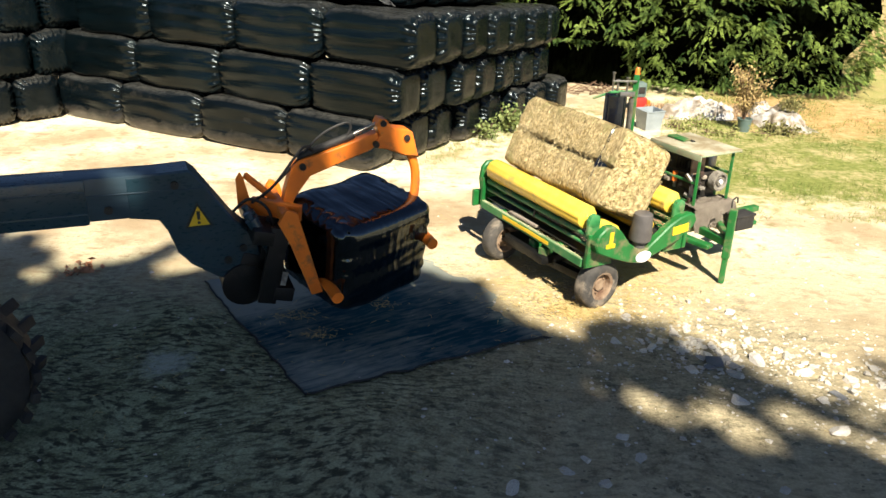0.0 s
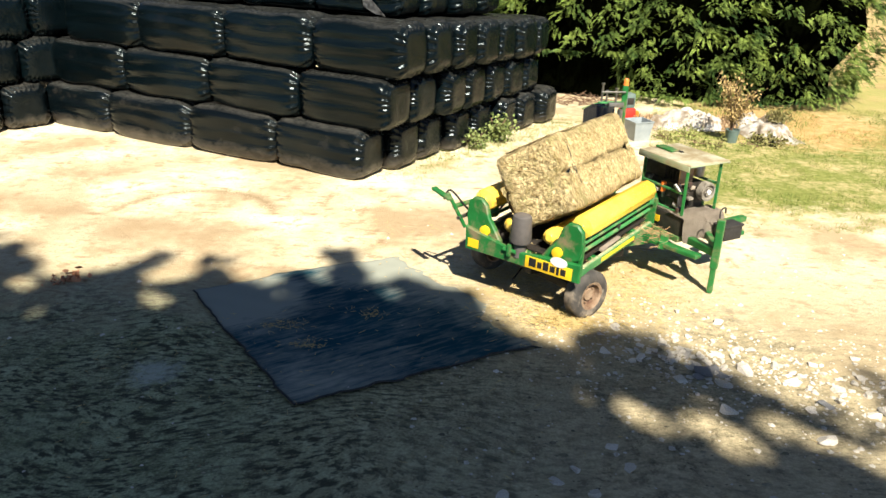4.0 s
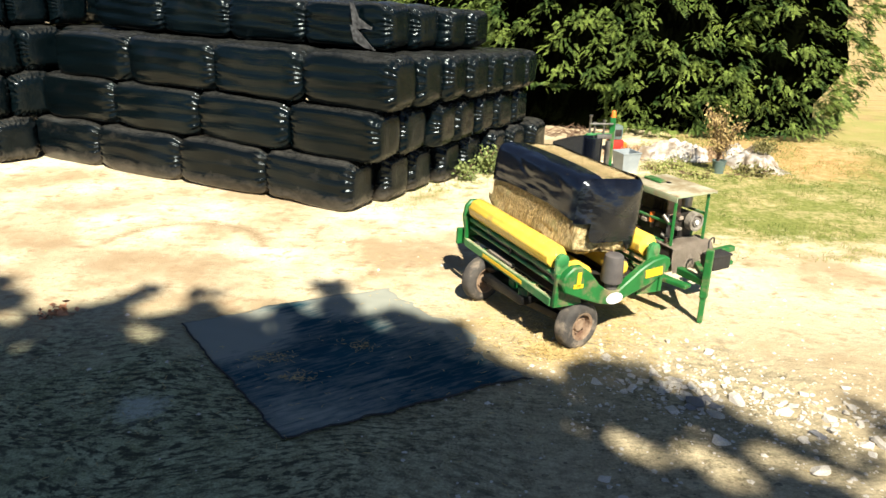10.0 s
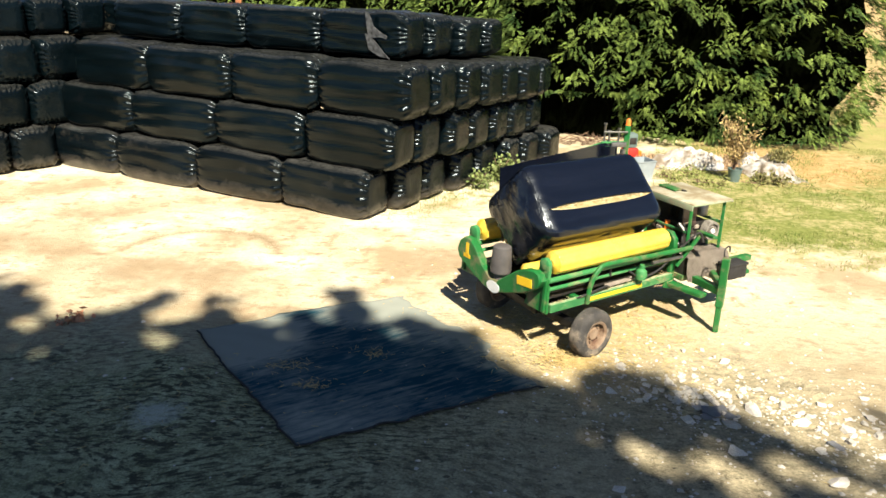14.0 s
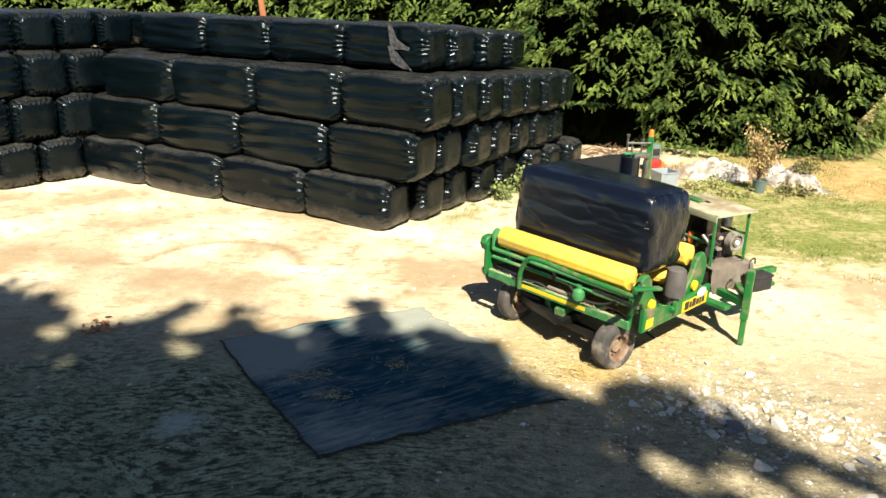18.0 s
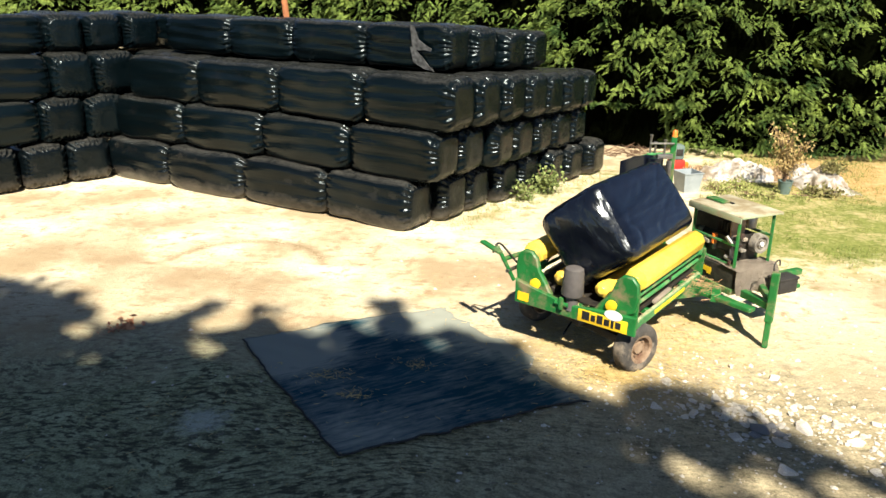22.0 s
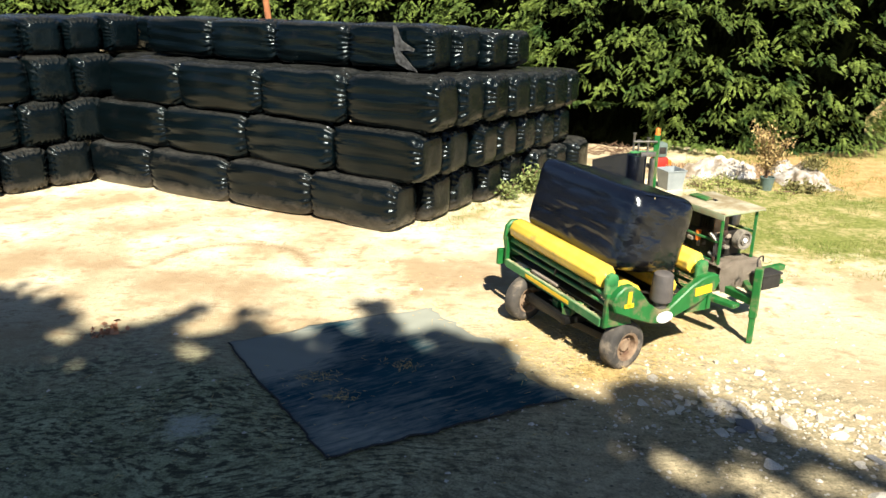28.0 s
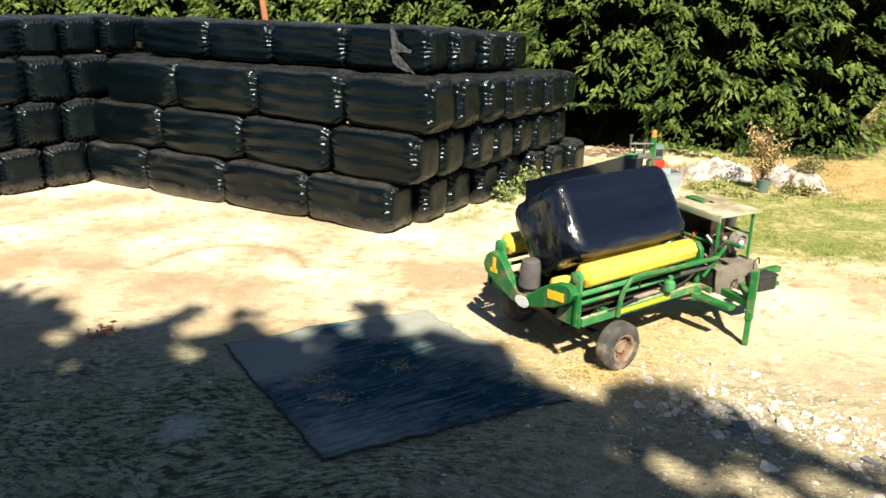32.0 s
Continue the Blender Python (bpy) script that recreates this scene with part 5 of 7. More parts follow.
def build_hay():
    hay = tagged(new("hay_bale", bale_mesh("hay_bale", BALE_L + 0.035, BALE_A - 0.022, BALE_B - 0.022, 12, 5, HAY, 0.0, 0.026, 240, 0.006, 26, 0.93, False, 0.085)),
                 "pressed hay bale being wrapped in black film on the wrapper", "bale")
    # stalks that stand off the pressed faces
    rnd = random.Random(19)
    verts, faces = [], []
    for _ in range(26000):
        if rnd.random() < 0.82:
            y, z = section(rnd.choice((0, 90, 180, 270)) / 57.2958 + rnd.uniform(-0.68, 0.68), BALE_A - 0.02, BALE_B - 0.02, 12)
            p = Vector((rnd.uniform(-0.485, 0.46) * BALE_L, y, z))
            if abs(y) < 0.05 + 0.03 * noise.noise((p.x * 3, 1, z)) and rnd.random() < 0.9:
                continue
            out = Vector((0, 1 if y > 0 else -1, 0)) if abs(y) / BALE_A > abs(z) / BALE_B else Vector((0, 0, 1 if z > 0 else -1))
        else:
            sgn = rnd.choice((-1, 1))
            p = Vector((sgn * (BALE_L / 2 + 0.02), rnd.uniform(-0.36, 0.36), rnd.uniform(-0.34, 0.34)))
            out = Vector((sgn, 0, 0))
        d = Vector((rnd.gauss(0, 0.35), rnd.gauss(0, 1), rnd.gauss(0, 1)))
        d = (d - out * d.dot(out)).normalized()
        side = d.cross(out) * rnd.uniform(0.002, 0.0045)
        ln = rnd.uniform(0.02, 0.07)
        p += out * rnd.uniform(-0.006, 0.008)
        k = len(verts)
        verts.extend((p - d * ln - side, p - d * ln + side, p + d * ln + out * 0.012))
        faces.append((k, k + 1, k + 2))
    stalks = new("hay_fringe", raw("hay_fringe", verts, faces, HAYSTALK))
    stalks.parent = hay
    strips = []
    low0 = bale_roll(6.6) - FILM_LOW
    low1 = 78.0
    rnd = random.Random(11)
    for half, (a0, a1, lead, begin) in enumerate(((low0, low1, FILM_UP, 6.35), (low1, low0 + 360, 180 + FILM_SIDE, 5.15))):
        count = round((a1 - a0) / 12)
        step = (a1 - a0) / count
        for i in range(count):
            lo = a0 + i * step
            hi = lo + step + 1.5
            # time at which this band is reached
            t = begin
            # the loose hay below slows the film's way down the far side at first
            while bale_roll(t) + lead - (max(0.0, min(1.0, (16.5 - t) / 3.0)) * 14 if half else 0) < lo + step * 0.6 and t < 31:
                t += 0.05
            t_end = min(t, 8.5) if not half and lo > 35 else t
            if half and i < 2:
                t = max(t, 12.6)
            if not half and lo > 60:
                # the last opening, which closes late
                t = max(t, 15.2)
            nx, nb = 48, 6
            verts, faces = [], []
            for a in range(nx + 1):
                u = -1 + 2 * a / nx
                k = max(0.93, (1 - min(abs(u), 0.9999) ** 18) ** (1 / 18))
                for b in range(nb + 1):
                    be = radians(lo + (hi - lo) * b / nb + (6.0 * u ** 4 * (b / nb if i else 1) if not half else 9.0 * abs(u) ** 3 * (b / nb) - 6.0 * u ** 4 * (1 - b / nb) if not i else 9.0 * abs(u) ** 3))
                    y, z = section(be, BALE_A + 0.016, BALE_B + 0.016, BALE_N)
                    w = 0.010 * noise.noise((u * 2.2, y * 5, z * 5)) + 0.006 * noise.noise((u * 3, y * 17, z * 17)) + 0.007 * noise.noise((u * 1.4 + 7, y * 24, z * 24))
                    w -= 0.020 * max(0.0, 1 - 7 * abs(noise.noise((u * 1.3 + 4, y * 4.5 + u * 0.8, z * 4.5)))) * (0.4 + 0.6 * max(0.0, noise.noise((u * 2, y * 2, z * 2 + 8)) * 2))
                    verts.append((u * (BALE_L / 2 + 0.014), y * (k + w), z * (k + w)))
            for a in range(nx):
                for b in range(nb):
                    q = a * (nb + 1) + b
                    faces.append((q, q + 1, q + nb + 2, q + nb + 1))
            ob = new("film_strip", raw("film_strip", verts, faces, FILM, True))
            ob.parent = hay
            mid = radians((lo + hi) / 2)
            strips.append((ob, Vector((0, math.cos(mid), math.sin(mid))) * -0.17, t))
            for end in (-1, 1):
                ob = new("film_end_fold", raw("film_end_fold", *end_sheet(end, lo, hi, nb, 0.58, 0.945), FILM_END, True))
                ob.parent = hay
                strips.append((ob, Vector((-end * 0.20, 0, 0)), max(4.6 if end > 0 else 5.9, t_end - 1.0)))
    for end in (-1, 1):
        ob = new("film_end_sheet", raw("film_end_sheet", *end_sheet(end, 0, 360, 96, 0.0, 0.60), FILM_END, True))
        ob.parent = hay
        strips.append((ob, Vector((-end * 0.26, 0, 0)), 4.6 if end > 0 else 5.9))
    # loose hay that sags below the pressed bale, until the film draws it in
    for k in range(4):
        lo, hi = 210 + 18 * k, 229 + 18 * k
        nx, nb = 60, 8
        verts, faces = [], []
        for a in range(nx + 1):
            u = -1 + 2 * a / nx
            for b in range(nb + 1):
                be = lo + (hi - lo) * b / nb
                y, z = section(radians(be), BALE_A - 0.03, BALE_B - 0.03, 6)
                sag = 0.135 * math.sin(math.pi * (be - 206) / 80) * (1 - abs(u) ** 8) * (0.8 + 0.6 * noise.noise((u * 2.5, be / 25, 6)))
                sag += 0.02 * noise.noise((u * 9, y * 12, z * 12)) + 0.012 * noise.noise((u * 22, y * 30, z * 30))
                f = 1 + max(-0.05, sag) / 0.42
                verts.append((u * (BALE_L / 2 + (0.07 if u < 0 else 0.02) + 0.05 * noise.noise((y * 6, z * 6, 2))), y * f, z * f))
        for a in range(nx):
            for b in range(nb):
                q = a * (nb + 1) + b
                faces.append((q, q + 1, q + nb + 2, q + nb + 1))
        ob = new("loose_hay", raw("loose_hay", verts, faces, HAY, True))
        ob.parent = hay
        tagged(ob, "loose hay sagging below the film")
        mid = radians((lo + hi) / 2)
        inner = Vector((0, math.cos(mid), math.sin(mid))) * -0.24
        t = 6.0
        while bale_roll(t) + 164 + FILM_SIDE < lo and t < 31:
            t += 0.05
        sagging.append((ob, inner, t))
    return hay, strips


sagging = []
hay_bale, film_strips = build_hay()


def build_tail():
    """Twisted end of the film, held by the cutter until the first turns cover it."""
    bm = bmesh.new()
    pts = curve([(0.86, 0.50, 1.26), (0.5, 0.70, 1.22), (0.0, 0.74, 1.15), (-0.6, 0.74, 1.04), (-0.98, 0.72, 0.92)], 8)
    rings = []
    for i, p in enumerate(pts):
        f = i / (len(pts) - 1)
        p = Vector(p)
        w = 0.10 * (1 - f) ** 1.5 + 0.016
        tw = f * 5.0 + 0.4
        rings.append([bm.verts.new(p + Vector((0, math.sin(tw) * w * s * 0.5 + 0.008 * e, math.cos(tw) * w * s + 0.008 * e))) for s, e in ((-1, 0), (0, 1), (1, 0), (0, -1))])
    for u, v in zip(rings, rings[1:]):
        for k in range(4):
            bm.faces.new((u[k], u[(k + 1) % 4], v[(k + 1) % 4], v[k]))
    bm.faces.new(rings[0][::-1])
    bm.faces.new(rings[-1])
    return part("film_tail", bm, FILM, table, "twisted tail of black film")


film_tail = build_tail()

# film between the dispenser and the bale, in sliding lengths
ROLL_AT = Vector((2.12, 9.75, 1.54))


def build_web():
    out = []
    for k in range(WEB_N):
        n = 4
        verts, faces = [], []
        for i in range(n + 1):
            for j in range(5):
                verts.append((WEB_L * i / n, 0.002 * k + 0.003 * math.sin((k + i / n) * 3.1 + j), (j / 4 - 0.5) * (0.74 - 0.012 * k)))
        for i in range(n):
            for j in range(4):
                q = i * 5 + j
                faces.append((q, q + 1, q + 6, q + 5))
        ob = new("film_web", raw("film_web", verts, faces, FILM, True))
        tagged(ob, "taut black film running from the roll to the bale", "stretch film", "film web")
        out.append(ob)
    return out


WEB_N, WEB_L = 8, 0.32
web = build_web()


def web_rows():
    rows = [[] for _ in web]
    t = 0.0
    while t < 32.01:
        th = radians(table_turn(t))
        u, v = Vector((math.cos(th), math.sin(th), 0)), Vector((-math.sin(th), math.cos(th), 0))
        to_c = (CENTRE - ROLL_AT).to_2d()
        best = None
        for sx in (-1, 1):
            for sy in (-1, 1):
                d = (CENTRE + u * (0.82 * sx) + v * (0.40 * sy) - ROLL_AT).to_2d()
                ang = math.atan2(to_c.x * d.y - to_c.y * d.x, to_c.dot(d))
                if best is None or ang < best[0]:
                    best = (ang, d)
        d = best[1]
        reach = d.length
        yaw = math.degrees(math.atan2(d.y, d.x))
        go = min(1.0, max(0.0, (t - 3.6) / 0.8))
        first = -0.16 * (1 - go)
        last = (reach - WEB_L) * go + first * (1 - go)
        dirv = Vector((math.cos(radians(yaw)), math.sin(radians(yaw)), 0))
        for k in range(WEB_N):
            p = ROLL_AT + dirv * (first + (last - first) * k / (WEB_N - 1))
            rows[k].append((t, pose(p.x, p.y, p.z, 0, 0, yaw)))
        t += 0.1
    return rows


# ---------------------------------------------------------------- telehandler with grab
BOOM_P = Vector((-3.606, 5.791, 0))


def build_telehandler():
    # in its own space x runs along the boom, y across, z up
    w = thing("telehandler", "slate blue telehandler boom carrying an orange bale grab", "telehandler", BOOM_P, 22)
    bm = bmesh.new()
    box(bm, (-1.0, 0, 1.70), (3.3, 0.34, 0.40), (0, 0.7, 0), 0.03)
    boom = part("boom", bm, BOOM, w, "slate blue outer boom section")
    for z in (1.80, 1.60):
        bm = bmesh.new()
        box(bm, (-1.0, -0.174, z), (3.28, 0.012, 0.02), (0, 0.7, 0), 0.003)
        part("boom_rib", bm, BOOM, boom)
    bm = bmesh.new()
    box(bm, (0.85, 0, 1.692), (0.75, 0.305, 0.375), (0, 0.7, 0), 0.02)
    part("inner_boom", bm, BOOM_LIGHT, w, "paler inner boom section with sun dapple in its paint")
    bm = bmesh.new()
    plate(bm, [(0.95, 1.865), (1.46, 1.885), (1.52, 1.83), (1.80, 1.40), (1.97, 1.22), (2.02, 1.0), (1.95, 0.82), (1.80, 0.78), (1.62, 0.86), (1.40, 1.02), (1.30, 1.16), (1.24, 1.36), (1.18, 1.46), (0.95, 1.50)],
          0.31, None, 0.015)
    head = part("boom_head", bm, BOOM, w, "cranked slate blue boom head")
    for pts in ([(0.50, -0.157, 1.735), (1.60, -0.157, 1.715)], [(1.30, -0.157, 1.16), (1.42, -0.157, 1.04), (1.62, -0.157, 0.94), (1.80, -0.157, 0.93), (1.99, -0.157, 1.02)]):
        bm = bmesh.new()
        tube(bm, curve(pts, 6), 0.007, 6)
        part("weld_seam", bm, BOOM_LIGHT, head)
    bm = bmesh.new()
    for x, z in ((1.34, 1.765), (0.80, 1.60), (1.72, 1.02), (1.86, 1.12)):
        rod(bm, (x, -0.18, z), (x, 0.18, z), 0.034, seg=14)
        rod(bm, (x, -0.19, z), (x, 0.19, z), 0.016, seg=8)
    part("pivot_pin", bm, DARK, head)
    bm = bmesh.new()
    plate(bm, [(1.385, 1.365), (1.625, 1.365), (1.505, 1.59)], 0.006, Matrix.Translation((0, -0.160, 0)))
    tri = part("warning_sign", bm, INK, head, "yellow warning triangle")
    bm = bmesh.new()
    plate(bm, [(1.415, 1.380), (1.595, 1.380), (1.505, 1.557)], 0.006, Matrix.Translation((0, -0.163, 0)))
    part("sign_face", bm, STICKER, tri)
    bm = bmesh.new()
    plate(bm, [(1.494, 1.435), (1.516, 1.435), (1.521, 1.515), (1.489, 1.515)], 0.006, Matrix.Translation((0, -0.166, 0)))
    box(bm, (1.505, -0.166, 1.408), (0.024, 0.006, 0.024))
    part("sign_mark", bm, INK, tri)
    # tilting carriage
    bm = bmesh.new()
    box(bm, (2.10, 0, 1.02), (0.04, 0.84, 0.60), (0, 14, 0), 0.01)
    carr = part("carriage", bm, BLACKMETAL, w, "black tool carriage")
    for y in (-0.42, -0.14, 0.14, 0.42):
        bm = bmesh.new()
        box(bm, (2.08, y, 1.02), (0.16, 0.06, 0.72), (0, 14, 0), 0.01)
        part("upright", bm, BLACKMETAL, carr)
    for z in (0.74, 1.30):
        bm = bmesh.new()
        box(bm, (2.08 + (1.02 - z) * 0.25, 0, z), (0.18, 0.92, 0.13), (0, 14, 0), 0.015)
        part("crossbar", bm, BLACKMETAL, carr)
    bm = bmesh.new()
    box(bm, (1.92, 0, 0.82), (0.30, 0.34, 0.45), (0, 20, 0), 0.04)
    part("pivot_block", bm, BLACKMETAL, carr)
    bm = bmesh.new()
    lathe(bm, [(0.14, -0.2), (0.20, -0.19), (0.20, 0.19), (0.14, 0.2)], pose(1.84, 0, 0.76, 90, 0, 0), 22)
    part("pivot_drum", bm, BLACKMETAL, carr)
    bm = bmesh.new()
    for y in (-0.30, -0.12):
        rod(bm, (1.93, y, 1.44), (2.15, y, 1.02), 0.055, seg=14)
        rod(bm, (1.90, y, 1.50), (1.93, y, 1.44), 0.03, seg=10)
    part("tilt_ram", bm, BOOM, carr, "blue tilt cylinders")
    bm = bmesh.new()
    box(bm, (2.16, -0.462, 0.90), (0.05, 0.006, 0.13), (0, 14, 0))
    part("data_plate", bm, DUSTSTEEL, carr, "small pale data plate")
    # orange grab
    bm = bmesh.new()
    bar(bm, (1.98, 0.0, 1.46), (2.38, -0.25, 1.42), 0.06, 0.16)
    bar(bm, (1.95, 0.10, 1.72), (2.24, 0.04, 1.44), 0.07, 0.05)
    plate(bm, [(1.86, 1.44), (1.98, 1.46), (1.93, 1.72), (1.90, 1.78), (1.86, 1.72)], 0.03, Matrix.Translation((0, 0.0, 0)))
    grab = part("grab_frame", bm, ORANGE, w, "orange bale grab frame")
    bm = bmesh.new()
    for y in (-0.44, 0.44):
        plate(bm, [(2.14, 1.42), (2.22, 1.54), (2.31, 1.50), (2.50, 0.72), (2.40, 0.70), (2.24, 1.20)], 0.05, Matrix.Translation((0, 0, 0)))
        for vt in bm.verts[-12:]:
            vt.co.y += y
    bar(bm, (2.22, -0.46, 1.44), (2.22, 0.46, 1.44), 0.08, 0.10)
    part("side_bar", bm, ORANGE, grab)
    bm = bmesh.new()
    rod(bm, (2.46, 0.45, 0.84), (2.58, -0.72, 0.76), 0.055, seg=16)
    part("lower_pipe", bm, ORANGE, grab, "round orange lower pipe")
    bm = bmesh.new()
    arm_pts = [(2.25, 1.42), (2.32, 1.40), (2.38, 1.52), (2.52, 1.70), (3.10, 1.90), (3.18, 1.96), (3.16, 2.06), (3.06, 2.03), (2.80, 1.95), (2.45, 1.86), (2.36, 1.80), (2.28, 1.58)]
    plate(bm, arm_pts, 0.13, Matrix.Translation((0, 0, 0)), 0.01)
    arm = part("clamp_arm", bm, ORANGE, w, "bent orange clamp arm over the bale")
    bm = bmesh.new()
    plate(bm, [(3.10, 1.93), (3.24, 1.90), (3.42, 1.82), (3.56, 1.80), (3.50, 2.04), (3.46, 2.07), (3.30, 2.10), (3.24, 2.18), (3.18, 2.19), (3.15, 2.13), (3.18, 2.03)], 0.17, None, 0.012)
    part("claw_head", bm, ORANGE, arm)
    for x, z in ((3.21, 2.147), (3.14, 1.955), (3.44, 1.995), (2.45, 1.80)):
        bm = bmesh.new()
        rod(bm, (x, -0.105, z), (x, 0.105, z), 0.03, seg=12)
        rod(bm, (x, -0.115, z), (x, 0.115, z), 0.014, seg=8)
        part("arm_pin", bm, DARK, arm)
    bm = bmesh.new()
    rod(bm, (2.42, 0, 1.87), (2.95, 0, 2.04), 0.036, seg=12)
    part("clamp_ram", bm, RUBBER, arm, "black clamp cylinder")
    bm = bmesh.new()
    rod(bm, (2.9, 0, 2.025), (3.21, 0, 2.147), 0.02, seg=10)
    part("ram_rod", bm, STEEL, arm, "bright chrome ram rod")
    bm = bmesh.new()
    tube(bm, curve([(3.50, 0, 1.83), (3.55, 0, 1.66), (3.55, 0, 1.45), (3.50, -0.02, 1.22), (3.46, -0.05, 1.0)], 6), 0.045, 10)
    part("claw", bm, ORANGE, arm)
    bm = bmesh.new()
    rod(bm, (3.55, 0.50, 1.06), (3.62, -0.34, 0.99), 0.055, seg=16)
    part("claw_pipe", bm, ORANGE, arm, "round orange claw pipe")
    bm = bmesh.new()
    tube(bm, curve([(1.98, -0.05, 1.50), (2.18, -0.1, 1.66), (2.42, -0.08, 1.94), (2.50, -0.06, 1.98), (2.56, -0.04, 1.93)], 6), 0.014, 6)
    tube(bm, curve([(2.02, 0.05, 1.45), (2.3, 0.0, 1.72), (2.62, -0.02, 2.05), (2.86, -0.02, 2.16), (2.92, -0.02, 2.12), (2.88, -0.02, 2.04)], 6), 0.012, 6)
    tube(bm, curve([(1.80, -0.1, 1.45), (1.95, -0.12, 1.56), (2.1, -0.14, 1.46), (2.16, -0.2, 1.2)], 6), 0.014, 6)
    part("grab_hose", bm, RUBBER, arm, "black hydraulic hoses")
    # front wheel
    bt, br = bmesh.new(), bmesh.new()
    wheel(bt, br, 0.66, 0.42)
    for k in range(22):
        a = k * math.tau / 22
        for sgn in (-1, 1):
            c = Vector((math.cos(a + 0.07 * sgn), 0, math.sin(a + 0.07 * sgn))) * 0.655
            box(bt, (c.x, 0.10 * sgn, c.z), (0.055, 0.26, 0.085), (0, -math.degrees(a), 25 * sgn), 0.006)
    wh = part("front_wheel", br, RED, w, "red front wheel rim")
    wh.matrix_basis = pose(-0.52, -0.85, 0.70, 0, 0, 180)
    part("front_tyre", bt, RUBBER, wh, "black lugged tractor tyre")
    bm = bmesh.new()
    rod(bm, (-0.52, -0.7, 0.70), (-0.52, 0.6, 0.70), 0.12, seg=14)
    box(bm, (-1.4, -0.1, 0.80), (2.2, 0.8, 0.5), (0, 0, 0), 0.06)
    part("front_axle", bm, DARK, w)
    return w


telehandler = build_telehandler()
HELD = (2.95, -0.02, 1.01)
held_body, *held_folds = bale_mesh("held_bale", 1.10, 0.465, 0.455, 9, 77, FILM_FRESH, 0.008, 0.008, 150, 0.02, 11, 0.86, True)
held = new("wrapped_bale", held_body)
for fold_mesh in held_folds:
    new("end_fold", fold_mesh).parent = held
tagged(held, "glossy black freshly wrapped bale held in the orange grab", "bale")
held_in_tele = pose(*HELD, 4, 0, 27) @ pose(0, 0, 0, 5, 0, 0)


# ---------------------------------------------------------------- trees
def spray(rnd, verts, faces, at, out, size):
    """One finger of foliage: a twig that arches over and hangs, with short leaflets paired along it."""
    out = out.normalized()
    side = out.cross(Vector((0, 0, 1)))
    if side.length < 0.1:
        side = Vector((1, 0, 0))
    side = (side.normalized() + Vector((rnd.uniform(-0.3, 0.3), rnd.uniform(-0.3, 0.3), rnd.uniform(-1.0, 1.0)))).normalized()
    droop = rnd.uniform(0.3, 0.85)
    pairs = 5
    for i in range(pairs + 1):
        f = 0.10 + 0.86 * i / pairs
        root = at + out * (size * f) + Vector((0, 0, -droop * size * f * f * 0.8))
        ahead = (out + Vector((0, 0, -1.6 * droop * f))).normalized()
        for sgn in ((-1, 1) if i < pairs else (0,)):
            d = (ahead * (0.8 if sgn else 1.0) + side * sgn * 0.75).normalized()
            ln = size * (0.30 - 0.10 * f) * rnd.uniform(0.8, 1.25)
            tip = root + d * ln
            w = d.cross(ahead.cross(side)).normalized() * size * rnd.uniform(0.07, 0.10)
            mid = root.lerp(tip, 0.5)
            k = len(verts)
            verts.extend((root, mid - w, tip, mid + w))
            faces.append((k, k + 1, k + 2, k + 3))


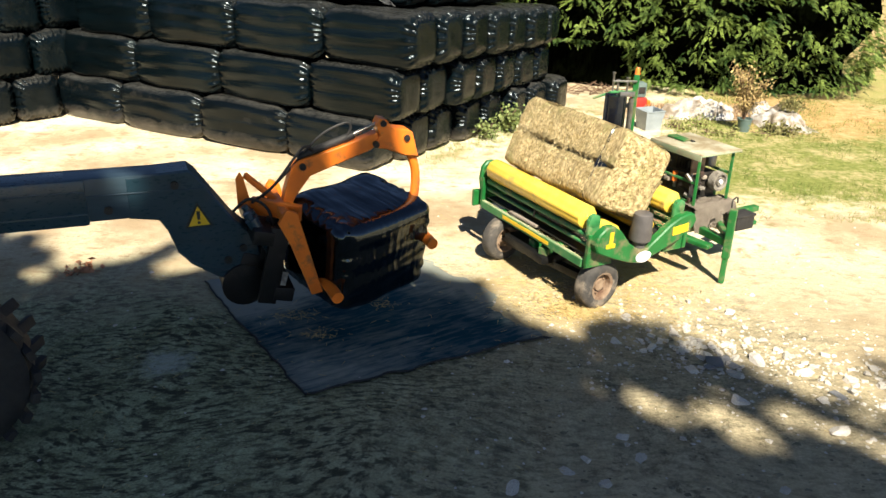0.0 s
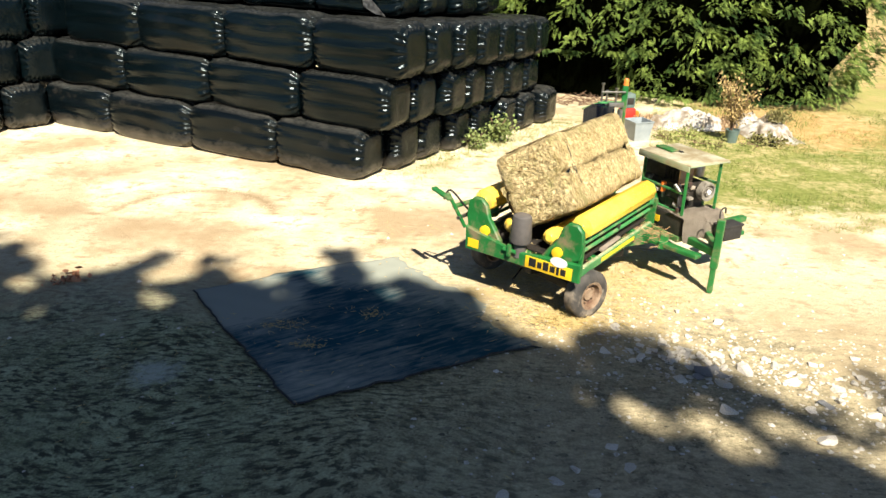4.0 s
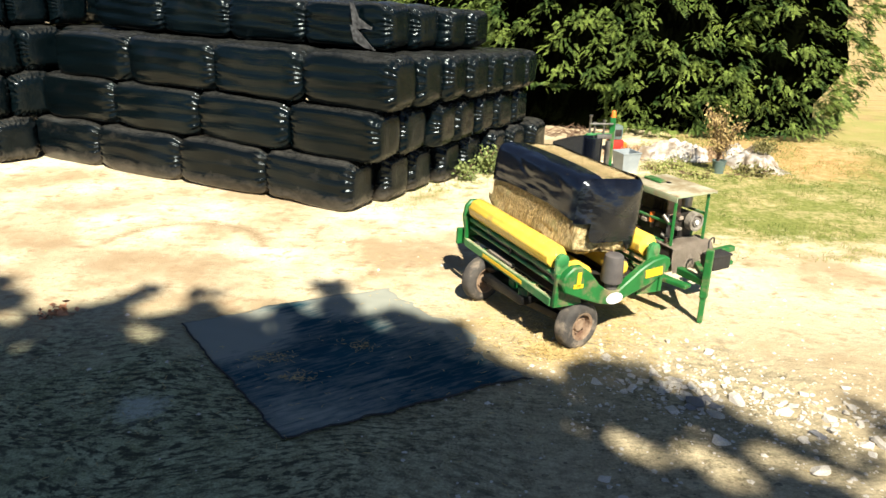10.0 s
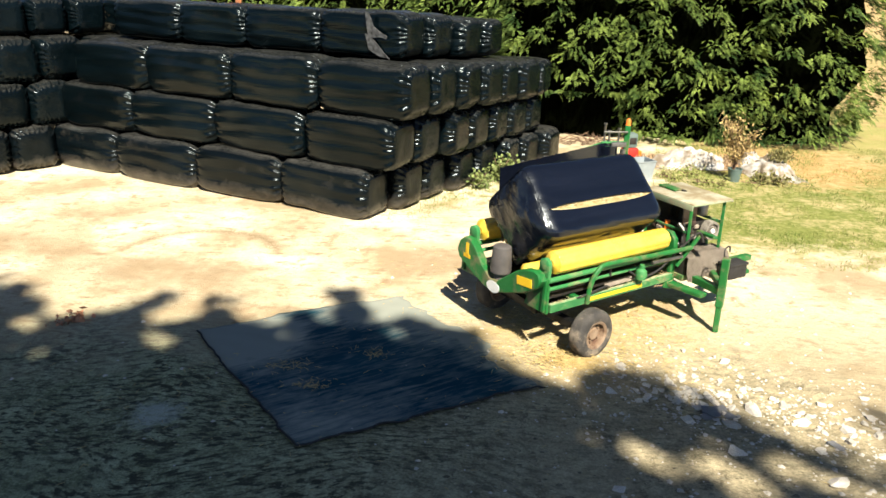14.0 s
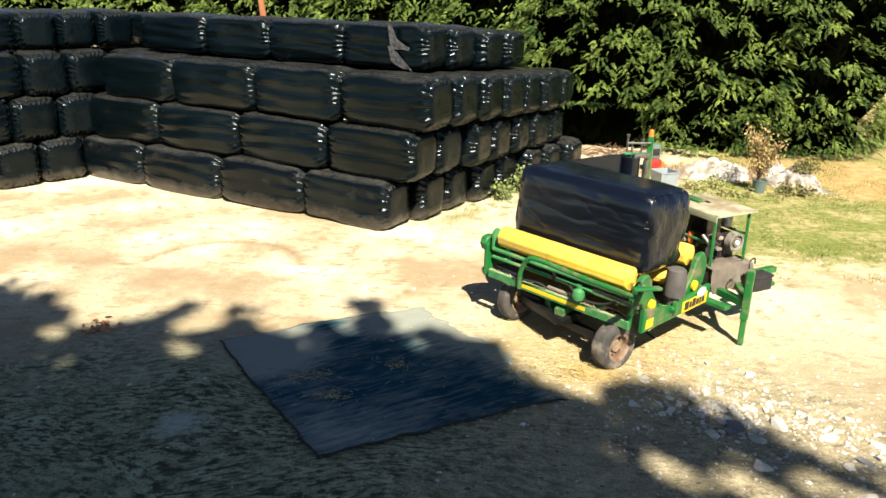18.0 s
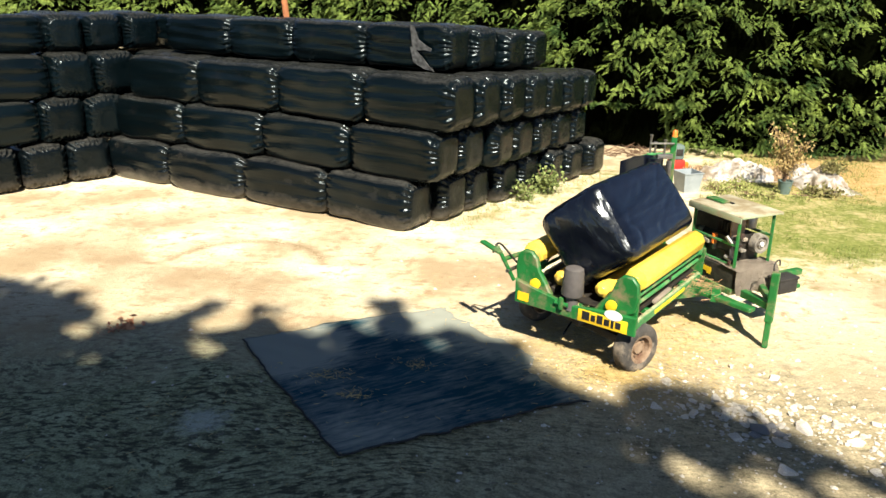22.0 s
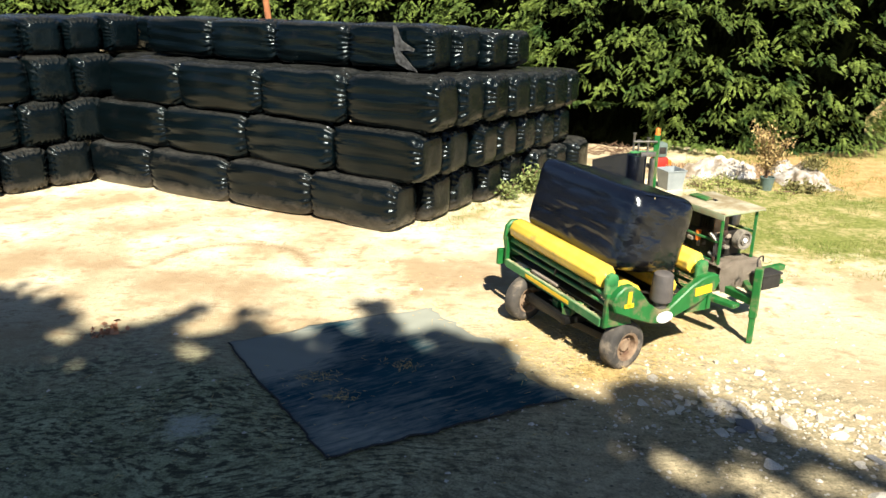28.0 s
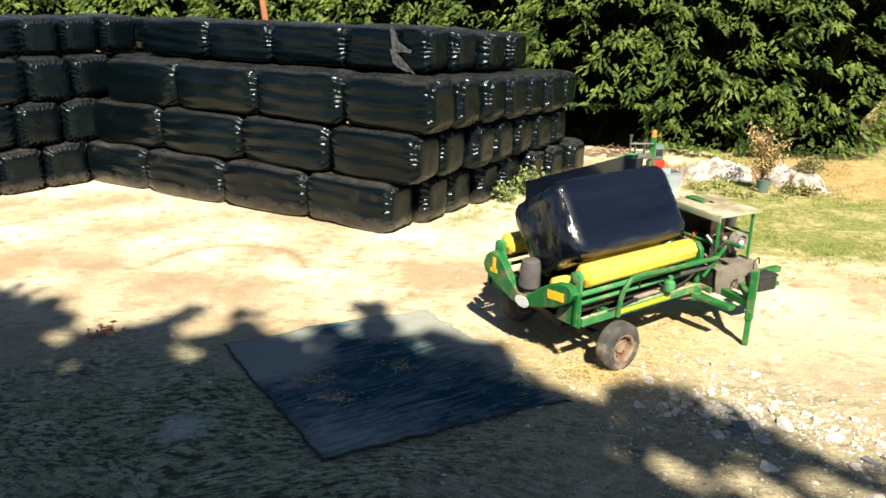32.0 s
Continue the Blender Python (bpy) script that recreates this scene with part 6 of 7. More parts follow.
def cypress(at, radius, height, count, seed, size=0.30, low=0.55, apart=1.0, sprays=90):
    rnd = random.Random(seed)
    w = thing("cypress_tree", "dense dark green cypress with drooping sprays down to the ground", "tree", at, group="cypress hedge")
    bm = bmesh.new()
    rod(bm, (0, 0, -0.1), (0, 0, height * 0.8), 0.22, 0.05, seg=10)
    part("trunk", bm, BARK, w)

    def r_at(z, a):
        f = z / height
        prof = min(1.0, 0.86 + f * 0.7) if f < 0.3 else max(0.05, 1 - ((f - 0.3) / 0.7) ** 1.6)
        return radius * prof * (1 + 0.16 * noise.noise((math.cos(a) * 1.5 + seed, math.sin(a) * 1.5, z * 0.7)) + 0.10 * noise.noise((math.cos(a) * 4, math.sin(a) * 4 + seed, z * 1.9)))
    # near-black core that paints the shade between the sprays
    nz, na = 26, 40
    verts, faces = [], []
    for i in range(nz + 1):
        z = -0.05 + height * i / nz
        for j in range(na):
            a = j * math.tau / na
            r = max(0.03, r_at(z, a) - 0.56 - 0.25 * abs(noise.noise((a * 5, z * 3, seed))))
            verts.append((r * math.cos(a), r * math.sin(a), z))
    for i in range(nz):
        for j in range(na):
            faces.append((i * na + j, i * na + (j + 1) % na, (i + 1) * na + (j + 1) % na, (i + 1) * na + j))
    inner = new("inner_crown", raw("inner_crown", verts, faces, CROWN_SHADE, True))
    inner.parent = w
    verts, faces = [], []
    clumps = int(count / 17)
    spots = []
    tries = 0
    while len(spots) < clumps and tries < clumps * 40:
        tries += 1
        z0 = low + (min(height, 5.2) - low) * rnd.random() ** 1.1
        # mostly on the side that is seen
        a0 = rnd.uniform(-math.pi - 0.1, 0.35)
        if any(abs(z0 - b) < 0.34 * apart and abs(a0 - c) * radius < 0.50 * apart for b, c in spots):
            continue
        spots.append((z0, a0))
        lift = rnd.uniform(-0.10, 0.34)
        wide = rnd.uniform(0.6, 1.25)
        r = r_at(z0, a0) - 0.36 + lift
        heart = Vector((r * math.cos(a0), r * math.sin(a0), z0))
        face, across = Vector((math.cos(a0), math.sin(a0), 0)), Vector((-math.sin(a0), math.cos(a0), 0))
        across.z = rnd.uniform(-0.45, 0.45)
        # a pad of short sprays, thick in the middle and frayed at its tips
        for _ in range(int(sprays * wide)):
            u, v, d = rnd.gauss(0, 0.5), rnd.gauss(0, 0.5), rnd.random()
            p = heart + across * (u * 0.42 * wide) + face * (d * 0.34 * wide) + Vector((0, 0, v * 0.22 * wide - 0.22 * abs(u) * wide - 0.10 * d))
            p.z = max(p.z, low)
            o = face * rnd.uniform(0.5, 1.0) + across * (u * 0.9 + rnd.gauss(0, 0.35)) + Vector((0, 0, rnd.uniform(-0.3, 0.5)))
            spray(rnd, verts, faces, p, o, size * rnd.uniform(0.34, 0.72) * (0.75 + 0.25 * wide))
    crown = new("crown", raw("crown", verts, faces, NEEDLE))
    crown.parent = w
    return w


cypress((3.9, 21.6, 0), 2.6, 8.0, 1250, 1, 0.31, 1.2, 1.35, 80)
cypress((6.3, 21.2, 0), 2.5, 8.5, 1500, 2, 0.31, 0.2, 1.35, 80)
cypress((8.6, 21.5, 0), 3.05, 8.5, 2500, 12, 0.31, 0.15, 1.3, 80)
cypress((1.4, 23.6, 0), 2.7, 8.0, 1800, 3, 0.33, 1.6, 1.2, 60)
cypress((-2.6, 25.5, 0), 2.7, 8.0, 2000, 4, 0.36, 2.2, 1.0, 56)
cypress((-6.6, 26.8, 0), 2.7, 8.0, 2000, 5, 0.36, 2.2, 1.0, 56)
cypress((-10.8, 27.6, 0), 2.8, 8.0, 2000, 6, 0.36, 2.2, 1.0, 56)
cypress((-15.2, 28.0, 0), 2.9, 8.0, 1700, 7, 0.36, 2.2, 1.0, 56)
cypress((-19.6, 28.0, 0), 2.9, 8.0, 1300, 8, 0.36, 2.2, 1.0, 56)

def build_pine():
    w = thing("pine_tree", "bare orange-brown pine trunk standing before the hedge", "tree", (-6.05, 23.2, 0))
    bm = bmesh.new()
    tube(bm, curve([(0.25, 0, -0.1), (0.12, 0, 2.0), (0.0, 0, 3.6), (-0.22, 0, 5.0), (-0.3, 0, 7.0)], 6), 0.09, 12)
    part("trunk", bm, PINEBARK, w)
    bm = bmesh.new()
    tube(bm, curve([(0.0, 0, 3.5), (0.35, 0.1, 4.3), (0.5, 0.2, 5.4)], 5), 0.05, 8)
    part("limb", bm, PINEBARK, w)


build_pine()


# broad trees behind the viewer: their crowns shade the front of the yard
SHADE_EDGE = [(-9, 9.6), (-6.4, 9.5), (-6.23, 9.23), (-5.86, 9.26), (-5.61, 9), (-5.25, 9.07), (-4.63, 8.13), (-4.22, 8.16), (-3.98, 8.41), (-3.7, 8.6), (-3.48, 8.35), (-3.28, 7.98), (-3, 7.96), (-2.93, 8.16), (-2.69, 8.28), (-2.33, 8.21), (-2.16, 8.07), (-1.87, 8.09), (-1.8, 8.25), (-1.55, 8.4), (-1.3, 8.29), (-1.25, 8.62), (-0.96, 8.71), (-0.84, 8.35), (-0.7, 8.17), (-0.39, 8.35), (-0.12, 8.3), (0.1, 8.05), (0.4, 8.03), (0.49, 7.68), (0.69, 7.35), (0.93, 7.08), (1.23, 6.91), (1.43, 6.6), (1.5, 7), (1.83, 7.25), (2.27, 7), (2.55, 6.6), (3.06, 6.05), (3.49, 5.6), (3.83, 5.1), (6, 3.6)]
GAPS = [(1.76, 5.80, 2.00, 5.50, 0.12), (2.36, 5.62, 2.62, 5.22, 0.16), (2.98, 5.62, 3.75, 5.0, 0.13), (1.32, 6.0, 1.5, 5.85, 0.06),
        (-4.83, 8.02, -4.62, 7.91, 0.13), (-4.74, 7.39, -4.59, 7.34, 0.06), (-4.3, 7.08, -4.2, 7.37, 0.07), (-3.12, 7.76, -2.98, 7.57, 0.1), (-1.46, 8.34, -1.33, 8.22, 0.09), (-0.54, 8.04, -0.46, 7.84, 0.09)]
# clumps of leaves that reach past the edge of the shade
CLUMPS = [(-5.97, 9.05, 0.3, 0.3), (-5.33, 8.97, 0.3, 0.3), (-3.43, 8.87, 0.2, 0.55), (-3.45, 8.66, 0.18, 0.5), (-2.71, 8.78, 0.2, 0.5), (-2.66, 8.41, 0.2, 0.55), (-1.19, 9.05, 0.26, 0.4), (-1.13, 8.84, 0.2, 0.4), (-4.26, 8.26, 0.2, 0.3), (-1.85, 8.52, 0.15, 0.15),
          (2.1, 6.85, 0.28, 0.16), (2.3, 7.1, 0.18, 0.16), (3, 6.2, 0.28, 0.16), (3.4, 5.85, 0.28, 0.16), (3.9, 5.5, 0.28, 0.16), (4.25, 6.2, 0.3, 0.16), (4.3, 5.9, 0.25, 0.16), (4.7, 5.7, 0.3, 0.16), (2.6, 6.5, 0.25, 0.16), (-6, 9.2, 0.4, 0.16)]


def gap_at(gx, gy):
    """How far inside an opening a point lies: below 1 is inside."""
    best = 9.0
    for ax, ay, bx, by, r in GAPS:
        dx, dy = bx - ax, by - ay
        f = max(0.0, min(1.0, ((gx - ax) * dx + (gy - ay) * dy) / (dx * dx + dy * dy)))
        best = min(best, math.hypot(gx - ax - dx * f, gy - ay - dy * f) / r)
    return best


def build_shade_trees():
    rnd = random.Random(21)
    quads = {0: ([], []), 1: ([], [])}
    xs, ys = [p[0] for p in SHADE_EDGE], [p[1] for p in SHADE_EDGE]
    for _ in range(80000):
        gx, gy = rnd.uniform(-9, 7), rnd.uniform(-7.0, 9.8)
        edge = float(np.interp(gx, xs, ys)) + rnd.gauss(0, 0.06)
        inside = gy <= edge
        if not inside:
            inside = any(rnd.random() < thick and math.hypot(gx - a, gy - b) < c * rnd.uniform(0.5, 1.15) for a, b, c, thick in CLUMPS)
        gap = gap_at(gx, gy) if inside else 9.0
        if not inside or gap < rnd.uniform(0.95, 1.5):
            continue
        p = Vector((gx, gy, 0)) + TO_SUN * rnd.uniform(14, 21)
        deep = gy < edge - 0.9 and gap > 3.5
        s = rnd.uniform(0.28, 0.45) if deep else rnd.uniform(0.10, 0.22)
        u = Vector((rnd.gauss(0, 1), rnd.gauss(0, 1), rnd.gauss(0, 0.6))).normalized()
        v = u.cross(Vector((rnd.gauss(0, 1), rnd.gauss(0, 1), rnd.gauss(0, 1)))).normalized()
        vv, ff = quads[0 if gx < -0.8 else 1]
        k = len(vv)
        vv.extend((p - u * s, p - v * s * 0.5, p + u * s, p + v * s * 0.5))
        ff.append((k, k + 1, k + 2, k + 3))
    for i, x in enumerate((-1.2, 3.4)):
        y = -7.5
        w = thing("shade_tree", "tall broadleaved tree that shades the front of the yard", "tree", (x, y, 0), group="shade trees")
        bm = bmesh.new()
        tube(bm, curve([(0, 0, -0.1), (0.1, 0.1, 4), (-0.1, 0.6, 8), (0.1, 1.2, 12.5)], 6), 0.22, 10)
        part("trunk", bm, BARK, w)
        for k in range(7):
            bm = bmesh.new()
            a, z = k * 0.9, 7.0 + k * 0.7
            tube(bm, curve([(0, 0.5, z), (1.0 * math.cos(a), 0.8 + 0.9 * math.sin(a), z + 1.0), (2.2 * math.cos(a), 1.2 + 2.0 * math.sin(a), z + 1.9)], 5), 0.07, 7)
            part("limb", bm, BARK, w)
        vv, ff = quads[i]
        o = Vector((x, y, 0))
        crown = new("crown", raw("crown", [v - o for v in vv], ff, LEAF))
        crown.parent = w


build_shade_trees()


# ---------------------------------------------------------------- stones, straw, grass
def stone_mesh(seed, mat):
    """A broken stone: a block cut by random planes, with sharp facets."""
    rnd = random.Random(seed)
    bm = bmesh.new()
    bmesh.ops.create_cube(bm, size=2.0)
    for _ in range(9):
        nrm = Vector((rnd.gauss(0, 1), rnd.gauss(0, 1), rnd.gauss(0, 0.8))).normalized()
        got = bmesh.ops.bisect_plane(bm, geom=bm.verts[:] + bm.edges[:] + bm.faces[:], plane_co=nrm * rnd.uniform(0.62, 0.95), plane_no=nrm, clear_outer=True)
        rim = [e for e in got["geom_cut"] if isinstance(e, bmesh.types.BMEdge)]
        if rim:
            bmesh.ops.contextual_create(bm, geom=rim)
    sc = (rnd.uniform(0.8, 1.25), rnd.uniform(0.55, 0.95), rnd.uniform(0.22, 0.5))
    for v in bm.verts:
        v.co = Vector((v.co.x * sc[0], v.co.y * sc[1], v.co.z * sc[2]))
    bmesh.ops.recalc_face_normals(bm, faces=bm.faces[:])
    return finish(bm, "stone", mat)


def build_stones():
    rnd = random.Random(8)
    pale = [stone_mesh(k, STONE) for k in range(16)]
    dark = [stone_mesh(50 + k, SLATE) for k in range(3)]

    def put(x, y, s, mat_dark=False):
        ob = new("stone", rnd.choice(dark if mat_dark else pale))
        ob.matrix_basis = pose(x, y, ground_height(x, y) + s * 0.12, rnd.uniform(-12, 12), rnd.uniform(-12, 12), rnd.uniform(0, 360)) @ Matrix.Diagonal((s, s, s, 1))
        tagged(ob, "grey broken stone lying on the earth" if mat_dark else "pale broken limestone lying on the earth", "stone", "loose stones in the yard")
    heaps = [(rnd.uniform(2.3, 4.6), rnd.gauss(0, 0.22)) for _ in range(14)]
    for _ in range(250):
        hx, off = rnd.choice(heaps)
        x = hx + rnd.gauss(0, 0.22)
        y = 6.75 - 0.42 * (x - 2.6) + off + rnd.gauss(0, 0.26)
        put(x, y, min(0.075, 0.016 + abs(rnd.gauss(0, 0.018))))
    for x, y, s in ((2.37, 6.25, 0.07), (2.75, 6.2, 0.1), (2.65, 5.75, 0.1), (3.05, 6.45, 0.12), (3.45, 6.25, 0.1), (0.98, 4.75, 0.07), (1.25, 4.62, 0.06), (1.15, 4.9, 0.06), (0.55, 4.55, 0.09), (3.35, 5.35, 0.09),
                    (4.0, 5.2, 0.09), (1.75, 6.75, 0.06), (1.95, 7.3, 0.06), (4.1, 5.75, 0.1), (3.75, 5.95, 0.08), (2.0, 5.2, 0.04), (1.5, 5.2, 0.05), (1.6, 4.95, 0.06), (2.6, 4.6, 0.05)):
        put(x, y, s * 0.85)
    for x, y, s in ((2.62, 6.38, 0.1), (2.7, 6.45, 0.08), (2.78, 6.36, 0.07), (2.55, 6.3, 0.06), (3.6, 5.9, 0.07), (4.4, 5.6, 0.1)):
        put(x, y, s, True)
    verts, faces = [], []
    for _ in range(17000):
        x, y = rnd.uniform(-4.5, 6.0), rnd.uniform(3.6, 11)
        if rnd.random() > ((0.06 if x > -0.2 and y < 7.6 else 0.02 if y < 8.0 and x < 0 else 0.05 if x > 1.2 else 0.012) + 0.95 * math.exp(-((y - (6.6 - 0.42 * (x - 2.6))) / 0.9) ** 2) * (1 if x > 1.2 else 0.12 if x > 0.3 else 0)):
            continue
        s = rnd.uniform(0.006, 0.022) * rnd.choice((1, 1, 1, 1.7))
        z = ground_height(x, y)
        k = len(verts)
        for a in range(5):
            an = a * 1.2566 + rnd.uniform(-0.3, 0.3)
            verts.append((x + math.cos(an) * s * rnd.uniform(0.7, 1.3), y + math.sin(an) * s * rnd.uniform(0.7, 1.3), z - 0.003))
        verts.append((x, y, z + s * rnd.uniform(0.4, 0.8)))
        faces.extend((k + a, k + (a + 1) % 5, k + 5) for a in range(5))
    cv, cf = [], []
    for _ in range(9000):
        x, y = rnd.uniform(-5.0, 4.5), rnd.uniform(3.0, 8.6)
        if noise.noise((x * 0.9, y * 1.6, 12)) + rnd.gauss(0, 0.25) < 0.05 or y > 8.1 - abs(x + 1.5) * 0.30:
            continue
        s = rnd.uniform(0.004, 0.013) * rnd.choice((1, 1, 1, 1.6, 2.4 if x > -0.5 else 1))
        z = ground_height(x, y)
        k = len(cv)
        for a in range(6):
            an = a * 1.047 + rnd.uniform(-0.25, 0.25)
            cv.append((x + math.cos(an) * s * rnd.uniform(0.9, 1.9), y + math.sin(an) * s * rnd.uniform(0.6, 1.1), z - 0.003))
        cv.append((x + rnd.uniform(-0.3, 0.3) * s, y, z + s * rnd.uniform(0.3, 0.7)))
        cf.extend((k + a, k + (a + 1) % 6, k + 6) for a in range(6))
    tagged(new("earth_clods", raw("earth_clods", cv, cf, CLOD)), "dark crumbs of trodden earth", "earth", kind="stuff")
    tagged(new("gravel", raw("gravel", verts, faces, STONE)), "small pale stone chips scattered on the earth", "gravel", kind="stuff")


build_stones()


def build_straw():
    rnd = random.Random(31)
    verts, faces = [], []

    def wisp(x, y, z, ln):
        a = rnd.uniform(0, math.pi)
        d = Vector((math.cos(a), math.sin(a), rnd.uniform(-0.12, 0.12))) * ln / 2
        s = Vector((-math.sin(a), math.cos(a), 0)) * 0.002
        p = Vector((x, y, z))
        k = len(verts)
        verts.extend((p - d - s, p - d + s, p + d + s, p + d - s, p + Vector((0, 0, 0.004))))
        faces.extend(((k, k + 4, k + 1), (k + 1, k + 4, k + 2), (k + 2, k + 4, k + 3), (k + 3, k + 4, k)))
    for cx, cy, sx, sy, n, h in ((1.42, 7.36, 0.16, 0.09, 900, 0.055), (1.5, 7.5, 0.4, 0.25, 500, 0.02), (1.75, 8.4, 0.7, 0.6, 1500, 0.012), (2.2, 8.9, 0.4, 0.5, 600, 0.03), (1.2, 7.6, 0.3, 0.25, 350, 0.012), (-1.55, 7.12, 0.12, 0.07, 60, 0.01),
                                 (-0.7, 7.4, 0.12, 0.06, 50, 0.02), (-1.25, 6.7, 0.12, 0.06, 60, 0.02), (2.2, 7.6, 0.5, 0.4, 300, 0.01), (0.0, 9.5, 1.5, 0.8, 300, 0.01), (-2.0, 6.2, 1.5, 1.0, 200, 0.008)):
        for _ in range(n):
            x, y = rnd.gauss(cx, sx), rnd.gauss(cy, sy)
            wisp(x, y, ground_height(x, y) + 0.008 + abs(rnd.gauss(0, h * 0.5)) + (0.014 if -2.7 < x < 1.3 and y < 9.2 else 0), rnd.uniform(0.025, 0.085))
    tagged(new("loose_straw", raw("loose_straw", verts, faces, STRAW)), "loose wisps of hay on the earth and sheet", "hay", kind="stuff")
    # hay caught on the wrapper's frame
    verts.clear()
    faces.clear()
    for cx, cy, cz, sx, sy, n in ((2.6, 8.75, 0.54, 0.13, 0.22, 130), (2.45, 9.1, 0.54, 0.10, 0.18, 90)):
        for _ in range(n):
            wisp(rnd.gauss(cx, sx), rnd.gauss(cy, sy), cz + abs(rnd.gauss(0, 0.04)), rnd.uniform(0.06, 0.18))
    tagged(new("caught_hay", raw("caught_hay", verts, faces, DRYLEAF)), "wisps of hay caught on the wrapper's frame", "hay", kind="stuff")


build_straw()


def build_grass():
    rnd = random.Random(41)
    verts, faces = [], []

    def blade(x, y, h):
        a = rnd.uniform(0, math.tau)
        s = Vector((math.cos(a), math.sin(a), 0)) * 0.004
        p = Vector((x, y, ground_height(x, y) - 0.005))
        lean = Vector((rnd.gauss(0, 0.4), rnd.gauss(0, 0.4), 1)) * h
        k = len(verts)
        verts.extend((p - s, p + s, p + lean * 0.6 + s * 0.7, p + lean))
        faces.extend(((k, k + 1, k + 2), (k, k + 2, k + 3)))
    n = 0
    while n < 26000:
        x, y = rnd.uniform(2.8, 11), rnd.uniform(10.3, 19)
        if x < 3.0 + 0.27 * (y - 10.4):
            continue
        if noise.noise((x * 0.9, y * 0.9, 5)) + 0.6 * noise.noise((x * 3, y * 3, 2)) + rnd.gauss(0, 0.12) < -0.02 + max(0, 11.4 - y) * 0.25:
            continue
        blade(x, y, rnd.uniform(0.02, 0.075))
        n += 1
    for _ in range(2200):
        f = rnd.random()
        x, y = -0.8 + 3.4 * f + rnd.gauss(0.15, 0.28), 12.75 + 4.4 * f + rnd.gauss(-0.1, 0.3)
        blade(x, y, rnd.uniform(0.02, 0.09))
    tagged(new("grass", raw("grass", verts, faces, GRASS)), "short dry grass with green patches", "grass", kind="stuff")


build_grass()


def leafy(name, label, at, height, spread, leaves, mat, seed, stems=7, size=0.06):
    rnd = random.Random(seed)
    w = thing(name, label, "plant", at)
    bm = bmesh.new()
    tips = []
    for k in range(stems):
        a = rnd.uniform(0, math.tau)
        tip = Vector((math.cos(a) * spread * rnd.uniform(0.2, 1), math.sin(a) * spread * rnd.uniform(0.2, 1), height * rnd.uniform(0.65, 1)))
        tube(bm, curve([(0, 0, 0), (tip.x * 0.3, tip.y * 0.3, tip.z * 0.5), tip], 4), 0.008, 5)
        tips.append(tip)
    part("stem", bm, BARK, w)
    verts, faces = [], []
    for _ in range(leaves):
        t = rnd.choice(tips)
        f = rnd.uniform(0.35, 1.05)
        p = Vector((t.x * f, t.y * f, t.z * f)) + Vector((rnd.gauss(0, 0.07), rnd.gauss(0, 0.07), rnd.gauss(0, 0.06)))
        p.z = max(p.z, 0.02)
        u = Vector((rnd.gauss(0, 1), rnd.gauss(0, 1), rnd.gauss(0, 1))).normalized() * size * rnd.uniform(0.6, 1.2)
        v = u.cross(Vector((rnd.gauss(0, 1), rnd.gauss(0, 1), rnd.gauss(0, 1)))).normalized() * size * 0.5
        k = len(verts)
        verts.extend((p - u, p - v, p + u, p + v))
        faces.append((k, k + 1, k + 2, k + 3))
    lv = new("foliage", raw("foliage", verts, faces, mat))
    lv.parent = w


leafy("dead_shrub", "dead brown shrub standing in a bucket by the heap", (6.05, 15.6, 0.1), 1.22, 0.44, 1100, SHRUBLEAF, 3, 15, 0.034)
leafy("weed_clump", "green weeds at the foot of the stack", (1.15, 15.0, 0), 0.45, 0.40, 500, OLIVE_FRESH, 4, 9, 0.05)
leafy("weed_clump", "green weeds at the foot of the stack", (0.75, 14.4, 0), 0.34, 0.28, 260, OLIVE_FRESH, 5, 7, 0.045)
leafy("weed_clump", "green weeds at the foot of the heap", (5.2, 15.9, 0), 0.13, 0.45, 300, YOUNGWEED, 6, 8, 0.028)
leafy("weed_clump", "low green weeds between the tub and the heap", (4.75, 15.5, 0), 0.11, 0.42, 420, YOUNGWEED, 16, 9, 0.026)
leafy("weed_clump", "low green weeds before the bucket", (5.55, 15.15, 0), 0.10, 0.5, 420, YOUNGWEED, 17, 9, 0.026)
leafy("weed_clump", "low green weeds at the foot of the heap", (6.5, 15.2, 0), 0.10, 0.5, 300, YOUNGWEED, 18, 9, 0.026)


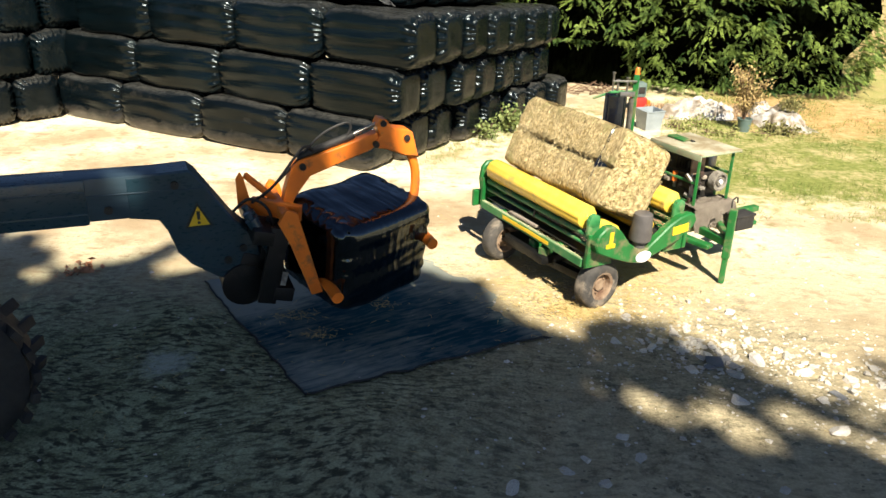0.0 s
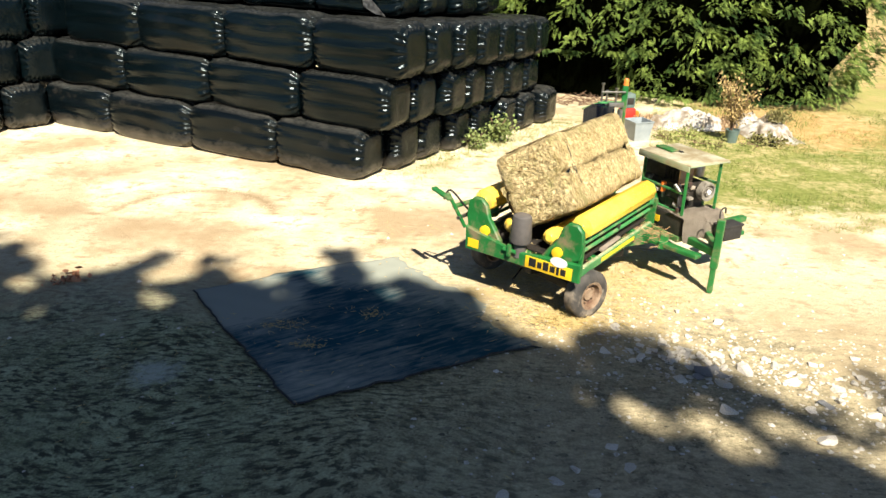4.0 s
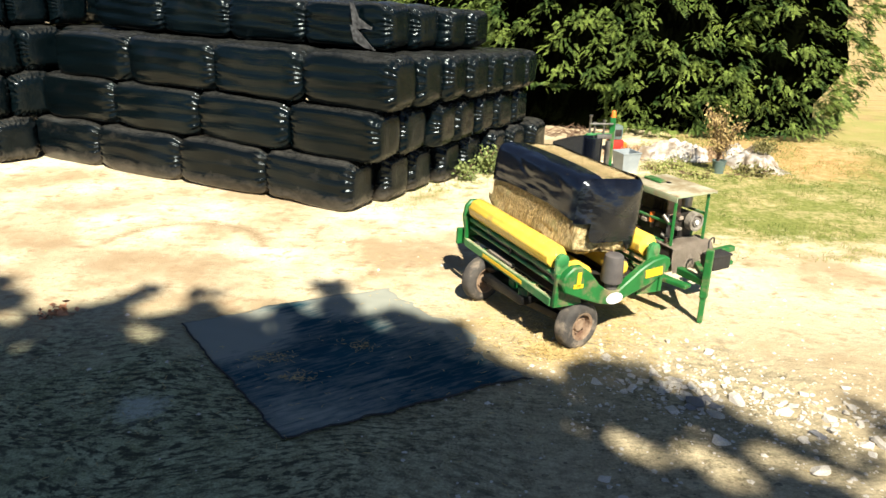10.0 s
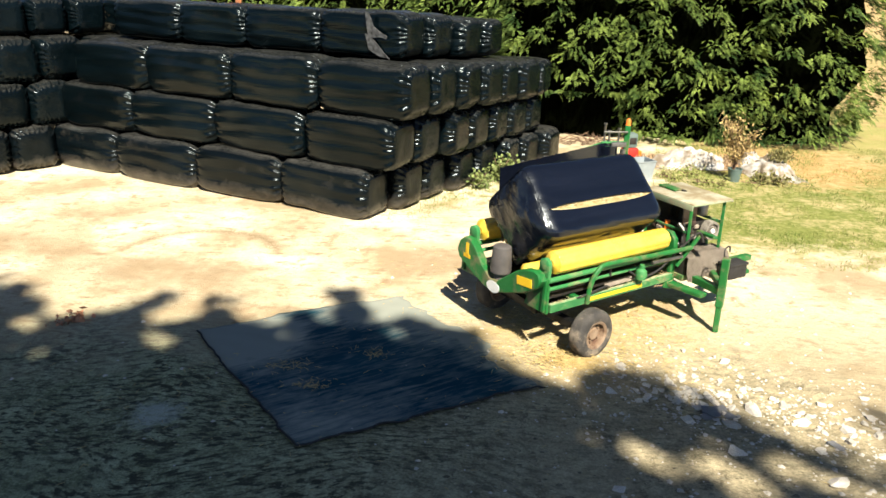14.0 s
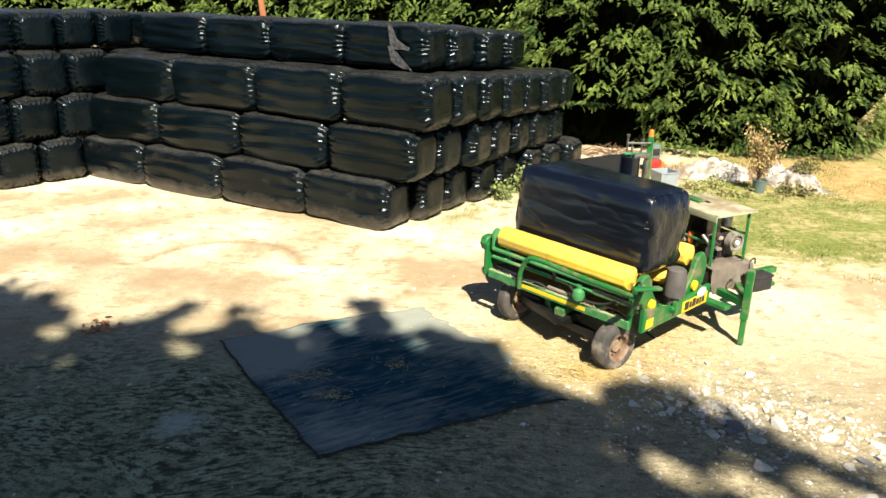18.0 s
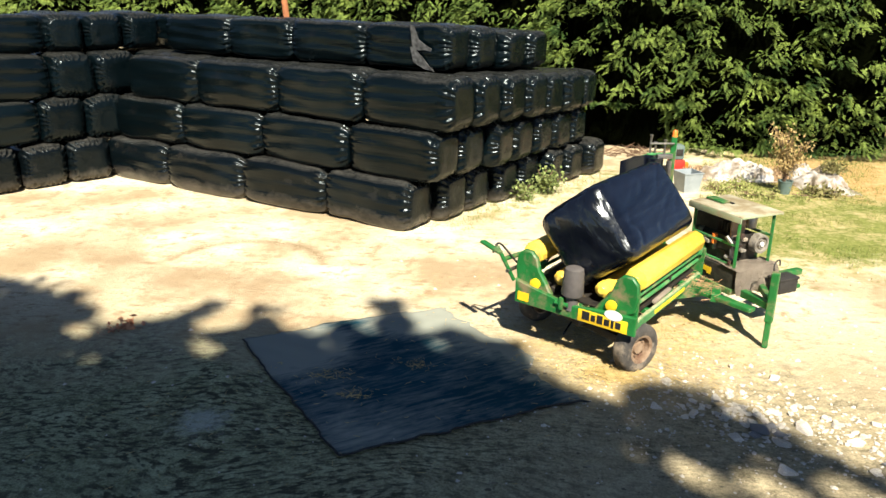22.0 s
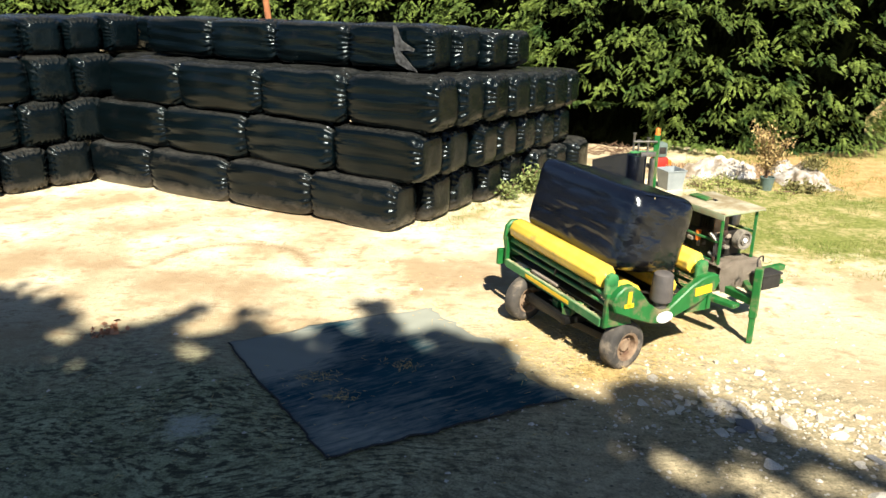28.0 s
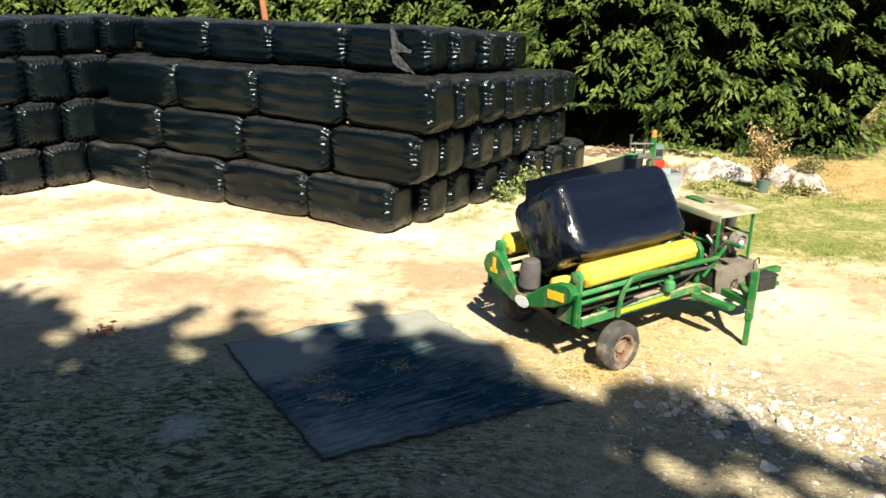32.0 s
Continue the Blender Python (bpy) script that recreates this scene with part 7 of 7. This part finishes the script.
def build_back():
    # white plastic sheets in a heap
    for k, (x, y, rx, ry, h) in enumerate(((5.5, 16.8, 0.85, 0.45, 0.42), (7.05, 16.45, 0.55, 1.0, 0.34))):
        rnd = random.Random(60 + k)
        n = 34
        verts, faces = [], []
        for j in range(n + 1):
            for i in range(n + 1):
                u, v = -1 + 2 * i / n, -1 + 2 * j / n
                rr = max(abs(u), abs(v)) if abs(u) + abs(v) > 0 else 0
                c = math.sqrt(max(0.0, 1 - min(1.0, (u * u + v * v))))
                z = h * c * (0.75 + 0.5 * noise.noise((u * 2 + k * 7, v * 2, 1))) + 0.22 * c * noise.noise((u * 4, v * 4, k)) + 0.035 * noise.noise((u * 12, v * 12, k))
                verts.append((x + rx * u * (1 + 0.12 * noise.noise((u * 3, v * 3, 4))), y + ry * v * (1 + 0.15 * noise.noise((u * 3, v * 3, 8))), max(0.005, z)))
        faces = [(j * (n + 1) + i, j * (n + 1) + i + 1, (j + 1) * (n + 1) + i + 1, (j + 1) * (n + 1) + i) for j in range(n) for i in range(n)]
        tagged(new("plastic_sheet", raw("plastic_sheet", verts, faces, SHEET, True)), "crumpled heap of white plastic sheeting on the grass", "plastic sheeting", "plastic heaps")
    leafy("cut_branches", "dull green cut branches lying on the heap", (7.35, 16.35, 0.28), 0.16, 0.40, 420, OLIVE, 9, 8, 0.04)
    leafy("cut_branches", "dull olive cut branches beside the heap", (6.7, 15.4, 0.0), 0.17, 0.5, 300, OLIVE, 10, 8, 0.05)
    # brown rubble and torn turf beside the sheets
    for k, (x, y, rad, h) in enumerate(((4.75, 17.0, 0.55, 0.22), (6.25, 16.9, 0.5, 0.24))):
        rnd = random.Random(90 + k)
        verts, faces = [], []
        for _ in range(420):
            a, f = rnd.uniform(0, math.tau), math.sqrt(rnd.random())
            p = Vector((x + rad * 1.4 * f * math.cos(a), y + rad * 0.8 * f * math.sin(a), h * (1 - f * f) * rnd.uniform(0.2, 1.0)))
            q = len(verts)
            sz = rnd.uniform(0.015, 0.05)
            for b in range(5):
                verts.append(p + Vector((math.cos(b * 1.257) * sz * rnd.uniform(0.6, 1.4), math.sin(b * 1.257) * sz * rnd.uniform(0.6, 1.4), -p.z * 0.3 - 0.01)))
            verts.append(p + Vector((0, 0, sz * rnd.uniform(0.5, 1.0))))
            faces.extend((q + b, q + (b + 1) % 5, q + 5) for b in range(5))
        tagged(new("rubble_heap", raw("rubble_heap", verts, faces, RUBBLE)), "low heap of brown earth and rubble", "rubble", kind="stuff")
    # pail under the shrub
    w = thing("bucket", "blue-grey plastic bucket with a dead shrub", "bucket", (6.05, 15.5, 0))
    bm = bmesh.new()
    lathe(bm, [(0.08, 0.0), (0.11, 0.0), (0.14, 0.25), (0.15, 0.25), (0.15, 0.265), (0.125, 0.265), (0.10, 0.04)], None, 22)
    part("pail", bm, PAIL, w)
    # tub
    w = thing("plastic_tub", "pale square plastic tub standing on the earth", "tub", (4.10, 15.5, 0), 20)
    bm = bmesh.new()
    lathe(bm, [(0.02, 0.0), (0.26, 0.0), (0.33, 0.40), (0.31, 0.40), (0.245, 0.03), (0.02, 0.02)], pose(0, 0, 0, 0, 0, 45) @ Matrix.Diagonal((0.92, 0.92, 1, 1)), 4)
    part("tub_body", bm, TUB, w)
    bm = bmesh.new()
    lathe(bm, [(0.315, 0.385), (0.345, 0.385), (0.345, 0.405), (0.315, 0.405)], pose(0, 0, 0, 0, 0, 45) @ Matrix.Diagonal((0.92, 0.92, 1, 1)), 4, True)
    part("rim", bm, TUB, w)
    # small red pump with a pale hood
    w = thing("motor_pump", "small red motor pump with a pale hood", "pump", (4.25, 17.2, 0), 10)
    w.scale = (0.7, 0.7, 0.75)
    bm = bmesh.new()
    box(bm, (0, 0, 0.22), (0.42, 0.5, 0.36), (0, 0, 0), 0.05)
    part("pump_body", bm, RED, w)
    bm = bmesh.new()
    box(bm, (0, 0, 0.62), (0.34, 0.4, 0.44), (0, 0, 0), 0.07)
    part("hood", bm, PAIL, w, "blue-grey hood")
    bm = bmesh.new()
    box(bm, (0, -0.205, 0.62), (0.22, 0.012, 0.2), (0, 0, 0), 0.004)
    part("grille", bm, DARK, w)
    bm = bmesh.new()
    lathe(bm, [(0.05, 0), (0.09, 0.02), (0.09, 0.26), (0.03, 0.30)], Matrix.Translation((0.33, 0, 0)), 16)
    part("filter_can", bm, BEACON, w, "orange canister")
    # twigs on the bare earth under the hedge
    rnd = random.Random(71)
    bm = bmesh.new()
    for _ in range(60):
        x, y = rnd.uniform(2.6, 4.4), rnd.uniform(18.6, 19.4)
        a = rnd.uniform(0, 6.3)
        rod(bm, (x, y, 0.02), (x + 0.4 * math.cos(a), y + 0.3 * math.sin(a), rnd.uniform(0.03, 0.25)), 0.012, 0.005, 5)
    tagged(new("fallen_twigs", finish(bm, "fallen_twigs", BARK)), "dry fallen twigs below the hedge", "twigs", kind="stuff")


build_back()
leafy("leaf_heap", "small heap of dry brown leaves on the earth", (-4.2, 8.04, 0), 0.03, 0.10, 34, REDLEAF, 14, 5, 0.06)
leafy("leaf_heap", "small heap of dry brown leaves on the earth", (-4.36, 7.98, 0), 0.02, 0.06, 14, REDLEAF, 15, 5, 0.03)


# ---------------------------------------------------------------- what moves
def motions():
    rows_table, rows_bale = [], []
    t = 0.0
    while t < 32.01:
        a = table_turn(t)
        rows_table.append((t, LEAN @ pose(0, 0, 0, 0, 0, a)))
        m = Matrix.Translation(CENTRE) @ LEAN @ Matrix.Translation((0, 0, 1.435 - 0.075 * math.sin(radians(2 * bale_roll(t))) ** 2)) @ pose(0, 0, 0, 0, 0, a) @ pose(0, 0, 0, -bale_roll(t), 0, 0)
        rows_bale.append((t, m))
        t += 0.2
    walk(table, rows_table)
    walk(hay_bale, rows_bale)
    for ob, inward, when in film_strips:
        i, o = pose(*inward), pose(0, 0, 0)
        walk(ob, [(0, i), (when - 0.1, i), (when + 0.1, o), (32.0, o)])
    for ob, inner, when in sagging:
        i, o = pose(*inner), pose(0, 0, 0)
        walk(ob, [(0, o), (when - 0.8, o), (when, i), (32.0, i)])
    low, held_up = pose(0, -0.62, -0.68), pose(0, 0, 0)
    walk(film_tail, [(0, low), (4.3, low), (4.6, held_up), (5.3, held_up), (5.7, low), (32.0, low)])
    for ob, rows_web in zip(web, web_rows()):
        walk(ob, rows_web)
    # the telehandler backs away with its bale
    rows, rows_held = [], []
    pivot = Vector((-2.203, 6.358, 0))
    for t, dx, dy, dz, yaw in ((0, 0, 0, 0, 0), (0.4, -0.18, -0.32, 0.06, -4), (1.0, -0.42, -0.84, 0.11, -7.5), (1.6, -0.74, -1.40, 0.16, -12), (2.0, -1.10, -1.56, 0.14, -12), (2.5, -1.72, -1.62, 0.06, -5),
                               (3.3, -3.2, -1.8, 0.05, 2), (4.3, -5.6, -2.2, 0.05, 4), (6.0, -7.0, -2.6, 0.05, 4), (32.0, -7.0, -2.6, 0.05, 4)):
        m = Matrix.Translation(pivot + Vector((dx, dy, dz))) @ pose(0, 0, 0, 0, 0, yaw) @ Matrix.Translation(-pivot) @ pose(*BOOM_P, 0, 0, 22)
        rows.append((t, m))
        rows_held.append((t, m @ held_in_tele))
    walk(telehandler, rows)
    walk(held, rows_held)


motions()
